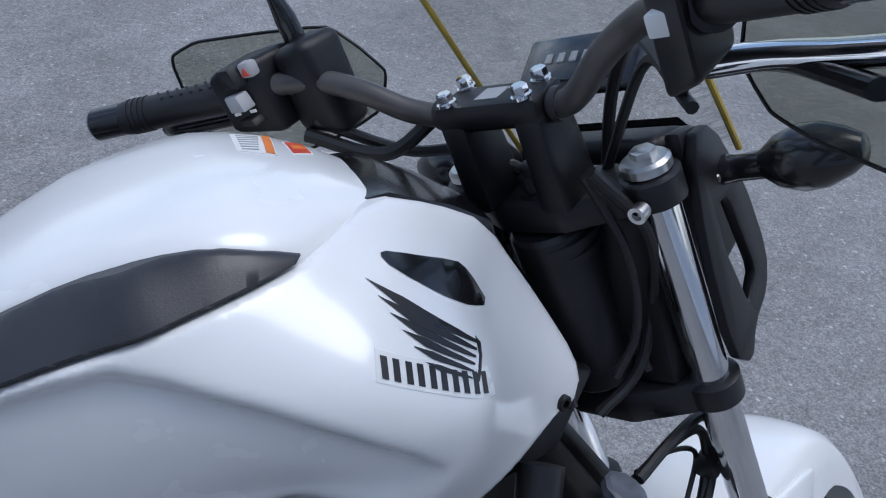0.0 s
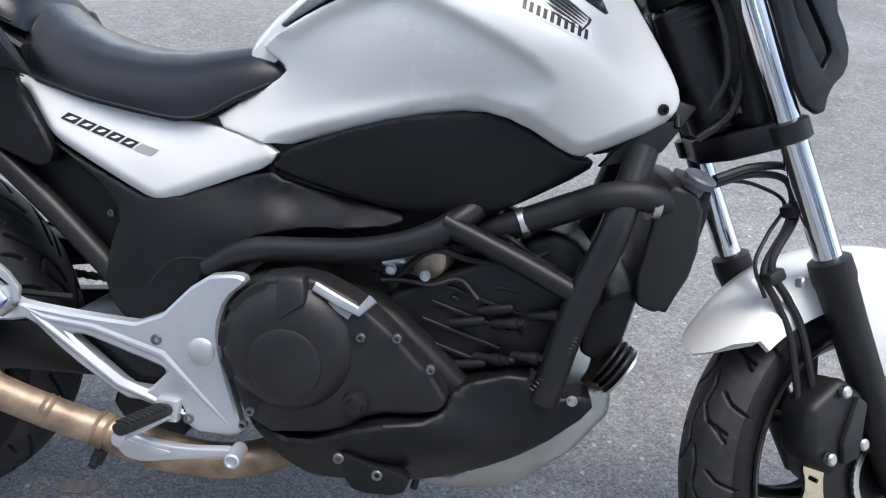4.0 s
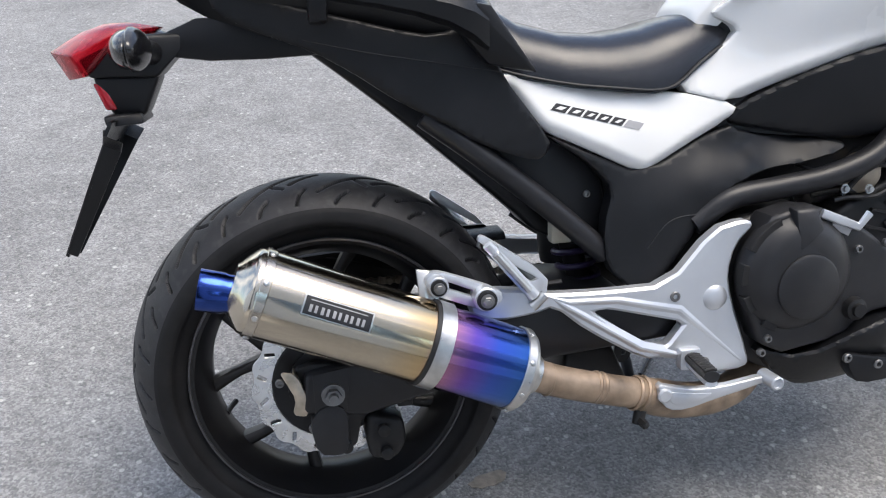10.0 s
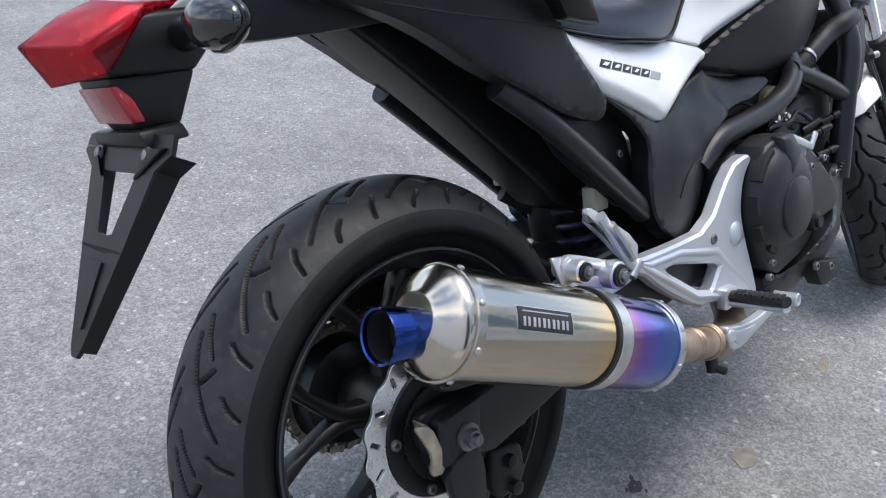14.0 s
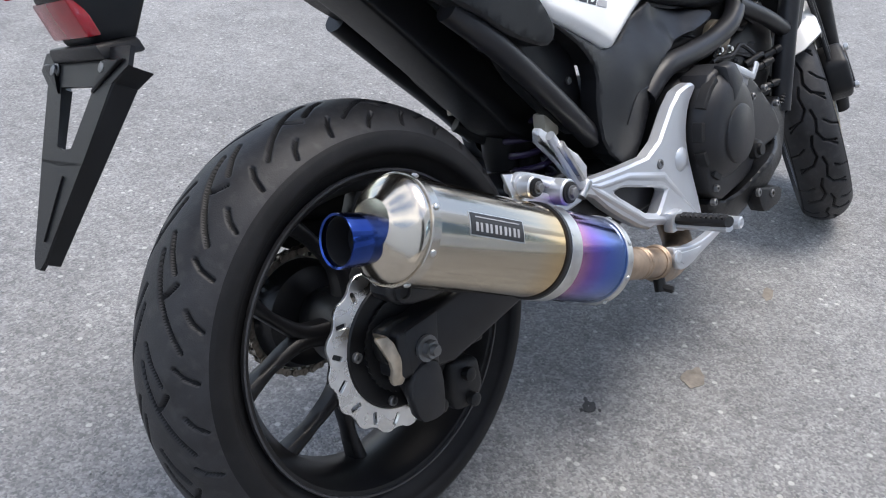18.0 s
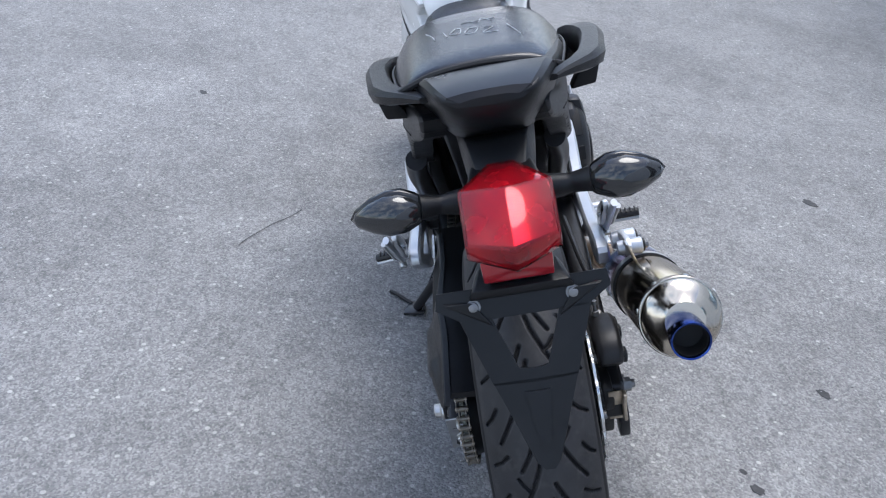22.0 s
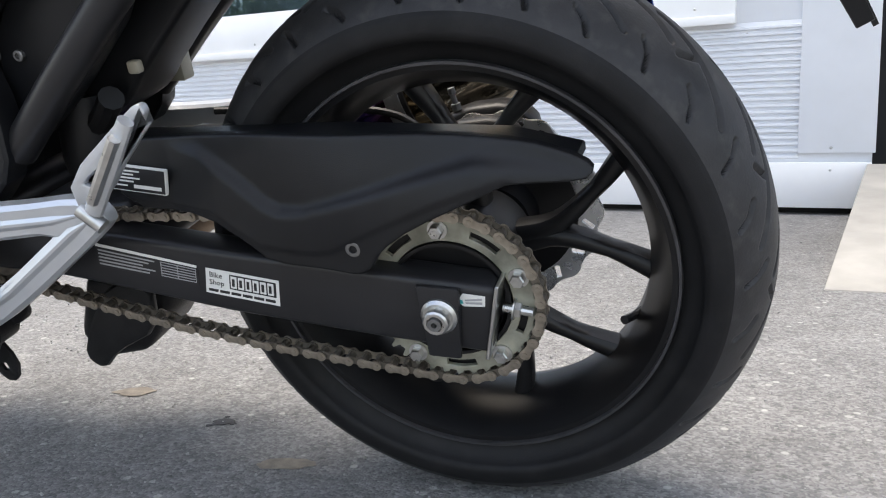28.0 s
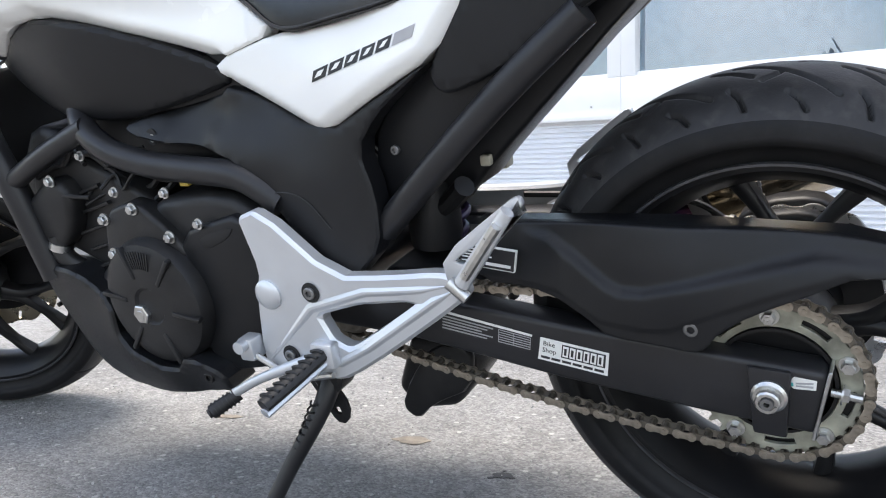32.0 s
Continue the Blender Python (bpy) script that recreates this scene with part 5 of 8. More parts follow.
part("intake_ring", lathe([(-0.02, 0.030), (-0.018, 0.034), (0.018, 0.034), (0.02, 0.030)], (0.925, -0.10, 0.585), (0.3, 1, 0.1), 28), surf("dull_tan_metal", (0.42, 0.36, 0.28), 0.4, 0.6, 0, 0.2, 30), engine)
part("connector", box(0.775, 0.80, 0.13, 0.15, 0.56, 0.585, 0.003), SOFTK, engine)
part("connector", box(0.755, 0.772, 0.14, 0.152, 0.555, 0.565, 0.002), YELLOW, engine, "yellow connector lock")
rng = random.Random(31)
for k in range(12):
    sd = -1 if k % 2 else 1
    y = sd * rng.uniform(0.10, 0.14)
    x0, z0 = rng.uniform(0.80, 1.0), rng.uniform(0.53, 0.61)
    pts_ = [(x0, y, z0)]
    for j in range(4):
        pts_.append((pts_[-1][0] + rng.uniform(0.015, 0.05), y + rng.uniform(-0.02, 0.02), pts_[-1][2] + rng.uniform(-0.03, 0.03)))
    part("wire", tube(pts_, rng.uniform(0.0025, 0.005), 7, 5), SOFTK, engine)
part("corrugated_sleeve", merged(*[lathe([(-0.0022, 0.0052), (0, 0.0068), (0.0022, 0.0052)], p, (0.35, 0, 1), 10) for p in spline([(1.10, -0.16, 0.42), (1.135, -0.165, 0.47), (1.15, -0.165, 0.52), (1.14, -0.155, 0.57)], 9)]), SOFTK, engine)
# thin near-black bars painted as shaded slots on the alternator cover
for k in range(9):
    a = radians(28 + k * 3.6)
    part("cover_slot_shade", move(box(-0.0012, 0.0012, 0.1955, 0.1972, 0.060, 0.088, 0.0004), Matrix.Translation(LC) @ Matrix.Rotation(a - radians(45), 4, "Y")), DARK, engine)

# ---- bodywork ----
TSIDE = [(1.044, 1.035), (1.100, 1.022), (1.152, 1.002), (1.205, 0.93), (1.247, 0.870), (1.255, 0.840), (1.233, 0.806), (1.130, 0.757), (1.107, 0.758), (1.033, 0.799), (0.972, 0.807), (0.885, 0.787), (0.771, 0.749), (0.684, 0.716), (0.578, 0.744), (0.630, 0.783), (0.690, 0.826), (0.682, 0.840), (0.648, 0.857), (0.662, 0.873), (0.737, 0.918), (0.793, 0.944), (0.847, 0.967), (0.889, 0.982), (0.932, 0.996), (0.982, 1.010)]
tank_f = plane_fit([(1.044, 1.035, 0.085), (1.10, 1.02, 0.07), (1.152, 1.0, 0.058), (1.25, 0.85, 0.08), (1.226, 0.832, 0.092), (1.12, 0.76, 0.14), (1.019, 0.948, 0.207), (1.111, 0.916, 0.190), (1.11, 0.94, 0.164), (1.023, 0.994, 0.153), (1.037, 1.005, 0.134), (1.139, 0.947, 0.108), (1.064, 0.875, 0.210), (0.972, 0.808, 0.168), (0.885, 0.787, 0.158), (0.771, 0.749, 0.137), (0.681, 0.715, 0.122), (0.575, 0.746, 0.112), (0.66, 0.85, 0.098), (0.669, 0.88, 0.112), (0.739, 0.92, 0.148), (0.793, 0.946, 0.170), (0.847, 0.969, 0.185), (0.889, 0.984, 0.188), (0.932, 0.998, 0.176), (0.980, 1.012, 0.150), (1.06, 0.84, 0.20), (0.9, 0.93, 0.207), (0.8, 0.86, 0.17)])
CR = [(0.70, 0.885), (0.76, 0.922), (0.81, 0.945), (0.848, 0.957), (0.88, 0.952), (0.94, 0.931), (1.0, 0.906), (1.043, 0.884), (1.072, 0.866)]


TLOW = [(1.235, 0.806), (1.130, 0.757), (1.107, 0.758), (1.033, 0.799), (0.972, 0.807), (0.885, 0.787), (0.771, 0.749), (0.684, 0.716)]
WLOW = [(0.30, 0.755), (0.346, 0.697), (0.43, 0.658), (0.508, 0.619), (0.526, 0.620), (0.60, 0.655), (0.672, 0.687)]


def chamfer(line, x, z, width, slope):
    """How far a panel falls back within width of an open line in x and z."""
    a, b = np.array(line[:-1]), np.array(line[1:])
    d = b - a
    t = np.clip(((x - a[:, 0]) * d[:, 0] + (z - a[:, 1]) * d[:, 1]) / (d * d).sum(1), 0, 1)
    near = float(np.hypot(a[:, 0] + t * d[:, 0] - x, a[:, 1] + t * d[:, 1] - z).min())
    return -slope * max(0.0, width - near)


def tank_dent(x, z):
    """The hollow below the tank's sweeping crease, and the bevel along the lower edge."""
    bevel = chamfer(TLOW, x, z, 0.021, 1.0)
    if x > 1.09 or x < 0.62:
        return bevel
    zc = float(np.interp(x, [p[0] for p in CR], [p[1] for p in CR]))
    edge = 1 / (1 + math.exp(-(zc - z - 0.006) / 0.0028))
    low = float(np.interp(x, (0.62, 0.70, 0.85, 1.0, 1.066, 1.09), (0.75, 0.76, 0.795, 0.82, 0.835, 0.87)))
    keep = 1 / (1 + math.exp(-(z - low) / 0.008))
    fade = float(np.interp(x, (0.66, 0.8, 1.045, 1.085), (0.15, 1, 1, 0)))
    return -0.019 * edge * keep * fade + bevel


tank_body = part("tank_cover", loft([arch(x, w, ze, zt, 16, 3.0, 0, 0.05) for x, w, ze, zt in ((0.622, 0.074, 0.835, 0.866), (0.632, 0.080, 0.85, 0.882), (0.662, 0.088, 0.886, 0.914), (0.70, 0.096, 0.922, 0.945), (0.732, 0.107, 0.944, 0.971), (0.772, 0.122, 0.971, 0.997), (0.811, 0.132, 0.992, 1.021), (0.85, 0.142, 1.009, 1.036), (0.885, 0.150, 1.019, 1.047), (0.914, 0.157, 1.022, 1.053), (0.945, 0.158, 1.018, 1.055), (0.974, 0.152, 1.008, 1.054), (1.0, 0.130, 1.012, 1.050), (1.02, 0.108, 1.02, 1.045), (1.045, 0.082, 1.024, 1.036))]), WHITE, bike, "pearl white tank cover with warning stickers", 40)
part("core", hull([(0.60, -0.06, 0.72), (0.60, 0.06, 0.72), (0.66, -0.08, 0.86), (0.66, 0.08, 0.86), (1.0, -0.1, 1.0), (1.0, 0.1, 1.0), (1.13, -0.05, 0.98), (1.13, 0.05, 0.98), (1.2, -0.05, 0.86), (1.2, 0.05, 0.86), (1.08, -0.1, 0.77), (1.08, 0.1, 0.77), (0.8, -0.09, 0.70), (0.8, 0.09, 0.70)], 0.01), PLASTIC, tank_body)
part("front_trim", loft([[(x, w, z - 0.02), (x, w * 0.9, z), (x, 0, z + 0.004), (x, -w * 0.9, z), (x, -w, z - 0.02)] for x, w, z in ((1.03, 0.085, 1.03), (1.06, 0.08, 1.035), (1.12, 0.066, 1.018), (1.16, 0.058, 1.0), (1.175, 0.055, 0.96))]), GLOSSK, tank_body, "glossy black trim ahead of the tank")
PADO = [(0.668, 0.882), (0.717, 0.935), (0.772, 0.971), (0.826, 1.000), (0.876, 1.018), (0.914, 1.025), (0.95, 1.021), (0.982, 1.0135), (0.932, 1.0), (0.889, 0.986), (0.847, 0.971), (0.793, 0.948), (0.739, 0.922)]
pad_f = plane_fit([(0.668, 0.882, 0.112), (0.717, 0.937, 0.105), (0.772, 0.973, 0.128), (0.826, 1.002, 0.141), (0.876, 1.02, 0.153), (0.914, 1.027, 0.159), (0.95, 1.022, 0.16), (0.98, 1.013, 0.155), (0.932, 0.998, 0.181), (0.889, 0.984, 0.192), (0.847, 0.969, 0.189), (0.793, 0.946, 0.174), (0.739, 0.92, 0.152), (0.86, 1.0, 0.178), (0.78, 0.962, 0.155)])
VENT = [(1.036, 1.006), (1.045, 1.006), (1.108, 0.987), (1.120, 0.977), (1.139, 0.947), (1.10, 0.965), (1.045, 0.997)]
for s in SIDES:
    ts = part("tank_side", shell(TSIDE, tank_f, s, 0.03, 0.0055, 0.008, 0, 1, tank_dent), WHITE, tank_body, "pearl white sculpted side panel", 50)
    part("knee_pad", shell(PADO, pad_f, s, 0.03, 0.009, 0.006, 0.0, 1), PAD, tank_body, "dark grey knee pad")
    part("air_vent", shell(VENT, tank_f, s, 0.003, 0.012, 0.0, 0.0012, 1), GLOSSK, ts, "black triangular air vent")
    # a fan of feather-like stripes and a row of dark bars in place of the maker's badge
    for k in range(6):
        t = k / 5
        x0, z0 = 1.022 + 0.034 * t, 0.995 - 0.049 * t
        x1, z1 = 1.108 - 0.014 * t, 0.9425 - 0.0145 * t
        thick = 0.0058 - 0.0026 * t
        dn = Vector((x1 - x0, z1 - z0)).normalized()
        up_ = Vector((-dn.y, dn.x))
        mid1, mid2 = Vector((x0, z0)).lerp(Vector((x1, z1)), 0.3), Vector((x0, z0)).lerp(Vector((x1, z1)), 0.8)
        q = [Vector((x0, z0)), mid1 + up_ * thick * 0.36, mid2 + up_ * thick * 0.2, Vector((x1, z1)), Vector((x1, z1)) - up_ * thick * 0.22, mid2 - up_ * thick * 0.36, mid1 - up_ * thick * 0.62]
        part("wing_stripe", shell([tuple(v) for v in q], tank_f, s, 0.0016, 0.01, 0, 0.0012, 0), INK, ts)
    part("wing_stripe", shell([(1.1075, 0.945), (1.1115, 0.940), (1.109, 0.934), (1.100, 0.9235), (1.0975, 0.925), (1.106, 0.935)], tank_f, s, 0.0016, 0.01, 0, 0.0012, 0), INK, ts)
    part("badge_backing", shell([(1.0185, 0.9605), (1.0165, 0.9425), (1.1175, 0.9070), (1.1125, 0.9265)], tank_f, s, 0.0012, 0.012, 0, 0.0006, 0), STICKER, ts)
    for k in range(5):
        x, z = 1.0215 + 0.0183 * k, 0.9565 - 0.0064 * k
        for o in (0.0, 0.0088):
            part("badge_bar", shell([(x + o, z - 0.35 * o), (x + o + 0.0048, z - 0.35 * o - 0.0017), (x + o + 0.0045, z - 0.35 * o - 0.0142), (x + o - 0.0004, z - 0.35 * o - 0.0125)], tank_f, s, 0.0016, 0.02, 0, 0.0012, 0), INK, ts)
    socket((1.229, s * 0.089, 0.833), 0.008, 0.007, (0.3, s, 0), ts, CAST)



def tank_top(x, y):
    st = ((0.914, 0.157, 1.022, 1.053), (0.945, 0.158, 1.018, 1.055), (0.974, 0.152, 1.008, 1.054), (1.0, 0.130, 1.012, 1.050), (1.02, 0.108, 1.02, 1.045))
    w, zb, zt = [float(np.interp(x, [p[0] for p in st], [p[k] for p in st])) for k in (1, 2, 3)]
    return zb + (zt - zb) * (1 - min(0.999, abs(y) / w) ** 3.0) ** (1 / 1.6)


def tank_print(pts, material, name, lift=0.0008, n=5):
    """A thin printed patch on the tank's crown between four corners in x and y."""
    bm = bmesh.new()
    rows = []
    for i in range(n + 1):
        a, b = Vector(pts[0]).lerp(Vector(pts[3]), i / n), Vector(pts[1]).lerp(Vector(pts[2]), i / n)
        rows.append([bm.verts.new((*a.lerp(b, j / n), tank_top(*a.lerp(b, j / n)) + lift)) for j in range(n + 1)])
    for p, q in zip(rows, rows[1:]):
        for j in range(n):
            bm.faces.new((p[j], p[j + 1], q[j + 1], q[j]))
    ret = bmesh.ops.extrude_face_region(bm, geom=bm.faces[:])
    bmesh.ops.translate(bm, vec=(0, 0, -0.0006), verts=[v for v in ret["geom"] if isinstance(v, bmesh.types.BMVert)])
    return part(name, bm, material, tank_body)


tank_print([(0.948, 0.066), (0.984, 0.066), (0.979, -0.018), (0.947, -0.006)], STICKER, "warning_label", 0.0006)
tank_print([(0.9755, 0.064), (0.983, 0.064), (0.9775, -0.016), (0.9705, -0.013)], ORANGE, "label_stripe", 0.0012)
for k in range(7):
    y0 = 0.058 - 0.0095 * k
    tank_print([(0.952, y0), (0.972 - 0.001 * k, y0 - 0.001), (0.972 - 0.001 * k, y0 - 0.004), (0.952, y0 - 0.003)], GREYINK, "printed_line", 0.0011, 2)
tank_print([(0.991, 0.044), (1.012, 0.058), (1.0145, 0.012), (0.9935, -0.008)], STICKER, "warning_diamond", 0.0006)
tank_print([(0.993, 0.041), (1.011, 0.053), (1.0125, 0.013), (0.9945, -0.003)], REDINK, "diamond_field", 0.0011)
tank_print([(0.996, 0.028), (1.009, 0.036), (1.010, 0.024), (0.997, 0.015)], ORANGE, "diamond_flame", 0.0016)

BLK = [(0.672, 0.686), (0.692, 0.714), (0.77, 0.75), (0.864, 0.785), (0.972, 0.806), (1.035, 0.797), (1.108, 0.757), (1.145, 0.752), (1.14, 0.736), (1.028, 0.668), (0.998, 0.656), (0.88, 0.643), (0.715, 0.674)]
blk_f = plane_fit([(0.69, 0.70, 0.112), (0.77, 0.74, 0.132), (0.97, 0.80, 0.155), (1.1, 0.755, 0.125), (1.14, 0.745, 0.105), (1.0, 0.66, 0.125), (0.88, 0.645, 0.12), (0.72, 0.675, 0.113), (0.95, 0.72, 0.148), (0.85, 0.70, 0.135)])
MID = [(0.346, 0.694), (0.43, 0.655), (0.512, 0.616), (0.673, 0.684), (0.700, 0.668), (0.878, 0.645), (0.885, 0.632), (0.851, 0.620), (0.72, 0.603), (0.66, 0.585), (0.618, 0.537), (0.535, 0.445), (0.495, 0.428), (0.447, 0.474), (0.446, 0.54), (0.463, 0.598), (0.43, 0.637), (0.375, 0.675)]
mid_f = plane_fit([(0.346, 0.69, 0.142), (0.43, 0.655, 0.143), (0.512, 0.616, 0.139), (0.673, 0.684, 0.114), (0.70, 0.668, 0.112), (0.878, 0.64, 0.122), (0.72, 0.605, 0.132), (0.62, 0.54, 0.15), (0.53, 0.45, 0.165), (0.46, 0.48, 0.160), (0.446, 0.54, 0.152), (0.465, 0.6, 0.146), (0.55, 0.56, 0.156), (0.62, 0.652, 0.114), (0.62, 0.595, 0.148), (0.70, 0.655, 0.106), (0.70, 0.615, 0.138), (0.80, 0.648, 0.105), (0.80, 0.618, 0.136)])
WPAN = [(0.283, 0.790), (0.30, 0.755), (0.346, 0.697), (0.43, 0.658), (0.508, 0.619), (0.526, 0.620), (0.60, 0.655), (0.672, 0.687), (0.690, 0.716), (0.576, 0.742), (0.52, 0.742), (0.45, 0.751), (0.365, 0.768)]
wp_f = plane_fit([(0.283, 0.79, 0.125), (0.346, 0.697, 0.146), (0.515, 0.62, 0.145), (0.672, 0.687, 0.12), (0.69, 0.716, 0.115), (0.57, 0.742, 0.113), (0.45, 0.751, 0.12), (0.365, 0.768, 0.124), (0.5, 0.69, 0.142), (0.41, 0.71, 0.142)])
for s in SIDES:
    part("tank_lower_cover", shell(BLK, blk_f, s, 0.03, 0.011, 0.014, 0, 1), PLASTIC, tank_body, "matt black lower cover")
    mc = part("side_cover", shell(MID, mid_f, s, 0.03, 0.011, 0.008, 0, 1), PLASTIC, bike, "matt black plastic side cover", 45)
    part("cover_seam", tube([(0.618, s * (mid_f(0.618, 0.545) + 0.0005), 0.545), (0.575, s * (mid_f(0.575, 0.545) + 0.0005), 0.546), (0.545, s * (mid_f(0.545, 0.53) + 0.0005), 0.535), (0.515, s * (mid_f(0.515, 0.50) + 0.0005), 0.50)], 0.0009, 6), CASTG, mc)
    wpn = part("seat_side_panel", shell(WPAN, wp_f, s, 0.03, 0.006, 0.007, 0, 1, lambda x, z: chamfer(WLOW, x, z, 0.016, 0.9)), WHITE, bike, "pearl white side panel with a dark model badge", 45)
    # slanted bars stand for the badge
    d = Vector((0.148, 0.0, -0.041)) if s < 0 else Vector((-0.155, 0, 0.042))
    p0 = Vector((0.363, 0, 0.727)) if s < 0 else Vector((0.512, 0, 0.682))
    n2 = Vector((-d.z, 0, d.x)).normalized() * (1 if s < 0 else -1)
    def quad(a, b, lo, hi, lean_=0.05):
        q = [p0 + d * a + n2 * lo, p0 + d * b + n2 * lo, p0 + d * (b + lean_) + n2 * hi, p0 + d * (a + lean_) + n2 * hi]
        return [(v.x, v.z) for v in q]
    for a, b in ((0.0, 0.15), (0.175, 0.31), (0.335, 0.46), (0.485, 0.61), (0.635, 0.76)):
        part("badge_block", shell(quad(a, b, -0.0005, 0.0115), wp_f, s, 0.0014, 0.02, 0, 0.001, 0), INK, wpn)
        part("badge_bar", shell(quad(a + 0.045, b - 0.038, 0.0030, 0.0085), wp_f, s, 0.0012, 0.02, 0, 0.0016, 0), STICKER, wpn)
    part("badge_block", shell(quad(0.785, 0.96, -0.0005, 0.0115), wp_f, s, 0.0014, 0.02, 0, 0.001, 0), GREYINK, wpn)
# near-black disc painted as the shade inside a hole
part("cover_hole_shade", lathe([(0, 0.012), (0.002, 0.012)], (0.828, 0.1265, 0.622), (0.1, 1, 0.1), 20), DARK, bike)
part("cover_screw", lathe([(0, 0.006), (0.004, 0.006)], (0.826, 0.126, 0.620), (0.1, 1, 0.1), 12), STEEL, bike)

# seats
RS = ((0.262, 0.105, 0.80, 0.905), (0.285, 0.117, 0.785, 0.893), (0.33, 0.124, 0.772, 0.862), (0.40, 0.132, 0.757, 0.842), (0.47, 0.135, 0.748, 0.836), (0.535, 0.130, 0.741, 0.842), (0.575, 0.122, 0.748, 0.852), (0.62, 0.108, 0.778, 0.860), (0.665, 0.092, 0.803, 0.862), (0.69, 0.075, 0.82, 0.858))
rider_seat = part("rider_seat", loft([arch(x, w, zb, zt, 18, 3.4, -0.004) for x, w, zb, zt in RS]), SEAT, bike, "black grained vinyl rider seat, slightly worn", 60)
PS = ((-0.088, 0.100, 0.938, 0.955), (-0.085, 0.104, 0.936, 0.962), (-0.075, 0.107, 0.933, 0.9655), (-0.02, 0.115, 0.924, 0.963), (0.06, 0.125, 0.910, 0.960), (0.14, 0.131, 0.893, 0.957), (0.20, 0.131, 0.880, 0.951), (0.25, 0.126, 0.866, 0.931), (0.283, 0.115, 0.852, 0.900), (0.295, 0.10, 0.845, 0.878))
pass_seat = part("passenger_seat", loft([arch(x, w, zb, zt, 18, 3.4, -0.014) for x, w, zb, zt in PS]), SEAT, bike, "black passenger seat with chalk scribbles", 60)

for s in SIDES:
    part("welt", tube([(x, -0.014 + s * (w + 0.001), zb + 0.006) for x, w, zb, zt in PS[1:-1]], 0.0022, 6, 4), SOFTK, pass_seat)
    part("welt", tube([(x, -0.004 + s * (w + 0.001), zb + 0.006) for x, w, zb, zt in RS[1:-1]], 0.0022, 6, 4), SOFTK, rider_seat)
# near-black tube for the seat's rear lip together with the shade in the gap
part("shaded_rear_lip", tube([(-0.080, -0.122, 0.938), (-0.090, -0.105, 0.948), (-0.092, -0.07, 0.959), (-0.091, -0.014, 0.963), (-0.092, 0.042, 0.959), (-0.090, 0.077, 0.948), (-0.080, 0.094, 0.938)], 0.0048, 8, 6), DARK, pass_seat)



def seat_top(x, y):
    w, zb, zt = [float(np.interp(x, [p[0] for p in PS], [p[k] for p in PS])) for k in (1, 2, 3)]
    u = min(0.999, abs(y + 0.014) / w)
    return zb + (zt - zb) * (1 - u ** 3.4) ** (1 / 1.6)


for stroke in ([(0.155, 0.045), (0.125, 0.035), (0.10, 0.03)], [(0.13, 0.018), (0.10, 0.012)], [(0.135, 0.0), (0.11, 0.008), (0.105, -0.006), (0.13, -0.008), (0.135, 0.0)], [(0.125, -0.02), (0.10, -0.014), (0.096, -0.027), (0.12, -0.033), (0.125, -0.02)], [(0.118, -0.042), (0.112, -0.055), (0.09, -0.04), (0.084, -0.06)], [(0.115, -0.075), (0.08, -0.085), (0.06, -0.09)], [(0.165, -0.02), (0.15, -0.035), (0.17, -0.04), (0.15, -0.055)], [(0.16, -0.01), (0.165, -0.06)]):
    part("chalk_mark", tube([(x - 0.045, y + 0.012, seat_top(x - 0.045, y + 0.012) + 0.0002) for x, y in stroke], 0.0009, 5, 5, True), CHALK, pass_seat)

# tail: middle body, side fairings, grab rails
YT = -0.022
TST = ((-0.201, 0.044, 0.944, 0.960), (-0.194, 0.057, 0.930, 0.964), (-0.17, 0.068, 0.906, 0.966), (-0.12, 0.083, 0.876, 0.963), (-0.06, 0.100, 0.852, 0.955), (0.05, 0.116, 0.832, 0.935), (0.20, 0.12, 0.80, 0.885), (0.30, 0.115, 0.77, 0.83))
tail = part("tail_cowl", loft([[(x, YT + w * c, z0 + (z1 - z0) * h) for c, h in ((0.5, 0), (0.80, 0.32), (0.985, 0.76), (1.0, 0.86), (0.95, 0.95), (0.5, 1), (0, 1.0), (-0.5, 1), (-0.95, 0.95), (-1.0, 0.86), (-0.985, 0.76), (-0.80, 0.32), (-0.5, 0))] for x, w, z0, z1 in TST]), PLASTIC, bike, "matt black tail cowl", 40)
part("top_panel", loft([[(x, YT + w * c, z1 + d) for c, d in ((0.99, -0.005), (0.9, 0.0005), (0.5, 0.0030), (0, 0.0036), (-0.5, 0.0030), (-0.9, 0.0005), (-0.99, -0.005), (0, -0.008))] for x, w, z0, z1 in ((-0.203, 0.040, 0, 0.957), (-0.1955, 0.055, 0, 0.9635), (-0.17, 0.0675, 0, 0.966), (-0.12, 0.0825, 0, 0.963), (-0.104, 0.087, 0, 0.960), (-0.1, 0.088, 0, 0.955))]), SATIN, tail, "satin black tail top", 30)
TF = [(-0.12, 0.888), (-0.13, 0.92), (-0.06, 0.908), (0.02, 0.886), (0.165, 0.846), (0.215, 0.85), (0.24, 0.870), (0.262, 0.870), (0.282, 0.79), (0.359, 0.684), (0.353, 0.661), (0.335, 0.652), (0.285, 0.668), (0.2487, 0.684), (0.2051, 0.712), (0.1706, 0.7301), (0.1239, 0.7567), (0.0701, 0.7954), (0.0132, 0.8292), (-0.06, 0.858)]
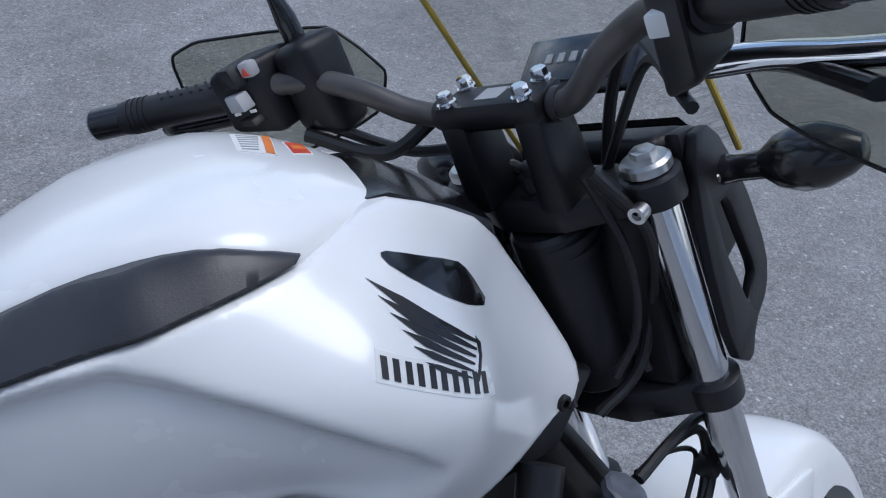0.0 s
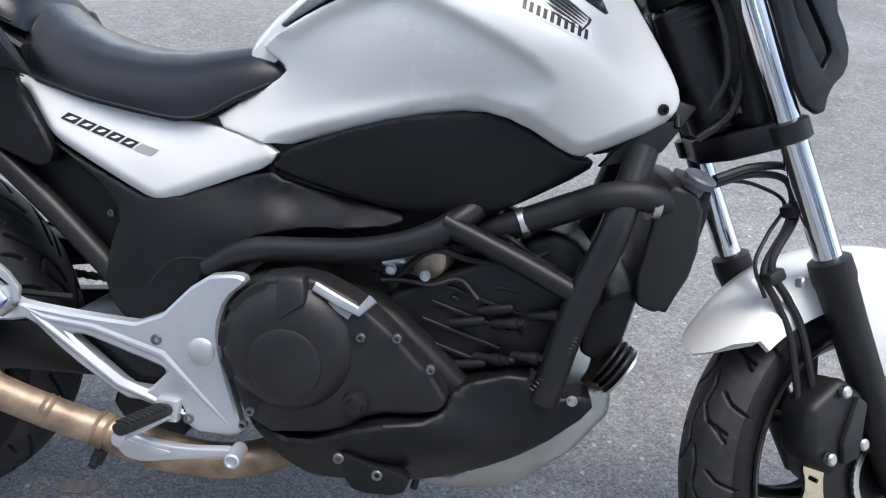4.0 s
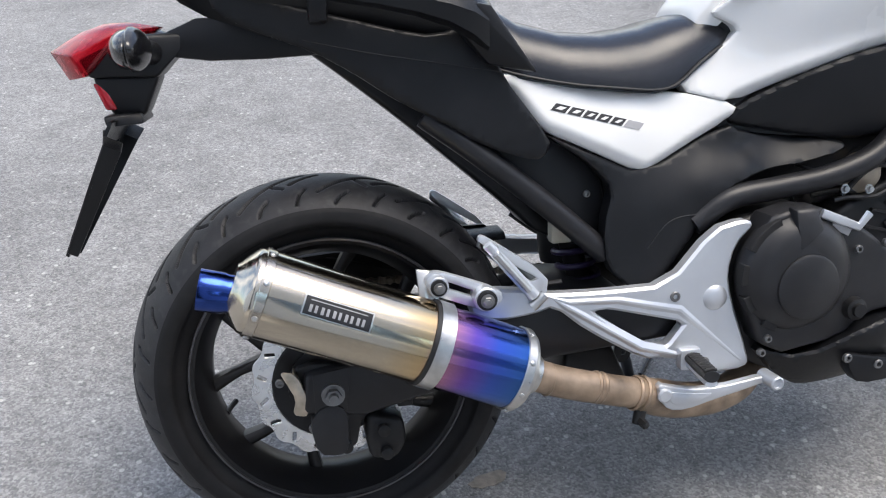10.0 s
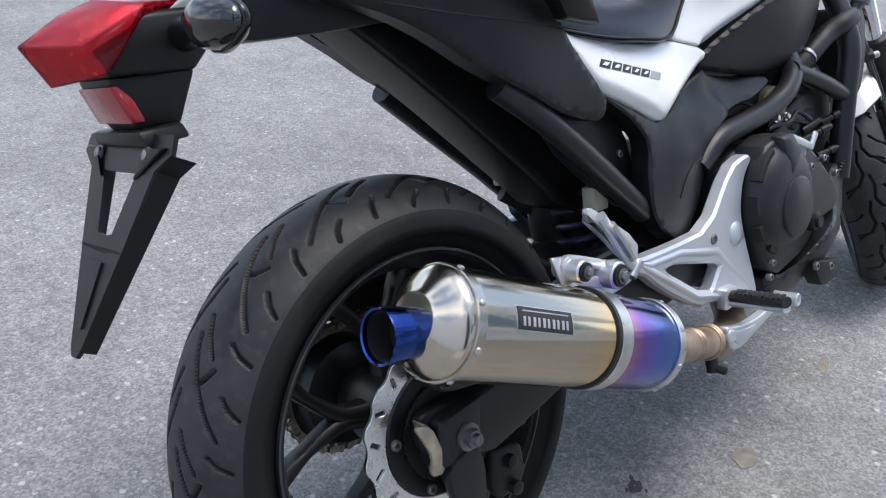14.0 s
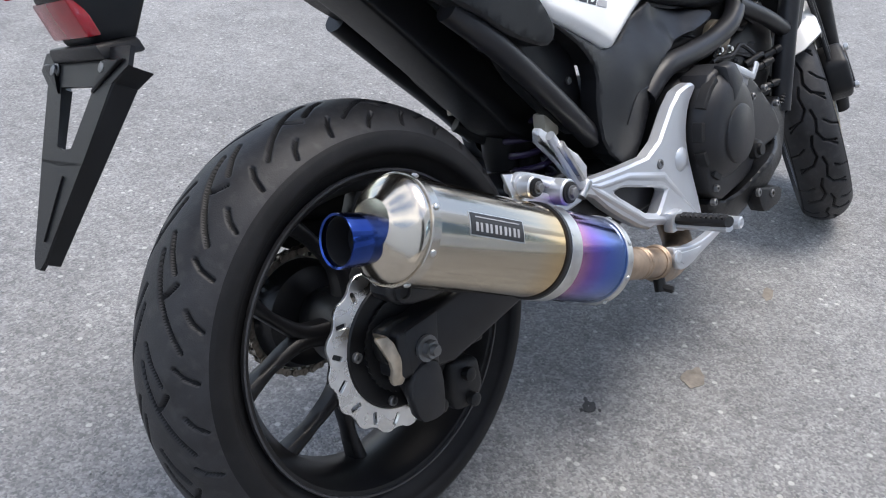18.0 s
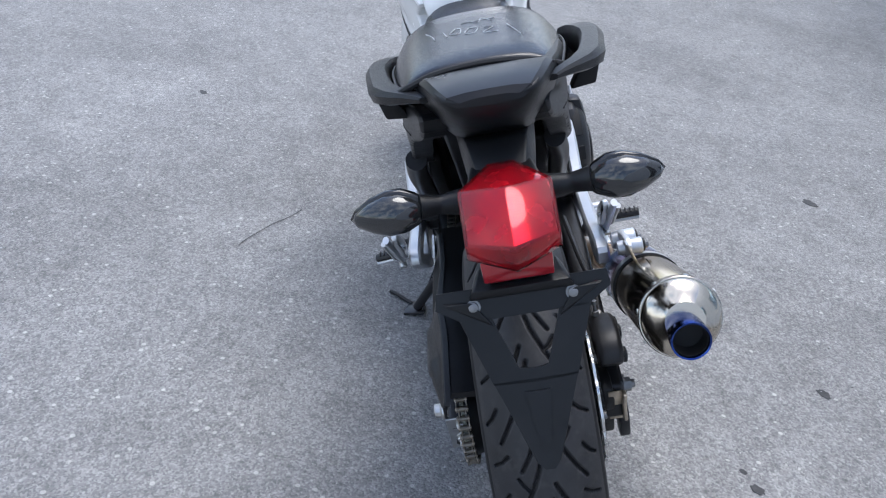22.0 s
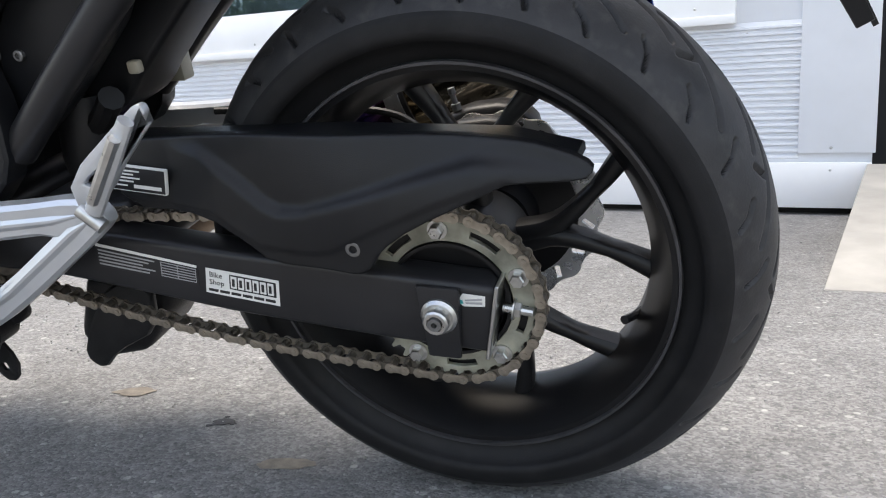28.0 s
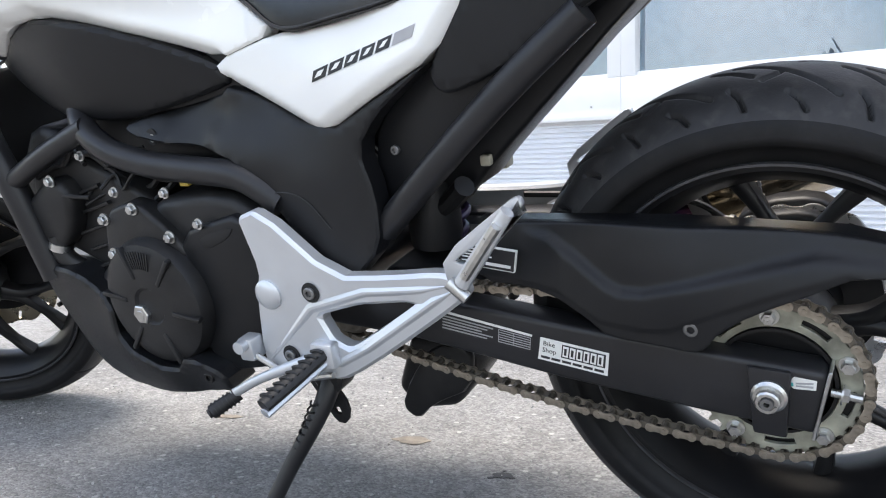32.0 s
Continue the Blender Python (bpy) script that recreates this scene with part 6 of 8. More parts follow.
tf_f = plane_fit([(-0.12, 0.90, 0.085), (-0.05, 0.86, 0.10), (0.06, 0.91, 0.118), (0.25, 0.89, 0.125), (0.30, 0.79, 0.132), (0.352, 0.68, 0.141), (0.20, 0.72, 0.138), (0.28, 0.67, 0.139), (0.1, 0.78, 0.126), (0.1, 0.85, 0.13), (0.33, 0.67, 0.140)])
for s in SIDES:
    tfp = part("tail_fairing", shell(TF, tf_f, s, 0.03, 0.013, 0.010, 0, 1, None, -0.012), PLASTIC, bike, "matt black tail side fairing", 45)

    part("seam", tube([(x, -0.012 + s * (tf_f(x, z) + 0.0004), z) for x, z in ((0.31, 0.782), (0.22, 0.80), (0.10, 0.822), (0.0, 0.845))], 0.0012, 6), DARK, tfp)
    # grab rail: a flat winged handle whose front flows down into the fairing
    stations = ((-0.128, 0.082, 0.945, 0.006, 0.008), (-0.105, 0.098, 0.945, 0.013, 0.014), (-0.07, 0.126, 0.942, 0.019, 0.022), (-0.03, 0.143, 0.937, 0.020, 0.027), (0.03, 0.153, 0.928, 0.018, 0.030), (0.10, 0.163, 0.916, 0.018, 0.031), (0.155, 0.168, 0.906, 0.019, 0.034), (0.20, 0.165, 0.898, 0.021, 0.042), (0.235, 0.157, 0.890, 0.022, 0.055), (0.258, 0.146, 0.880, 0.022, 0.065))

    rings = []
    for x, y, z, w, h in stations:
        rings.append([(x, -0.022 + s * (y + w * c), z + h * d) for c, d in ((-1, -0.25), (-0.75, 0), (0.55, 0), (1, -0.3), (0.8, -0.85), (0.2, -1), (-0.7, -1), (-1, -0.7))])
    gb = part("grab_rail", loft(rings), PLASTIC, bike, "matt black winged passenger grab rail", 30)
    part("foot", hull([(x, -0.022 + s * y, z) for x, y, z in ((0.235, 0.172, 0.888), (0.262, 0.167, 0.883), (0.335, 0.150, 0.785), (0.26, 0.150, 0.80), (0.215, 0.165, 0.85), (0.235, 0.14, 0.888), (0.262, 0.138, 0.882), (0.33, 0.125, 0.785), (0.26, 0.125, 0.80), (0.215, 0.135, 0.85))], 0.005, 2), PLASTIC, gb)
    part("mount", hull([(x, -0.022 + s * y, z) for x in (0.008, 0.034) for y, z in ((0.162, 0.91), (0.14, 0.91), (0.152, 0.870), (0.115, 0.866))], 0.004), PLASTIC, gb)
part("under_tray", plate([(-0.04, 0.865), (0.10, 0.83), (0.20, 0.76), (0.34, 0.63), (0.45, 0.55), (0.47, 0.47), (0.39, 0.502), (0.36, 0.517), (0.3325, 0.548), (0.18, 0.686), (0.1127, 0.744), (0.0418, 0.802)], -0.035, 0.055, 0.012, [], 1, 3), PLASTIC, bike, "matt black plastic under-tray above the tyre", 40)
for s in SIDES:
    part("inner_panel", plate([(0.27, 0.70), (0.352, 0.70), (0.45, 0.63), (0.475, 0.52), (0.45, 0.49), (0.385, 0.535), (0.28, 0.63)], min(s * 0.085, s * 0.11), max(s * 0.085, s * 0.11), 0.006), PLASTIC, bike)
    socket((0.43, s * 0.11, 0.587), 0.006, 0.005, (0, s, 0), bike, GREYNUT)
CREAM = surf("cream_plastic", (0.42, 0.39, 0.31), 0.5, 0, 0, 0.12, 30)
part("tray_clip", box(0.375, 0.41, -0.10, -0.075, 0.505, 0.545, 0.004), CREAM, bike, "cream plastic clip under the tray")
part("tray_clip", box(0.328, 0.342, 0.054, 0.066, 0.550, 0.564, 0.003), CREAM, bike, "cream plastic clip under the tray")
part("battery_strip", tube([(0.36, 0.08, 0.53), (0.40, 0.06, 0.50), (0.46, 0.05, 0.47)], 0.014, 10), SOFTK, bike)

# shock absorber
shock = part("shock", lathe([(0, 0.02), (0.16, 0.02)], (0.47, 0, 0.36), (-0.25, 0, 1), 20), CAST, bike, "rear shock with a dark spring")
coil = [(0.47 - 0.04 * (k / 60) * 1.0 + 0.034 * math.cos(k * 0.62), 0.034 * math.sin(k * 0.62), 0.37 + 0.16 * k / 60) for k in range(61)]
part("spring", tube(coil, 0.006, 8, 2), surf("dark_violet_spring", (0.03, 0.02, 0.06), 0.35, 0, 0, 0.2, 20), shock)
part("rubber_boot", lathe([(0, 0.034), (0.02, 0.036), (0.06, 0.034), (0.09, 0.03)], (0.435, 0.045, 0.44), (-0.1, 0, 1), 22), SOFTK, shock)
link = part("linkage", hull([(0.40, -0.05, 0.24), (0.44, -0.05, 0.19), (0.51, -0.05, 0.175), (0.54, -0.05, 0.21), (0.50, -0.05, 0.30), (0.42, -0.05, 0.30), (0.40, 0.06, 0.24), (0.44, 0.06, 0.19), (0.51, 0.06, 0.175), (0.54, 0.06, 0.21), (0.50, 0.06, 0.30), (0.42, 0.06, 0.30)], 0.014, 3), CAST, bike, "greasy black suspension linkage")
part("arm", plate([(0.39, 0.30), (0.40, 0.235), (0.47, 0.20), (0.50, 0.17), (0.525, 0.19), (0.50, 0.24), (0.45, 0.30)], 0.062, 0.078, 0.006), CAST, link)
part("tab", plate([(0.60, 0.26), (0.575, 0.215), (0.585, 0.185), (0.605, 0.185), (0.62, 0.215), (0.645, 0.26)], 0.125, 0.131, 0.001, [[(0.592, 0.20), (0.602, 0.20), (0.606, 0.21), (0.594, 0.212)]]), CAST, link)

# tail lamp, indicators, plate bracket
lamp = part("tail_lamp_housing", hull([(x, YT + s * y, z) for s in SIDES for x, y, z in ((-0.318, 0.050, 0.833), (-0.304, 0.051, 0.806), (-0.257, 0.051, 0.862), (-0.205, 0.032, 0.866), (-0.150, 0.034, 0.864), (-0.182, 0.044, 0.829), (-0.212, 0.046, 0.802))], 0.008, 3), PLASTIC, bike, "matt black tail lamp housing with a red lens")
part("lower_housing", hull([(x, YT + s * y, z) for s in SIDES for x, y, z in ((-0.303, 0.046, 0.808), (-0.208, 0.043, 0.806), (-0.236, 0.038, 0.747), (-0.281, 0.038, 0.750))], 0.008, 3), PLASTIC, lamp)
part("arm", hull([(x, YT + s * y, z) for s in SIDES for x, y, z in ((-0.205, 0.030, 0.862), (-0.150, 0.040, 0.884), (-0.05, 0.055, 0.880), (0.04, 0.06, 0.850), (0.035, 0.06, 0.824), (-0.056, 0.052, 0.821), (-0.135, 0.044, 0.822), (-0.19, 0.040, 0.830))], 0.008, 2), PLASTIC, lamp)
LENS = [(-0.364, 0.0, 0.845), (-0.342, 0.0, 0.803), (-0.327, 0.054, 0.837), (-0.309, 0.055, 0.808), (-0.255, 0.056, 0.870), (-0.200, 0.016, 0.874), (-0.320, 0.0, 0.870), (-0.284, 0.0, 0.882), (-0.25, 0.0, 0.883), (-0.215, 0.0, 0.877)]
part("lens", hull([(x, YT + s * y, z) for s in SIDES for x, y, z in LENS if y or s > 0], 0.0016, 2), REDLENS, lamp, "faceted red tail lamp lens")
lc = Vector((-0.285, YT, 0.842))
part("inner_reflector", hull([lc + (Vector((x, YT + s * y, z)) - lc) * 0.90 for s in SIDES for x, y, z in LENS if y or s > 0], 0.001, 1), LINER, lamp)
for k in range(4):
    z = 0.812 + 0.0075 * k
    part("reflector_rib", hull([(-0.338 + 0.42 * (z - 0.812) + dx, YT + y, z + dz) for y in (-0.022, 0.022) for dx, dz in ((0.006, 0), (0.016, 0), (0.010, 0.004), (0.020, 0.004))], 0.0005, 1), LINER, lamp)
part("bulb", lathe([(0, 0.006), (0.005, 0.008), (0.008, 0.007), (0.010, 0.002), (0.010, 0)], (-0.322, YT - 0.006, 0.842), (-0.8, 0, 0.6), 18), ORANGE, lamp)
part("mount", hull([(x, YT + s * y, z) for s in SIDES for x, y, z in ((-0.292, 0.060, 0.752), (-0.240, 0.050, 0.754), (-0.288, 0.066, 0.736), (-0.236, 0.056, 0.738))], 0.004), PLASTIC, lamp)
part("reflector", hull([(x + o, YT + y, z) for x, z in ((-0.303, 0.798), (-0.289, 0.759)) for y in (-0.043, 0.043) for o in (0.0, 0.016)], 0.003), surf("red_reflector", (0.32, 0.012, 0.02), 0.15, 0, 0.5, 0.15, 40), lamp, "flat red reflector")
for s in SIDES:
    c = Vector((-0.228, YT, 0.842))
    stalk = part("indicator", tube([c + Vector((0.01, s * 0.045, -0.004)), c + Vector((0.004, s * 0.08, 0)), c + Vector((-0.002, s * 0.105, 0.004))], [0.018, 0.012, 0.016], 16), PLASTIC, bike, "black rear indicator with a smoked lens")
    body = lathe([(0, 0.012), (0.010, 0.021), (0.026, 0.029), (0.044, 0.030), (0.066, 0.023), (0.086, 0.011), (0.094, 0)], (0, 0, 0), (0, s, 0), 40)
    for v in body.verts:
        v.co.x *= 0.85 if v.co.x > 0 else 0.35
    part("shell", move(body, Matrix.Translation(c + Vector((0.0, s * 0.098, 0.002)))), GLOSSK, stalk)
    lens = lathe([(0, 0.008), (0.012, 0.019), (0.026, 0.0255), (0.044, 0.0265), (0.064, 0.020), (0.082, 0.010), (0.089, 0)], (0, 0, 0), (0, s, 0), 40)
    for v in lens.verts:
        v.co.x *= 0.2 if v.co.x > 0 else 0.95
    part("lens", move(lens, Matrix.Translation(c + Vector((-0.004, s * 0.101, 0.002)))), BLACKLENS, stalk, "smoked lens")


def bracket_pt(u, v, off=0.0):
    """u across, v down the bracket's slope."""
    return Vector((-0.272 - 0.46 * v, YT + u, 0.745 - 0.885 * v)) + Vector((-0.885, 0, 0.46)) * off


def bracket_piece(pts, t=0.005):
    bm = bmesh.new()
    a = [bm.verts.new(bracket_pt(u, v, 0)) for u, v in pts]
    b = [bm.verts.new(bracket_pt(u, v, t)) for u, v in pts]
    n = len(pts)
    bm.faces.new(a), bm.faces.new(b[::-1])
    for i in range(n):
        bm.faces.new((a[i], a[(i + 1) % n], b[(i + 1) % n], b[i]))
    return bevelled(bm, 0.0012, 1)


pb = part("plate_bracket", bracket_piece([(-0.104, 0.0), (0.104, 0.0), (0.108, 0.020), (0.082, 0.036), (0.074, 0.040), (-0.074, 0.040), (-0.082, 0.036), (-0.108, 0.020)]), PLASTIC, bike, "black plastic number plate bracket without a plate")
part("lower_blade", bracket_piece([(-0.052, 0.12), (0.052, 0.12), (0.014, 0.225), (0.006, 0.235), (-0.006, 0.235), (-0.014, 0.225)]), PLASTIC, pb)
for s in SIDES:
    part("leg", bracket_piece([(s * 0.042, 0.038), (s * 0.080, 0.038), (s * 0.052, 0.122), (0.0, 0.125), (0.0, 0.108), (s * 0.018, 0.105)]), PLASTIC, pb)
    part("flange", merged(*[hull([bracket_pt(s * u0, v0, 0.004), bracket_pt(s * (u0 - 0.004), v0, 0.004), bracket_pt(s * u1, v1, 0.004), bracket_pt(s * (u1 - 0.004), v1, 0.004), bracket_pt(s * u0, v0, 0.05 * v0 - 0.024), bracket_pt(s * (u0 - 0.004), v0, 0.05 * v0 - 0.024), bracket_pt(s * u1, v1, 0.05 * v1 - 0.024), bracket_pt(s * (u1 - 0.004), v1, 0.05 * v1 - 0.024)], 0.001, 1) for (u0, v0), (u1, v1) in (((0.108, 0.020), (0.082, 0.037)), ((0.082, 0.036), (0.014, 0.228)))]), PLASTIC, pb)
    part("wedge", hull([bracket_pt(s * 0.06, 0.02, 0.005), bracket_pt(s * 0.10, 0.012, 0.005), bracket_pt(s * 0.04, 0.05, 0.005), bracket_pt(s * 0.062, 0.016, 0.012), bracket_pt(s * 0.095, 0.016, 0.010), bracket_pt(s * 0.042, 0.046, 0.008)], 0.001), PLASTIC, pb)
    at = bracket_pt(s * 0.061, 0.022, 0.006)
    part("screw", merged(lathe([(0, 0.009), (0.002, 0.009)], at, (-0.885, 0, 0.46), 18), lathe([(0.002, 0.0065), (0.005, 0.006), (0.006, 0.003)], at, (-0.885, 0, 0.46), 12)), GREYNUT, pb, "dull grey screw")
part("inner_ridge", bracket_piece([(-0.016, 0.135), (0.016, 0.135), (0.006, 0.205), (-0.006, 0.205)], 0.0075), PLASTIC, pb)

# ---- footrest brackets ----
HANG_R = [(0.216, 0.462), (0.245, 0.470), (0.314, 0.460), (0.333, 0.452), (0.43, 0.447), (0.535, 0.447), (0.61, 0.531), (0.661, 0.542), (0.682, 0.534), (0.649, 0.503), (0.637, 0.458), (0.644, 0.415), (0.679, 0.312), (0.680, 0.290), (0.599, 0.287), (0.586, 0.335), (0.564, 0.330), (0.527, 0.326), (0.495, 0.326), (0.400, 0.385), (0.347, 0.431), (0.315, 0.422), (0.258, 0.417), (0.212, 0.430)]
HOLE_R = [(0.408, 0.416), (0.436, 0.417), (0.566, 0.381), (0.536, 0.345), (0.503, 0.346)]
hr = part("footrest_bracket", plate(HANG_R, -0.196, -0.170, 0.005, [HOLE_R], 1, 1), SILVER, bike, "silver cast footrest bracket", 24)
HANG_L = [(0.642, 0.524), (0.604, 0.537), (0.505, 0.448), (0.420, 0.453), (0.349, 0.461), (0.325, 0.455), (0.312, 0.437), (0.33, 0.42), (0.43, 0.352), (0.510, 0.303), (0.536, 0.297), (0.60, 0.303), (0.643, 0.300), (0.655, 0.325), (0.640, 0.414), (0.626, 0.450), (0.639, 0.511)]
HOLE_L = [(0.540, 0.392), (0.473, 0.411), (0.404, 0.419), (0.385, 0.417), (0.500, 0.347), (0.524, 0.358)]
hl = part("footrest_bracket", plate(HANG_L, 0.168, 0.193, 0.005, [HOLE_L], 1, 1), SILVER, bike, "silver cast footrest bracket", 24)
def ridge(line, y, s, high, parent):
    """A roof-shaped cast rib along a line of x, z, half width, standing out from y."""
    rows = []
    for k, (x, z, w) in enumerate(line):
        a, b = line[max(k - 1, 0)], line[min(k + 1, len(line) - 1)]
        d = Vector((b[0] - a[0], 0, b[1] - a[1])).normalized()
        n = Vector((-d.z, 0, d.x)) * w
        p = Vector((x, s * y, z))
        top = Vector((0, s * (0.0005 if k in (0, len(line) - 1) else high), 0))
        rows.append([p + n - Vector((0, s * 0.003, 0)), p + n * 0.15 + top, p - n * 0.15 + top, p - n - Vector((0, s * 0.003, 0))])
    return part("rib", loft(rows), SILVER, parent, "", 15)


ridge([(0.345, 0.444, 0.004), (0.365, 0.430, 0.010), (0.49, 0.347, 0.011), (0.535, 0.334, 0.010), (0.60, 0.312, 0.004)], 0.196, -1, 0.0032, hr)
ridge([(0.34, 0.447, 0.004), (0.37, 0.436, 0.009), (0.45, 0.431, 0.011), (0.555, 0.404, 0.014), (0.665, 0.305, 0.006)], 0.196, -1, 0.0028, hr)
ridge([(0.335, 0.438, 0.004), (0.36, 0.425, 0.010), (0.47, 0.352, 0.010), (0.52, 0.325, 0.010), (0.60, 0.318, 0.004)], 0.193, 1, 0.0032, hl)
ridge([(0.34, 0.445, 0.004), (0.38, 0.438, 0.009), (0.46, 0.430, 0.011), (0.55, 0.402, 0.013), (0.64, 0.318, 0.006)], 0.193, 1, 0.0028, hl)
for h, s, xs in ((hr, -1, ((0.546, 0.427), (0.60, 0.31))), (hl, 1, ((0.543, 0.425), (0.60, 0.33)))):
    part("cap", lathe([(0, 0.021), (0.003, 0.021), (0.007, 0.017), (0.009, 0.008), (0.0095, 0)], (0.615, s * 0.193, 0.418), (0, s, 0), 28), SILVER, h, "round silver plug")
    for x, z in xs:
        # near-black disc painted as the shaded recess round the bolt
        part("bolt_recess_shade", lathe([(0, 0.014), (0.0015, 0.0135)], (x, s * 0.1935, z), (0, s, 0), 20), DARK, h)
        socket((x, s * 0.194, z), 0.0085, 0.005, (0, s, 0), h, GREYNUT)
    # folded passenger footrest
    a, b = Vector((0.312, s * 0.205, 0.455)), Vector((0.238, s * 0.215, 0.545))
    up = (b - a).normalized()
    pegp = part("passenger_footrest", merged(tube([a, a.lerp(b, 0.5), b], [0.0095, 0.0095, 0.008], 10, 4, True, 0.8), plate([(a.x + 0.02, a.z - 0.005), (a.x - 0.01, a.z + 0.005), (b.x - 0.012, b.z), (b.x - 0.008, b.z + 0.012), (b.x + 0.004, b.z + 0.008), (a.x + 0.024, a.z + 0.03)], min(s * 0.202, s * 0.192), max(s * 0.202, s * 0.192), 0.002, [[(a.x - 0.004, a.z + 0.022), (b.x - 0.002, b.z - 0.012), (b.x + 0.004, b.z - 0.014), (a.x + 0.008, a.z + 0.026)]])), SILVER, h, "folded cast passenger footrest")
    part("rubber_insert", tube([a.lerp(b, 0.15) + Vector((0, s * 0.009, 0)), a.lerp(b, 0.85) + Vector((0, s * 0.009, 0))], 0.006, 8, 3, False), STEEL, pegp)
    part("pivot", lathe([(-0.014, 0.008), (0.014, 0.008)], a + Vector((0.006, 0, -0.008)), (0.75, 0, 0.66), 12), STEEL, pegp)
    # rider footrest with ribbed rubber
    p0, p1 = (Vector((0.570, -0.210, 0.326)), Vector((0.550, -0.312, 0.337))) if s < 0 else (Vector((0.535, 0.20, 0.345)), Vector((0.565, 0.30, 0.318)))
    peg = part("rider_footrest", tube([p0, p0.lerp(p1, 0.5), p1], [0.009, 0.010, 0.009], 12, 4, True, 1.3), SOFTK, h, "rubber covered rider footrest")
    part("peg_plate", tube([p0 + Vector((0, 0, -0.012)), p1 + Vector((0, 0, -0.011))], 0.006, 10, 2, False, 1.6), SILVER, peg)
    dpeg = (p1 - p0)
    for k in range(9):
        q = p0 + dpeg * (0.12 + 0.1 * k)
        part("tread_rib", tube([q + Vector((-0.010, 0, 0.008)), q + Vector((0.0, 0, 0.0105)), q + Vector((0.010, 0, 0.008))], 0.0022, 6, 3), SOFTK, peg)
    part("peg_mount", box(p0.x - 0.018, p0.x + 0.018, min(s * 0.19, s * 0.21), max(s * 0.19, s * 0.21), p0.z - 0.022, p0.z + 0.014, 0.005), SILVER, peg)

# silencer hanger, brake pedal on the right; gear lever and side stand on the left
hanger = part("silencer_hanger", plate([(0.138, 0.504), (0.152, 0.516), (0.172, 0.512), (0.255, 0.478), (0.258, 0.460), (0.24, 0.448), (0.215, 0.452), (0.145, 0.482)], -0.226, -0.214, 0.003, [[(0.175, 0.497), (0.212, 0.480), (0.214, 0.470), (0.172, 0.488)]]), SILVER, bike, "silver silencer hanger with bushes")
for x, z, r in ((0.158, 0.496, 0.015), (0.228, 0.470, 0.0185)):
    bush = part("bush", lathe([(-0.030, r * 0.8), (-0.010, r), (0.012, r), (0.014, r * 0.9), (0.014, 0)], (x, -0.232, z), (0, -1, 0), 26), SILVER, hanger)
    part("bush_rubber", lathe([(0, r * 0.82), (0.004, r * 0.8), (0.005, r * 0.5), (0.0055, 0)], (x, -0.2455, z), (0, -1, 0), 24), CAST, bush)
    hexbolt((x, -0.251, z), r * 0.42, 0.006, (0, -1, 0), bush, GREYNUT)
pedal = part("brake_pedal", plate([(0.500, 0.300), (0.520, 0.294), (0.560, 0.284), (0.610, 0.282), (0.690, 0.293), (0.695, 0.282), (0.640, 0.270), (0.600, 0.262), (0.550, 0.250), (0.520, 0.253), (0.505, 0.272)], -0.238, -0.222, 0.005, [], 1, 3), SILVER, bike, "silver rear brake pedal")
part("pedal_web", plate([(0.515, 0.286), (0.560, 0.277), (0.600, 0.274), (0.555, 0.258), (0.525, 0.262)], -0.2395, -0.236, 0.001), SILVER, pedal)
part("pedal_pivot", lathe([(-0.03, 0.012), (0.018, 0.012), (0.020, 0.009), (0.020, 0)], (0.512, -0.222, 0.280), (0, -1, 0), 20), SILVER, pedal)
part("toe_peg", lathe([(0, 0.0115), (0.040, 0.0115), (0.042, 0.009), (0.036, 0.008), (0.036, 0)], (0.690, -0.222, 0.287), (0.05, -1, 0), 20), SILVER, pedal)
lever = part("gear_lever", tube([(0.52, 0.195, 0.345), (0.58, 0.205, 0.325), (0.65, 0.215, 0.298), (0.70, 0.22, 0.272)], [0.009, 0.008, 0.007, 0.007], 12), SILVER, bike, "silver gear lever with a rubber toe peg")
part("toe_rubber", lathe([(0, 0.0095), (0.045, 0.0105), (0.047, 0.007), (0.05, 0.007)], (0.695, 0.215, 0.27), (0.55, 0.75, -0.3), 14), SOFTK, lever)
for k in range(6):
    part("rib", lathe([(-0.0012, 0.0118), (0.0012, 0.0118)], Vector((0.695, 0.215, 0.27)) + Vector((0.55, 0.75, -0.3)).normalized() * (0.007 + 0.0065 * k), (0.55, 0.75, -0.3), 14), SOFTK, lever)
part("link_rod", tube([(0.665, 0.205, 0.335), (0.60, 0.20, 0.30), (0.53, 0.20, 0.31)], 0.0045, 8), STEEL, lever)
part("shift_joint", merged(box(0.652, 0.678, 0.185, 0.212, 0.322, 0.355, 0.004), lathe([(0, 0.009), (0.012, 0.009)], (0.665, 0.212, 0.348), (0, 1, 0), 12)), SILVER, lever)
stand = part("side_stand", tube([(0.592, 0.135, 0.262), (0.60, 0.165, 0.225), (0.64, 0.215, 0.15), (0.665, 0.252, 0.095)], [0.017, 0.014, 0.012, 0.012], 12, 6), FRAME, bike, "black steel side stand, folded out")
part("stand_pivot", merged(lathe([(-0.012, 0.026), (0.02, 0.026), (0.024, 0.02)], (0.592, 0.125, 0.268), (0, 1, 0), 20), box(0.56, 0.625, 0.09, 0.125, 0.26, 0.31, 0.01)), CAST, stand)
part("foot", hull([(0.64, 0.235, 0.092), (0.705, 0.235, 0.082), (0.715, 0.275, 0.085), (0.65, 0.29, 0.094), (0.64, 0.235, 0.084), (0.705, 0.235, 0.074), (0.715, 0.275, 0.077), (0.65, 0.29, 0.086)], 0.003), FRAME, stand)
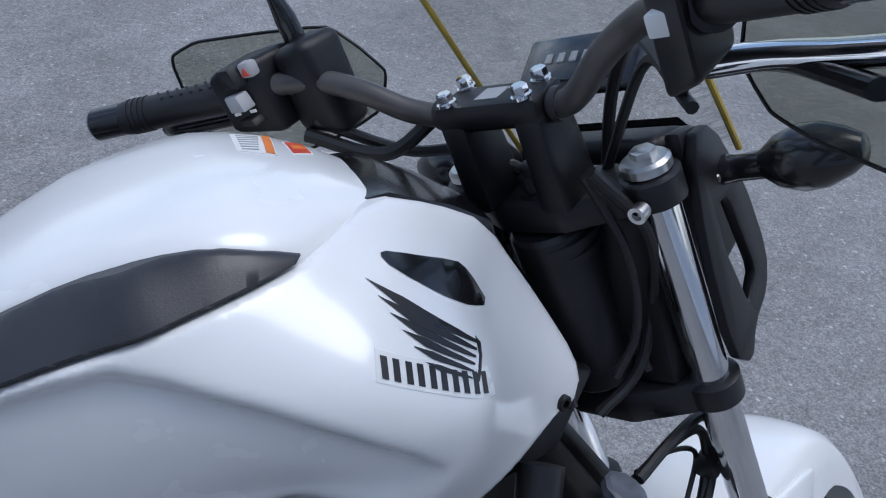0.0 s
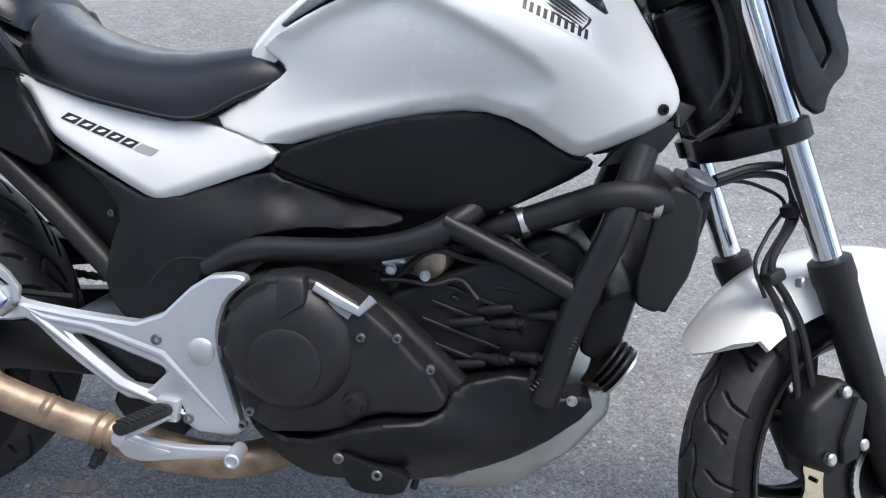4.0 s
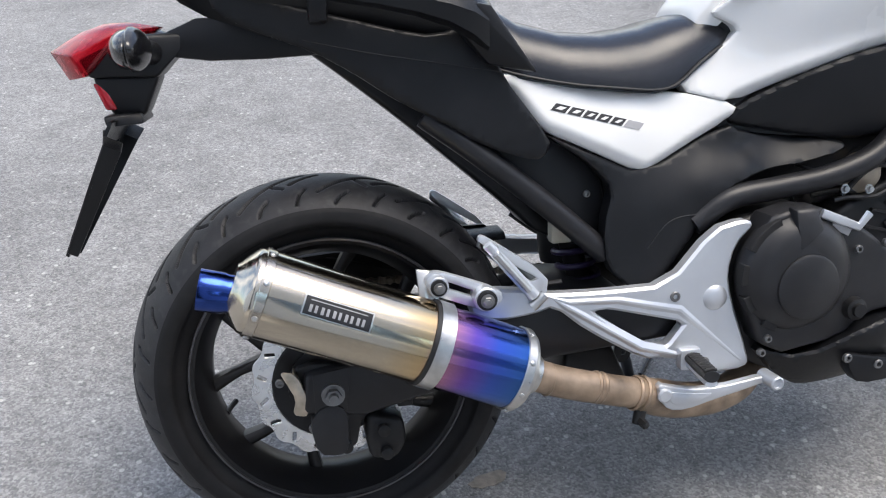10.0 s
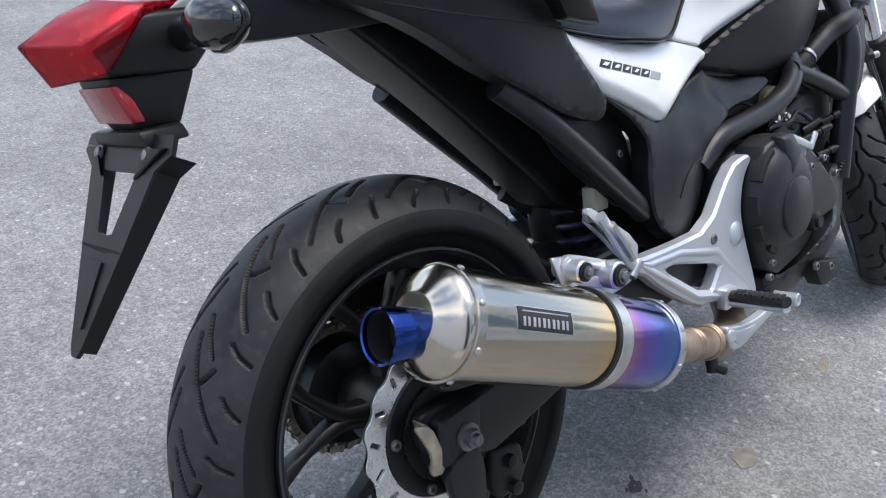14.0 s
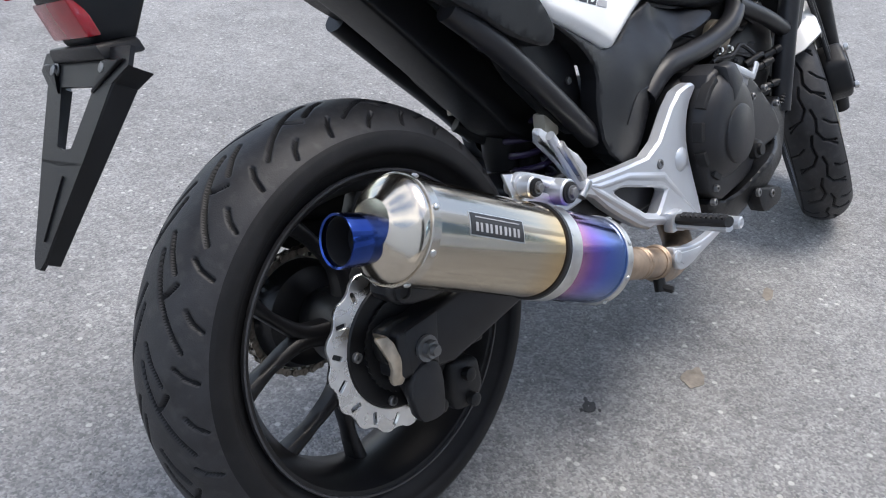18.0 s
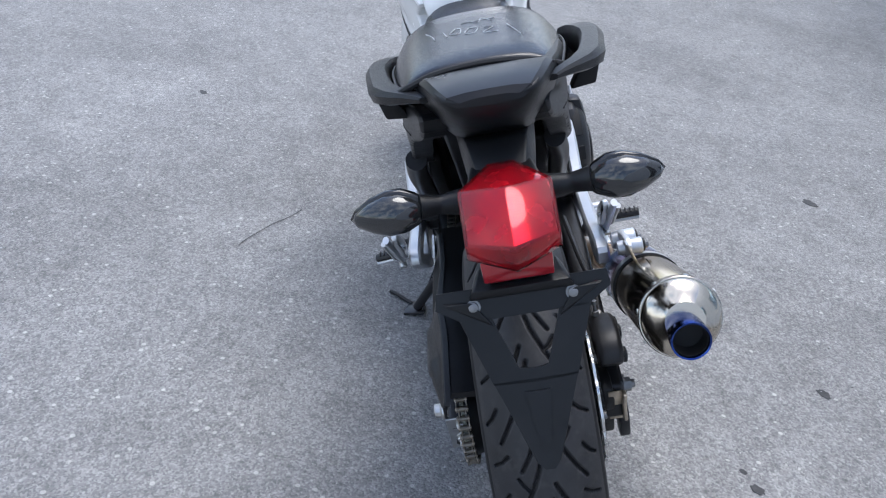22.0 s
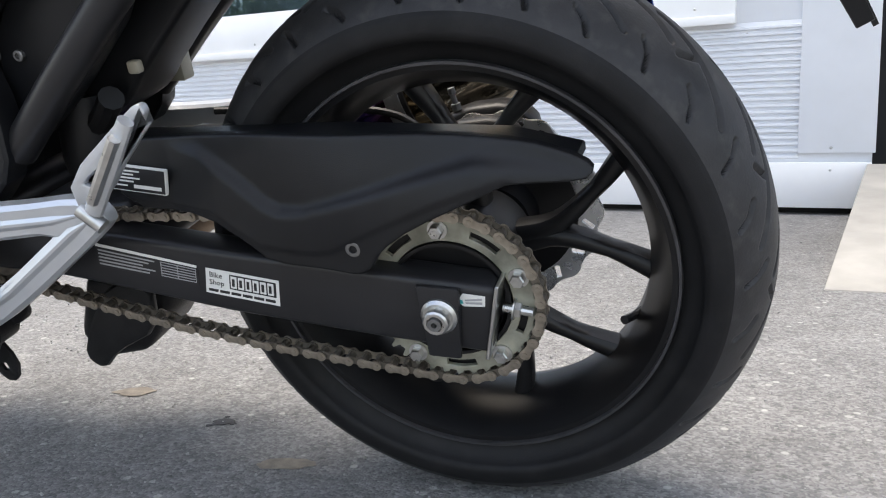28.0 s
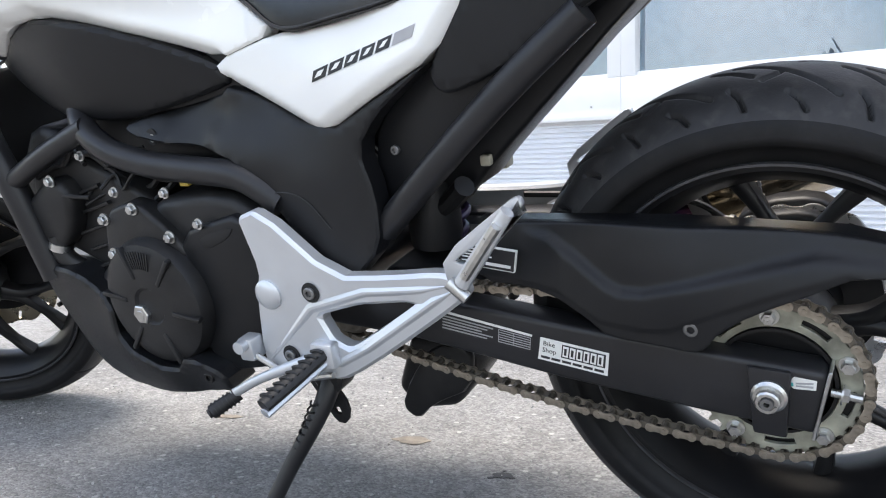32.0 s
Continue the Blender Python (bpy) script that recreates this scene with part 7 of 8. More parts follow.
part("stand_toe", tube([(0.70, 0.27, 0.085), (0.735, 0.31, 0.10), (0.75, 0.325, 0.102)], 0.005, 8), FRAME, stand)
part("spring", tube([(0.60 + 0.0007 * k + 0.006 * math.cos(k * 1.1), 0.172 + 0.0008 * k + 0.006 * math.sin(k * 1.1), 0.245 - 0.0017 * k) for k in range(54)], 0.0016, 6, 2), CAST, stand)

# ---- exhaust ----
E0, E1 = Vector((-0.098, -0.251, 0.519)), Vector((0.272, -0.246, 0.357))
ed = (E1 - E0).normalized()
el = (E1 - E0).length
R = 0.0605
silencer = part("silencer", lathe([(0.0, R), (0.004, R + 0.001), (el * 0.62, R + 0.0005), (el - 0.004, R + 0.001), (el, R)], E0, ed, 64), TINTED, bike, "titanium silencer with heat colours")
for a in (0.0, el - 0.014):
    part("clamp_ring", lathe([(a, R + 0.0018), (a + 0.001, R + 0.003), (a + 0.013, R + 0.003), (a + 0.014, R + 0.0018)], E0, ed, 64), TITAN if a == 0 else STEEL, silencer)
    for k in range(8):
        q = Vector((0, 0, 1)).rotation_difference(ed) @ Vector((math.cos(k * math.pi / 4 + 0.3), math.sin(k * math.pi / 4 + 0.3), 0))
        part("rivet", lathe([(0, 0.0042), (0.0015, 0.0038), (0.0025, 0.002)], E0 + ed * (a + 0.007) + q * (R + 0.003), q, 10), STEEL, silencer)
part("end_cone", lathe([(0.0, R), (0.004, R), (0.0075, R * 0.98), (0.013, R * 0.89), (0.0215, R * 0.71), (0.027, 0.034), (0.031, 0.030), (0.0315, 0.0)], E0, -ed, 56), surf("polished_end_cone", (0.60, 0.54, 0.45), 0.15, 1, 0, 0.06, 14), silencer, "polished metal end cone")
TB, TD = E0 + Vector((-0.022, 0.001, -0.003)), Vector((-0.97, 0.02, 0.24)).normalized()
part("tail_tip", lathe([(0.0, 0.0265), (0.014, 0.0268), (0.020, 0.0285), (0.050, 0.0295), (0.052, 0.0290), (0.051, 0.0265), (0.03, 0.0255), (0.014, 0.025), (0.012, 0.0)], TB, TD, 48), BLUETIP, silencer, "blued titanium outlet")
part("outlet_bore", lathe([(0.015, 0.0246), (0.046, 0.0258), (0.046, 0.0248), (0.018, 0.0236), (0.018, 0)], TB, TD, 40), DARK, silencer)
part("inlet_cone", lathe([(0.0, R), (0.006, R * 0.96), (0.012, R * 0.6), (0.02, 0.03), (0.028, 0.029)], E1, ed, 48), STEEL, silencer)
bq = E0 + ed * (el * 0.655)
part("band", lathe([(-0.012, R + 0.002), (-0.011, R + 0.004), (0.011, R + 0.004), (0.012, R + 0.002)], bq, ed, 64), STEEL, silencer, "bright steel hanging band")
part("band_rubber", lathe([(-0.018, R + 0.001), (-0.0175, R + 0.0035), (-0.011, R + 0.0035), (-0.011, R + 0.001)], bq, ed, 64), SOFTK, silencer)
part("band_ear", hull([bq + Vector((dx, dy, R + dz)) for dx, dz, oy in ((-0.012, -0.006, 0.012), (0.018, -0.012, 0.012), (-0.014, 0.045, 0.030), (0.012, 0.040, 0.030)) for dy in (oy, oy + 0.006)], 0.002), STEEL, silencer)
# the maker's plate: a dark plate with pale bars
qn = Vector((0.12, -0.93, 0.30))
qn = (qn - ed * qn.dot(ed)).normalized()
qt = ed.cross(qn)


def badge(a0, a1, t0, t1, lift):
    """A patch on the silencer between lengths a0, a1 and turns t0, t1 (radians)."""
    bm = bmesh.new()
    rows = []
    for i in range(7):
        t = t0 + (t1 - t0) * i / 6
        n_ = qn * math.cos(t) + qt * math.sin(t)
        rows.append([bm.verts.new(E0 + ed * a + n_ * (R + h)) for a in (a0, a1) for h in (0.0005, lift)])
    for p, q in zip(rows, rows[1:]):
        bm.faces.new((p[1], p[3], q[3], q[1]))
        bm.faces.new((p[0], q[0], q[2], p[2]))
        bm.faces.new((p[0], p[1], q[1], q[0]))
        bm.faces.new((p[2], q[2], q[3], p[3]))
    for r_ in (rows[0], rows[-1]):
        bm.faces.new((r_[0], r_[2], r_[3], r_[1]))
    return bm


plq = part("maker_plate", badge(0.062, 0.155, -0.20, 0.20, 0.0022), INK, silencer, "small black maker plate with pale bars")
part("plate_rim", badge(0.060, 0.157, -0.22, 0.22, 0.0015), STEEL, plq)
for k in range(5):
    a = 0.069 + 0.0165 * k
    part("plate_bar", badge(a, a + 0.0042, -0.03, 0.13, 0.0026), GREYINK, plq)
    part("plate_bar", badge(a + 0.0078, a + 0.0115, -0.03, 0.13, 0.0026), GREYINK, plq)
part("plate_bar", badge(0.069, 0.148, -0.14, -0.12, 0.0026), GREYINK, plq)
pipe = part("exhaust_pipe", tube([E1 + ed * 0.018, (0.34, -0.241, 0.3265), (0.43, -0.229, 0.296), (0.492, -0.213, 0.275)], [0.0245, 0.0245, 0.0245, 0.0245], 24, 8), PIPE, bike, "scorched brown exhaust link pipe")
part("collector", tube([(0.470, -0.214, 0.280), (0.52, -0.196, 0.258), (0.57, -0.180, 0.240), (0.64, -0.158, 0.228), (0.70, -0.130, 0.232), (0.75, -0.09, 0.25)], [0.027, 0.031, 0.030, 0.028, 0.028, 0.028], 24, 8), PIPE, pipe)
for at, r in (((0.318, -0.243, 0.3345), 0.0262), ((0.395, -0.235, 0.309), 0.0258), ((0.405, -0.234, 0.3055), 0.0258), ((0.468, -0.220, 0.283), 0.0285), ((0.482, -0.2145, 0.278), 0.0295)):
    part("weld_ring", lathe([(-0.003, r - 0.002), (0, r), (0.003, r - 0.002)], at, (0.93, 0.10, -0.34), 30), PIPE, pipe)
part("pipe_clamp", merged(tube([(0.478, -0.222, 0.252), (0.474, -0.226, 0.240), (0.472, -0.228, 0.232)], 0.010, 12), lathe([(0, 0.007), (0.016, 0.007), (0.018, 0.004)], (0.474, -0.232, 0.240), (0.2, -1, -0.2), 6)), CAST, pipe)

# ---- steering: forks, bars, front wheel, turned to the left ----
RAKE, STEER = radians(26.77), 31.3
PIV, SAX, SFW = Vector((1.2362, 0, 0.9987)), Vector((-math.sin(RAKE), 0, math.cos(RAKE))), Vector((math.cos(RAKE), 0, math.sin(RAKE)))
TURN = Matrix.Translation(PIV) @ Matrix.Rotation(radians(STEER), 4, SAX) @ Matrix.Translation(-PIV)


def fork_pt(along_, side, ahead=0.026):
    """A point along the fork: metres up the steering axis from the top clamp, to the side, ahead of the axis."""
    return PIV + SAX * along_ + SFW * ahead + Vector((0, side, 0))


def steered(name, bm, material, parent, label="", sharp=34):
    return part(name, move(bm, TURN), material, parent, label, sharp)


fork = steered("fork", lathe([(-0.22, 0.017), (0.02, 0.017), (0.03, 0.014)], PIV, SAX, 20), FRAME, bike, "telescopic fork with bright tubes, turned left")
for s in SIDES:
    y = s * 0.103
    st = steered("stanchion", tube([fork_pt(0.02, y), fork_pt(-0.53, y)], 0.0205, 28, 2, False), CHROME, fork, "bright hard-chrome fork tube")
    steered("slider", lathe([(0.0, 0.0225), (0.005, 0.031), (0.03, 0.032), (0.045, 0.029), (0.10, 0.0275), (0.33, 0.026), (0.40, 0.022)], fork_pt(-0.427, y), -SAX, 28), CAST, fork, "black lower fork leg")
    steered("cap", merged(lathe([(0, 0.0235), (0.008, 0.0235), (0.011, 0.020), (0.012, 0.011)], fork_pt(0.02, y), SAX, 28), lathe([(0.012, 0.012), (0.019, 0.012), (0.02, 0.010)], fork_pt(0.02, y), SAX, 6)), STEEL, fork, "steel fork cap with a hexagon")
    steered("clamp_bolt", merged(lathe([(0, 0.0085), (0.012, 0.0085), (0.012, 0.0045), (0.006, 0.0045), (0.006, 0)], fork_pt(-0.004, y - 0.003, -0.004), -SFW, 16)), STEEL, fork)
    for a in (0.002, -0.235):
        steered("clamp_ring", lathe([(-0.016, 0.024), (-0.013, 0.029), (0.013, 0.029), (0.016, 0.024)], fork_pt(a, y), SAX, 28), FRAME, fork)
for a, t in ((0.0, 0.016), (-0.235, 0.02)):
    pts = []
    for sy, ah in ((-0.103, 0.003), (-0.103, 0.046), (-0.04, 0.025), (0.04, 0.025), (0.103, 0.046), (0.103, 0.003), (0.035, -0.032), (-0.035, -0.032)):
        for h in (-t, t):
            pts.append(fork_pt(a + h, sy, ah))
    steered("triple_clamp", hull(pts, 0.006), FRAME, fork)
steered("stem_nut", merged(lathe([(0.016, 0.022), (0.02, 0.022)], PIV, SAX, 24), lathe([(0.02, 0.017), (0.034, 0.017), (0.036, 0.014)], PIV, SAX, 6), lathe([(0.036, 0.012), (0.044, 0.012), (0.046, 0.008)], PIV, SAX, 16)), CAST, fork)

# handlebar
HB = PIV + SAX * 0.108 + SFW * -0.013
bar_pts = []
for y, ah, up in ((0.350, -0.147, 0.0975), (0.31, -0.120, 0.091), (0.25, -0.080, 0.081), (0.205, -0.052, 0.074), (0.17, -0.034, 0.062), (0.135, -0.024, 0.043), (0.10, -0.014, 0.016), (0.075, -0.004, 0.002), (0.05, 0.0, 0.0)):
    bar_pts.append((y, ah, up))


def bar_at(s, y, ah, up):
    """A point on the bar; its right half is bent a little up and forward."""
    f = max(0.0, (y - 0.1) / 0.25) if s < 0 else 0.0
    return HB + SFW * (ah + 0.012 * f) + SAX * (up + 0.018 * f) + Vector((0, s * y, 0))


full = [bar_at(1, *p) for p in bar_pts] + [bar_at(-1, *p) for p in bar_pts[::-1]]
bars = steered("handlebar", tube(full, 0.0118, 16, 8), surf("grey_brown_bar", (0.085, 0.08, 0.076), 0.4, 0.5, 0, 0.2, 30, 0.1), bike, "dark tubular handlebar with rubber grips")
steered("bar_clamp", hull([HB + SFW * a + SAX * u + Vector((0, y, 0)) for y in (-0.058, 0.058) for a, u in ((-0.026, 0.0), (-0.022, 0.016), (0.022, 0.016), (0.026, 0.0), (0.02, -0.012), (-0.02, -0.012))], 0.005), PLASTIC, bars, "black handlebar clamp")
steered("clamp_badge", hull([HB + SFW * a + SAX * u + Vector((0, y, 0)) for y in (-0.012, 0.014) for a, u in ((-0.012, 0.0158), (0.010, 0.0158), (-0.012, 0.0168), (0.010, 0.0168))], 0), GREYINK, bars)
for s in SIDES:
    steered("riser", hull([HB + SFW * a + SAX * u + Vector((0, y, 0)) for y in (s * 0.028, s * 0.058) for a, u in ((-0.024, 0.0), (0.026, 0.0), (-0.030, -0.095), (0.032, -0.095))], 0.006), PLASTIC, bars)
    for a in (-0.016, 0.016):
        steered("clamp_bolt", merged(lathe([(0, 0.0095), (0.003, 0.0095)], HB + SFW * a + SAX * 0.016 + Vector((0, s * 0.043, 0)), SAX, 18), lathe([(0.003, 0.0075), (0.011, 0.0075), (0.0125, 0.006)], HB + SFW * a + SAX * 0.016 + Vector((0, s * 0.043, 0)), SAX, 6)), CHROME, bars, "bright hexagon bolt")
    g0, g1 = [bar_at(s, *p) for p in ((0.350, -0.147, 0.0975), (0.25, -0.080, 0.081))]
    gd_ = (g1 - g0).normalized()
    gl = (g1 - g0).length
    grip = steered("grip", lathe([(-0.002, 0.0165), (0.004, 0.0175), (gl - 0.012, 0.0165), (gl - 0.01, 0.021), (gl, 0.021)], g0, gd_, 26), SOFTK, bars, "ribbed black rubber grip")
    side_ = gd_.cross(SAX).normalized()
    for k in range(7):
        q = g0 + gd_ * (0.034 + 0.0105 * k)
        steered("grip_rib", tube([q + side_ * -0.0165 + SAX * 0.004, q + gd_ * 0.006 + side_ * -0.010 + SAX * 0.0142, q + gd_ * 0.012 + SAX * 0.0175, q + gd_ * 0.018 + side_ * 0.010 + SAX * 0.0142], 0.0016, 6, 3), SOFTK, grip)
    for k in range(4):
        steered("grip_ring", lathe([(-0.0015, 0.0182), (0.0015, 0.0182)], g0 + gd_ * (0.008 + 0.006 * k), gd_, 24), SOFTK, grip)
    steered("bar_end", lathe([(0, 0.0165), (0.034, 0.0165), (0.037, 0.014), (0.037, 0)], g0, -gd_, 24), GLOSSK, bars, "black bar end weight")
    c = g1 + gd_ * 0.027
    big = 1.0 if s > 0 else 1.25
    sw = steered("switch_box", hull([c + (SFW * a + SAX * u) * big - gd_ * y for y, a, u in ((0.026, -0.026, 0.030), (-0.024, -0.02, 0.036), (0.026, 0.03, 0.030), (-0.024, 0.034, 0.034), (0.026, -0.026, -0.034), (-0.024, -0.024, -0.044), (0.026, 0.024, -0.034), (-0.024, 0.03, -0.044))], 0.008, 3), PLASTIC, bars, "black switch box with worn buttons")
    if s > 0:
        for u, a, hgt, mt, nm in ((0.024, -0.026, 0.020, CAST, "rocker"), (0.0, -0.031, 0.017, GREYINK, "horn_button"), (-0.022, -0.027, 0.008, CAST, "indicator_switch")):
            steered("button", hull([c + SFW * (a + da) + SAX * (u + du) + Vector((0, dy, 0)) for da, du, dy in ((-0.006, -hgt / 2, -0.012), (-0.006, hgt / 2, -0.008), (-0.006, -hgt / 2, 0.012), (-0.006, hgt / 2, 0.012), (0.01, -hgt / 2, -0.012), (0.01, hgt / 2, -0.008), (0.01, -hgt / 2, 0.012), (0.01, hgt / 2, 0.012))], 0.002), mt, sw)
        steered("hazard_button", hull([c + gd_ * (0.018 + dy) + SFW * (-0.022 + da) + SAX * (0.026 + du) for dy in (-0.006, 0.006) for da in (-0.006, 0.006) for du in (-0.006, 0.010)], 0.003), GREYINK, sw)
        steered("hazard_mark", hull([c + gd_ * (0.018 + dy) + SFW * -0.0287 + SAX * (0.027 + du) + SFW * o for dy, du in ((-0.004, -0.004), (0.004, -0.004), (0.0, 0.005)) for o in (0, 0.001)], 0), REDINK, sw)
        for dy in (-0.010, 0.006):
            steered("printed_mark", hull([c + gd_ * (dy + e) + SFW * (-0.0305 + o) + SAX * (-0.013 + du) for e in (0, 0.006) for du in (0, 0.003) for o in (0, 0.001)], 0), STICKER, sw)
        m = c + gd_ * 0.052
        steered("lever_mount", hull([m + SFW * a + SAX * u + Vector((0, s * y, 0)) for y, a, u in ((0.027, -0.018, 0.034), (-0.018, -0.012, 0.040), (0.027, 0.04, 0.034), (-0.022, 0.045, 0.036), (0.027, -0.022, -0.050), (-0.026, -0.010, -0.064), (0.027, 0.03, -0.052), (-0.028, 0.035, -0.062))], 0.012, 3), PLASTIC, bars, "bulky black lever mount")
    else:
        steered("start_button", hull([c + SFW * a + SAX * u + Vector((0, y, 0)) for y in (-0.012, 0.01) for a in (-0.034, -0.02) for u in (-0.008, 0.008)], 0.002), STICKER, sw)
    lv = [c + SFW * 0.040 + SAX * -0.036 + Vector((0, -s * 0.01, 0)), c + SFW * 0.050 + SAX * -0.040 + Vector((0, s * 0.03, 0)), g0 + SFW * 0.055 + SAX * -0.040 + Vector((0, -s * 0.01, 0)), g0 + SFW * 0.048 + SAX * -0.036 + Vector((0, s * 0.02, 0))]
    if s < 0:
        lv = [PIV + SFW * a + SAX * u + Vector((0, -y, 0)) for a, y, u in ((-0.028, 0.212, 0.134), (-0.045, 0.262, 0.142), (-0.070, 0.312, 0.149), (-0.095, 0.356, 0.157))]
    steered("lever", tube(lv, [0.011, 0.010, 0.0095, 0.010], 14, 6, True, 1.1), CHROME if s < 0 else GLOSSK, bars, "brake or clutch lever")
    # mirrors
    mb = c + gd_ * 0.03 + SFW * 0.03 + SAX * 0.034
    mc_ = mb + SFW * 0.06 + SAX * (0.085 if s > 0 else 0.10) + Vector((0, s * 0.05, 0))
    mir = steered("mirror", tube([mb - SAX * 0.01, mb + SAX * 0.02, mb + SAX * 0.045 - SFW * 0.002, mb + SAX * 0.062 + SFW * 0.004 + Vector((0, s * 0.012, 0)), mb + SAX * 0.085 + SFW * 0.02 + Vector((0, s * 0.06, 0)), mb + SAX * 0.12 + SFW * 0.035 + Vector((0, s * 0.12, 0))], [0.011, 0.011, 0.007, 0.007, 0.0065, 0.0065], 14), GLOSSK, bike, "black rear-view mirror on a bent stem")
    # wind deflectors: clear smoked hand guards ahead of the grips
    def gp(y, u, ah=0.0):
        out, low = (0.045, 0.022) if s < 0 else (0.0, 0.0)
        return PIV + SFW * (0.05 - 0.67 * (y + out - 0.15) + ah) + SAX * (u - low) + Vector((0, s * (y + out), 0))
    outl = rounded([(0.350, 0.236), (0.32, 0.241), (0.204, 0.207), (0.173, 0.142), (0.192, 0.104), (0.23, 0.093), (0.29, 0.088), (0.335, 0.11), (0.356, 0.159)], 1, 0.15)
    bm_ = bmesh.new()
    fa = [bm_.verts.new(gp(y, u)) for y, u in outl]
    fb = [bm_.verts.new(gp(y, u, 0.003)) for y, u in outl]
    bm_.faces.new(fa), bm_.faces.new(fb[::-1])
    for i in range(len(outl)):
        bm_.faces.new((fa[i], fa[(i + 1) % len(outl)], fb[(i + 1) % len(outl)], fb[i]))
    hgd = steered("hand_guard", bm_, VISOR, bike, "clear smoked hand guard")
    steered("rim", tube([gp(y, u, 0.0015) for y, u in outl + outl[:1]], 0.0018, 6, 2), CAST, hgd)
    steered("arm", tube([gp(0.20, 0.15, -0.006), gp(0.24, 0.16, -0.015), gp(0.30, 0.165, -0.03)], 0.007, 10, 5, True, 1.4), GLOSSK, hgd)
# cables
for pts, r in (([(HB + SFW * -0.05 + SAX * 0.03 + Vector((0, 0.19, 0))), HB + SFW * -0.01 + SAX * -0.03 + Vector((0, 0.13, 0)), HB + SFW * 0.01 + SAX * -0.045 + Vector((0, 0.06, 0)), HB + SFW * 0.03 + SAX * -0.09 + Vector((0, 0.01, 0))], 0.006),
               ([(HB + SFW * -0.06 + SAX * 0.02 + Vector((0, 0.2, 0))), HB + SFW * -0.035 + SAX * -0.02 + Vector((0, 0.13, 0)), HB + SFW * 0.0 + SAX * 0.0 + Vector((0, 0.075, 0))], 0.0075),
               ([(HB + SFW * -0.04 + SAX * 0.02 + Vector((0, -0.2, 0))), HB + SFW * 0.05 + SAX * 0.03 + Vector((0, -0.12, 0)), HB + SFW * 0.07 + SAX * -0.05 + Vector((0, -0.06, 0)), HB + SFW * 0.04 + SAX * -0.2 + Vector((0, -0.03, 0)), HB + SFW * 0.0 + SAX * -0.3 + Vector((0, -0.06, 0))], 0.006),
               ([(HB + SFW * -0.05 + SAX * 0.01 + Vector((0, -0.21, 0))), HB + SFW * 0.04 + SAX * 0.01 + Vector((0, -0.13, 0)), HB + SFW * 0.05 + SAX * -0.1 + Vector((0, -0.05, 0))], 0.005)):
    steered("cable", tube(pts, r, 9, 8), SOFTK, bars)
for pts, r in (([(-0.03, -0.085, 0.05), (0.0, -0.10, -0.03), (0.01, -0.075, -0.12), (-0.02, -0.055, -0.185), (-0.07, -0.03, -0.205)], 0.006),
               ([(-0.02, -0.07, 0.04), (-0.01, -0.08, -0.05), (-0.02, -0.07, -0.13), (-0.05, -0.05, -0.17)], 0.0045),
               ([(-0.05, 0.05, 0.02), (-0.04, 0.03, -0.06), (-0.06, 0.0, -0.13), (-0.09, -0.02, -0.18)], 0.005)):
    steered("cable", tube([PIV + SFW * a + SAX * u + Vector((0, y, 0)) for a, y, u in pts], r, 9, 8), SOFTK, bars)
for u, r in ((-0.035, 0.043), (-0.05, 0.041), (-0.185, 0.043)):
    part("head_ring", lathe([(-0.005, r - 0.003), (-0.004, r), (0.004, r), (0.005, r - 0.003)], PIV + SAX * u, SAX, 32), CASTG, steel_frame)
for y in (0.066, -0.066):
    steered("cable_tie", lathe([(-0.004, 0.0155), (0.004, 0.0155)], HB + Vector((0, y, 0)), (0, 1, 0), 20), SOFTK, bars)
# instrument, small screen with a yellow edge
dash = steered("instrument", hull([HB + SFW * a + SAX * u + Vector((0, y, 0)) for y in (-0.07, 0.07) for a, u in ((0.105, -0.045), (0.105, -0.033), (0.165, 0.0), (0.17, -0.03))], 0.008), GLOSSK, bike, "black instrument with a pale display")
steered("display", hull([HB + SFW * a + SAX * u + Vector((0, y, 0)) for y in (-0.055, 0.055) for a, u in ((0.112, -0.0285), (0.112, -0.026), (0.158, -0.003), (0.158, -0.0005))], 0.001), BLACKLENS, dash)
for k in range(6):
    steered("display_bar", hull([HB + SFW * a + SAX * (u + 0.0012) + Vector((0, y, 0)) for y in (-0.045 + 0.015 * k, -0.037 + 0.015 * k) for a, u in ((0.13, -0.0175), (0.13, -0.0155), (0.14, -0.0125), (0.14, -0.0105))], 0), GREYINK, dash)
def scr(y, u):
    return PIV + SFW * (0.20 - 0.9 * abs(y) ** 1.3 - 0.28 * u) + SAX * u + Vector((0, y, 0))
bm_ = bmesh.new()
rowsA = [[bm_.verts.new(scr(y, u) + SFW * o) for y in (-0.13, -0.08, 0, 0.08, 0.13)] for o in (0, 0.003) for u in (-0.03, 0.10, 0.25)]
for o in (0, 3):
    for i in range(2):
        for j in range(4):
            bm_.faces.new((rowsA[o + i][j], rowsA[o + i][j + 1], rowsA[o + i + 1][j + 1], rowsA[o + i + 1][j]))
screen = steered("fly_screen", bm_, CLEARSCR, bike, "small clear fly screen with a yellow edge")
steered("edge_trim", tube([scr(0.13, -0.03), scr(0.13, 0.10), scr(0.13, 0.25)], 0.0035, 8, 4), YELLOW, screen)
steered("edge_trim", tube([scr(-0.13, -0.03), scr(-0.13, 0.10), scr(-0.13, 0.25)], 0.0035, 8, 4), YELLOW, screen)
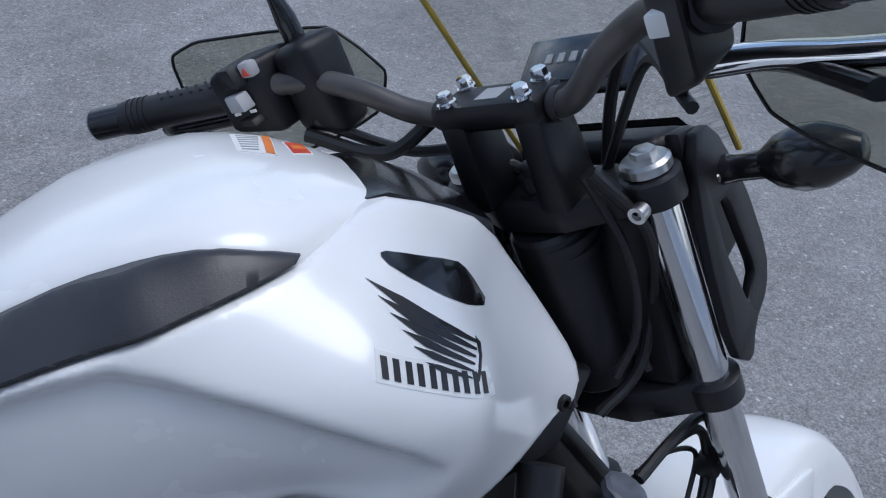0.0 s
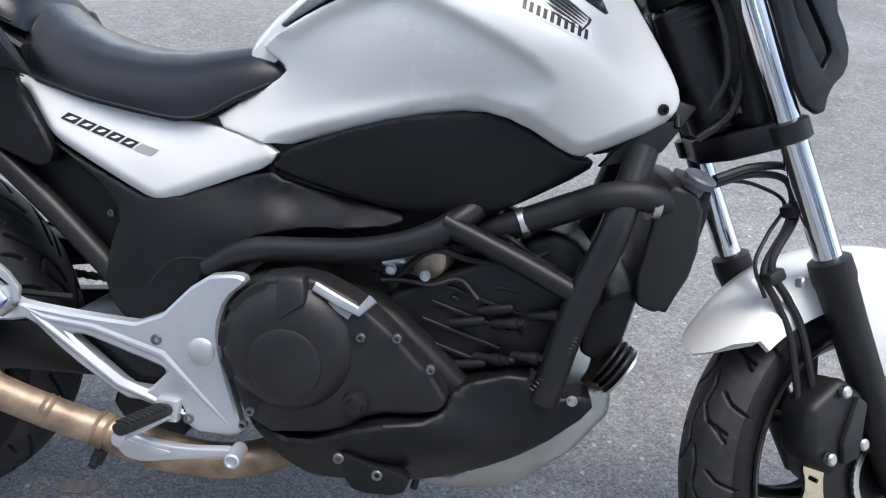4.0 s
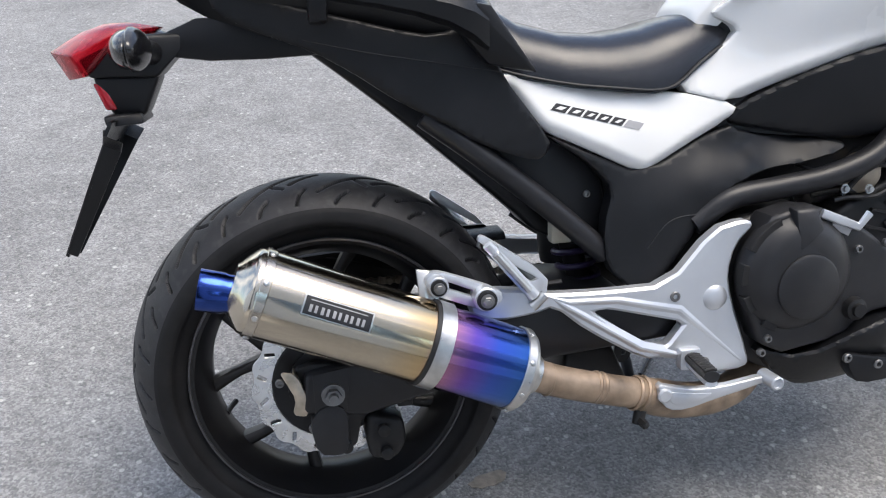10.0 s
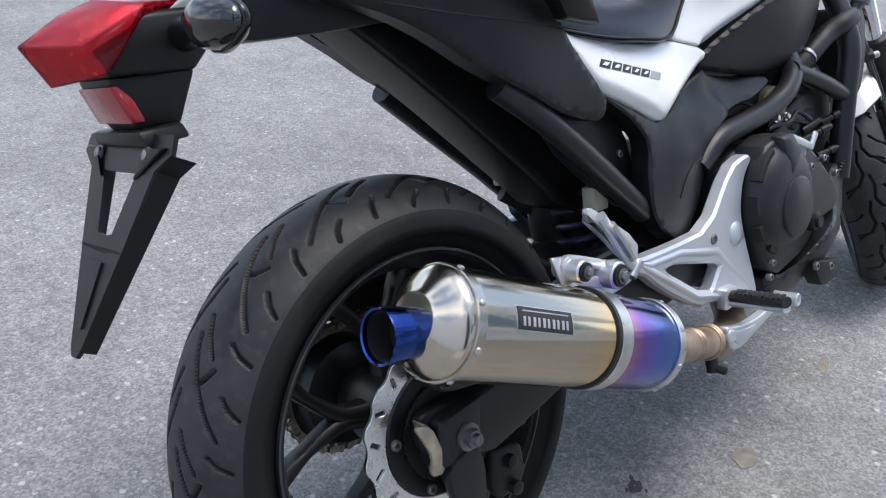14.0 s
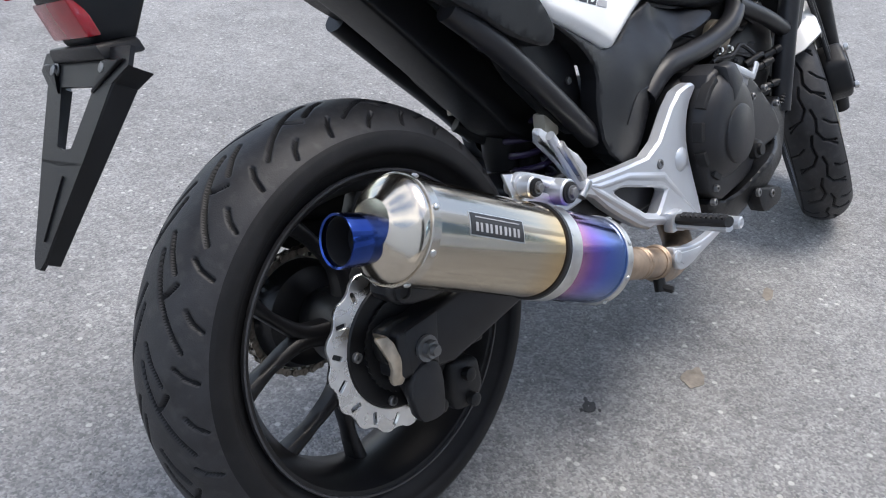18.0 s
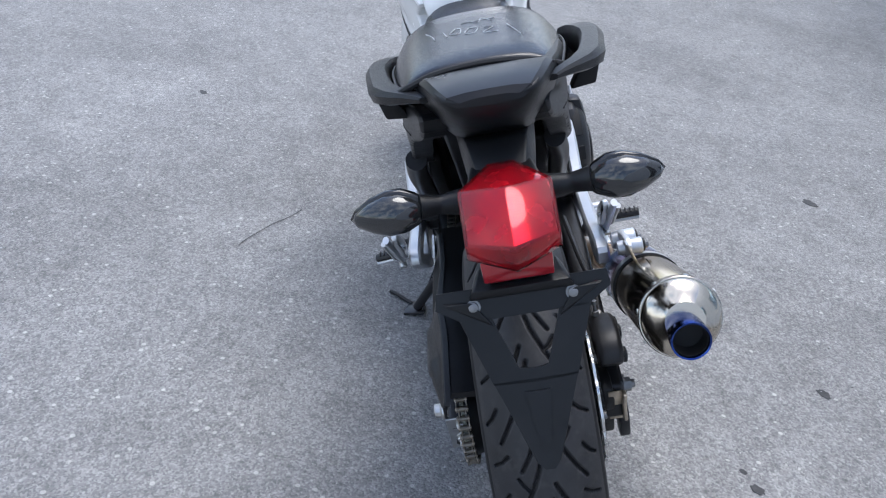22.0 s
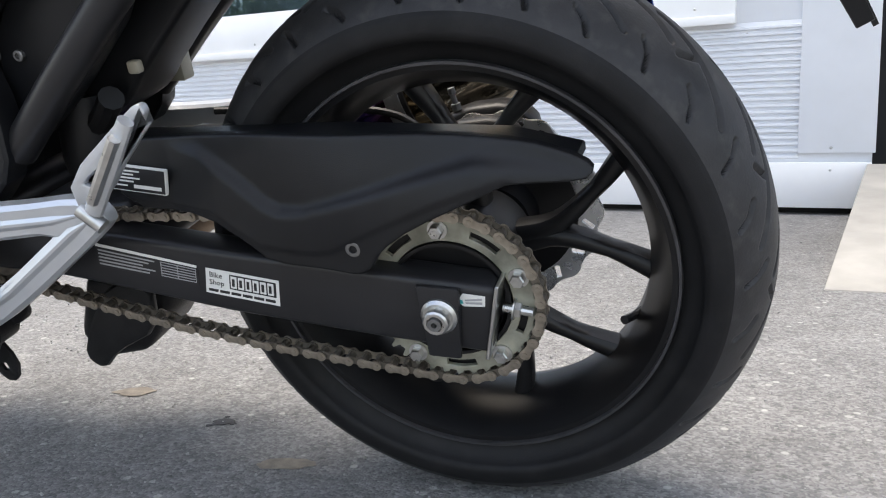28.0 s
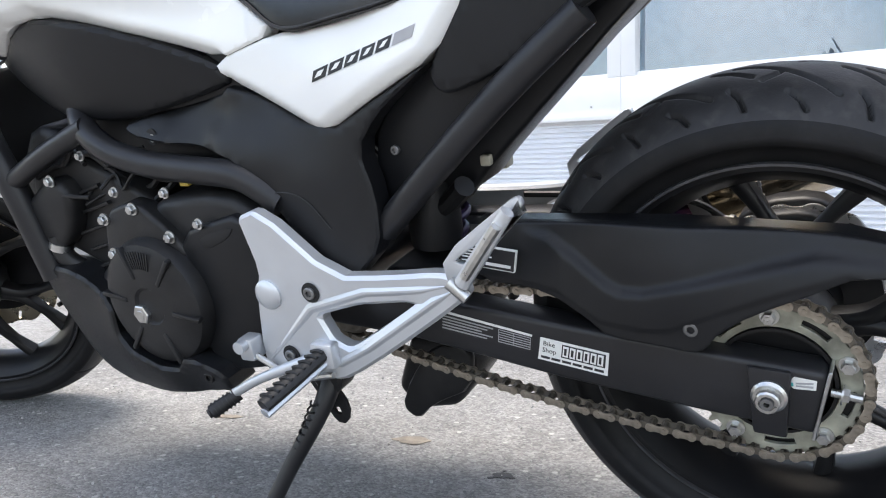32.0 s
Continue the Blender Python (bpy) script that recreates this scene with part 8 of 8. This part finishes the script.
# headlamp cowl
cowl_out = [(0.06, 0.03), (0.10, 0.025), (0.134, -0.06), (0.145, -0.15), (0.126, -0.186), (0.085, -0.20), (0.060, -0.232), (0.030, -0.198), (0.034, -0.071)]
cowl_hole = [(0.066, -0.048), (0.094, -0.052), (0.111, -0.15), (0.082, -0.172), (0.066, -0.096)]


def cowl_side(s):
    bm = plate([(a, u) for a, u in cowl_out], s * 0.128 - 0.006, s * 0.128 + 0.006, 0.003, [cowl_hole])
    for v in bm.verts:
        v.co = PIV + SFW * v.co.x + SAX * v.co.z + Vector((0, v.co.y, 0))
    return bm


def inner_cowl():
    return hull([PIV + SFW * a + SAX * u + Vector((0, y, 0)) for y in (-0.086, 0.086) for a, u in ((0.045, 0.0), (0.08, 0.0), (0.08, -0.20), (0.02, -0.232), (-0.012, -0.21), (0.02, -0.03))], 0.01)


head = steered("headlamp", hull([PIV + SFW * a + SAX * u + Vector((0, y * w, 0)) for y in (-1, 1) for a, u, w in ((0.075, 0.02, 0.08), (0.13, 0.01, 0.10), (0.19, -0.08, 0.105), (0.18, -0.17, 0.09), (0.12, -0.19, 0.07), (0.075, -0.15, 0.08))], 0.014, 3), PLASTIC, bike, "black headlamp unit with a side cowl")
steered("lens", hull([PIV + SFW * a + SAX * u + Vector((0, y * w, 0)) for y in (-1, 1) for a, u, w in ((0.15, 0.01, 0.08), (0.20, -0.08, 0.09), (0.19, -0.165, 0.075), (0.17, -0.16, 0.075))], 0.01), BLACKLENS, head)
steered("inner_cowl", inner_cowl(), PLASTIC, head)
for s in SIDES:
    steered("cowl", cowl_side(s), PLASTIC, head, "matt black cowl with an open slot")
    steered("indicator_mount", hull([PIV + SFW * a + SAX * u + Vector((0, s * y, 0)) for a, u in ((0.06, 0.035), (0.095, 0.025), (0.135, -0.04), (0.115, -0.052), (0.055, -0.02)) for y in (0.104, 0.122)], 0.006, 2), PLASTIC, head)
    q0 = PIV + SFW * 0.10 + SAX * -0.028 + Vector((0, s * 0.118, 0))
    ind = steered("front_indicator", tube([q0, q0 + Vector((0.0, s * 0.03, 0)) + SAX * 0.002, q0 + Vector((0.0, s * 0.058, 0)) + SAX * 0.006], [0.017, 0.0125, 0.014], 14), GLOSSK, bike, "black front indicator")
    body = lathe([(0, 0.013), (0.015, 0.024), (0.035, 0.0305), (0.055, 0.029), (0.075, 0.021), (0.088, 0.012), (0.092, 0)], (0, 0, 0), (0, s, 0.12), 20)
    steered("shell", move(body, Matrix.Translation(q0 + Vector((0, s * 0.053, 0)) + SAX * 0.006)), GLOSSK, ind)
    steered("screw", lathe([(0, 0.006), (0.003, 0.0055), (0.003, 0.002)], q0 + Vector((0, s * 0.012, 0)) - SFW * 0.014, -SFW, 14), STEEL, ind)

# front wheel, mudguard, brake
FA = fork_pt(-0.798, 0, 0.028)
FRONT_TREAD = [[(0.05, 0.006), (0.25, 0.012), (0.5, 0.006), (0.7, 0.018), (0.8, 0.05)], [(0.3, 0.03), (0.42, 0.045), (0.5, 0.07)], [(0.75, 0.03), (0.9, 0.05)]]
front_wheel = wheel("front_wheel", FA, 0.306, 0.126, 0.100, TURN, "black cast front wheel with split spokes", FRONT_TREAD, 16, 8)
wavy_disc(0.157, 0.118, 16, -0.072, 0.005, surf("gold_brown_disc", (0.60, 0.52, 0.38), 0.28, 1, 0, 0.1, 30), front_wheel, FA, TURN)
part("disc_carrier", move(lathe([(0.068, 0.05), (0.070, 0.119), (0.074, 0.119), (0.078, 0.05)], (0, 0, 0), (0, -1, 0), 40), TURN @ Matrix.Translation(FA)), RIM, front_wheel)
part("sensor_ring", move(plate([(0.07 * (1 + 0.025 * (k % 2)) * math.cos(2 * math.pi * k / 90), 0.07 * (1 + 0.025 * (k % 2)) * math.sin(2 * math.pi * k / 90)) for k in range(90)], -0.087, -0.084, 0, [[(0.06 * math.cos(2 * math.pi * k / 40), 0.06 * math.sin(2 * math.pi * k / 40)) for k in range(40)]], 0), TURN @ Matrix.Translation(FA)), STEEL, front_wheel)
fcal = steered("front_caliper", hull([FA + Vector((x - 0.05, y, z - 0.015)) for y in (-0.125, -0.06) for x, z in ((-0.155, 0.13), (-0.095, 0.175), (-0.05, 0.15), (-0.055, 0.06), (-0.10, 0.03), (-0.15, 0.06))], 0.014, 3), CAST, bike, "black front brake caliper")
steered("piston_cover", hull([FA + Vector((x - 0.05, y, z - 0.015)) for y in (-0.135, -0.12) for x, z in ((-0.075, 0.15), (-0.055, 0.14), (-0.065, 0.06), (-0.095, 0.05), (-0.10, 0.08))], 0.006), SOFTK, fcal)
for x, z in ((-0.10, 0.155), (-0.06, 0.08), (-0.12, 0.06)):
    steered("bolt", lathe([(0, 0.009), (0.008, 0.009), (0.01, 0.006)], FA + Vector((x - 0.05, -0.128, z - 0.015)), (0, -1, 0), 14), STEEL, fcal)
def sp(a, y, u):
    """Ahead, to the side and up along the steering axis from the top clamp."""
    return PIV + SFW * a + SAX * u + Vector((0, y, 0))


steered("hose", tube([sp(-0.095, -0.07, -0.259), sp(-0.033, -0.075, -0.266), sp(0.030, -0.075, -0.290), sp(0.040, -0.075, -0.33), sp(0.01, -0.075, -0.366), sp(-0.051, -0.075, -0.408), sp(-0.046, -0.08, -0.464), sp(-0.043, -0.085, -0.514), sp(-0.06, -0.09, -0.603), sp(-0.08, -0.095, -0.655)], 0.0062, 9, 8), SOFTK, fcal)
steered("hose", tube([sp(-0.095, -0.06, -0.268), sp(-0.033, -0.068, -0.276), sp(0.020, -0.07, -0.302), sp(0.026, -0.07, -0.335), sp(0.0, -0.07, -0.37), sp(-0.062, -0.07, -0.412), sp(-0.062, -0.075, -0.464), sp(-0.062, -0.08, -0.52), sp(-0.085, -0.085, -0.60), sp(-0.10, -0.09, -0.64)], 0.0055, 9, 8), SOFTK, fcal)
steered("sensor_wire", tube([sp(-0.083, -0.06, -0.265), sp(-0.026, -0.06, -0.293), sp(0.018, -0.06, -0.34), sp(-0.03, -0.062, -0.37), sp(-0.07, -0.065, -0.40), sp(-0.075, -0.07, -0.45)], 0.003, 8, 8), SOFTK, fcal)
for a_, u_ in ((0.018, -0.35), (-0.055, -0.425)):
    steered("hose_clip", hull([sp(a_ + da, y, u_ + du) for da in (-0.016, 0.016) for du in (-0.010, 0.010) for y in (-0.088, -0.06)], 0.006), SOFTK, fcal)
steered("clip_bolt", lathe([(0, 0.008), (0.01, 0.008), (0.012, 0.005)], sp(-0.028, -0.09, -0.445), (0.2, -1, 0), 12), STEEL, fcal)


def mudguard():
    """A white mudguard: a high arc over the tyre with deep cheeks at the fork and a pointed rear edge."""
    rings = []
    for k in range(33):
        t = k / 32
        half = 0.084 - 0.010 * abs(t - 0.45)
        mid = 14 + 136 * t
        drop = float(np.interp(mid, (14, 45, 62, 80, 104, 124, 150), (0.035, 0.055, 0.075, 0.125, 0.125, 0.075, 0.050)))
        ring = []
        for y, d in ((-1, drop), (-1, drop * 0.55), (-0.95, 0.024), (-0.74, 0.008), (-0.4, 0.002), (0, 0), (0.4, 0.002), (0.74, 0.008), (0.95, 0.024), (1, drop * 0.55), (1, drop)):
            a = radians(14 + (137 - 9 * y * y) * t)
            ring.append(FA + Vector(((0.357 - d) * math.cos(a), y * half, (0.357 - d) * math.sin(a))))
        for y, d in ((0.96, drop), (0.96, drop * 0.55), (0.89, 0.027), (0.4, 0.006), (0, 0.004), (-0.4, 0.006), (-0.89, 0.027), (-0.96, drop * 0.55), (-0.96, drop)):
            a = radians(14 + (137 - 9 * y * y) * t)
            ring.append(FA + Vector(((0.357 - d) * math.cos(a), y * half, (0.357 - d) * math.sin(a))))
        rings.append(ring)
    return loft(rings)


mg = steered("mudguard", mudguard(), WHITE, bike, "pearl white front mudguard", 50)
for s in SIDES:
    cheek = hull([FA + Vector((x, y, z)) for y in (s * 0.078, s * 0.090) for x, z in ((-0.10, 0.30), (0.06, 0.30), (0.05, 0.22), (0.0, 0.15), (-0.04, 0.16), (-0.09, 0.23))], 0.008)
    steered("cheek", cheek, WHITE, mg)
    # near-black patch painted as the shade in the cheek's slot
    steered("cheek_slot_shade", hull([FA + Vector((x, y, z)) for y in (s * 0.089, s * 0.092) for x, z in ((0.0, 0.275), (0.035, 0.265), (0.005, 0.19))], 0.002), DARK, mg)
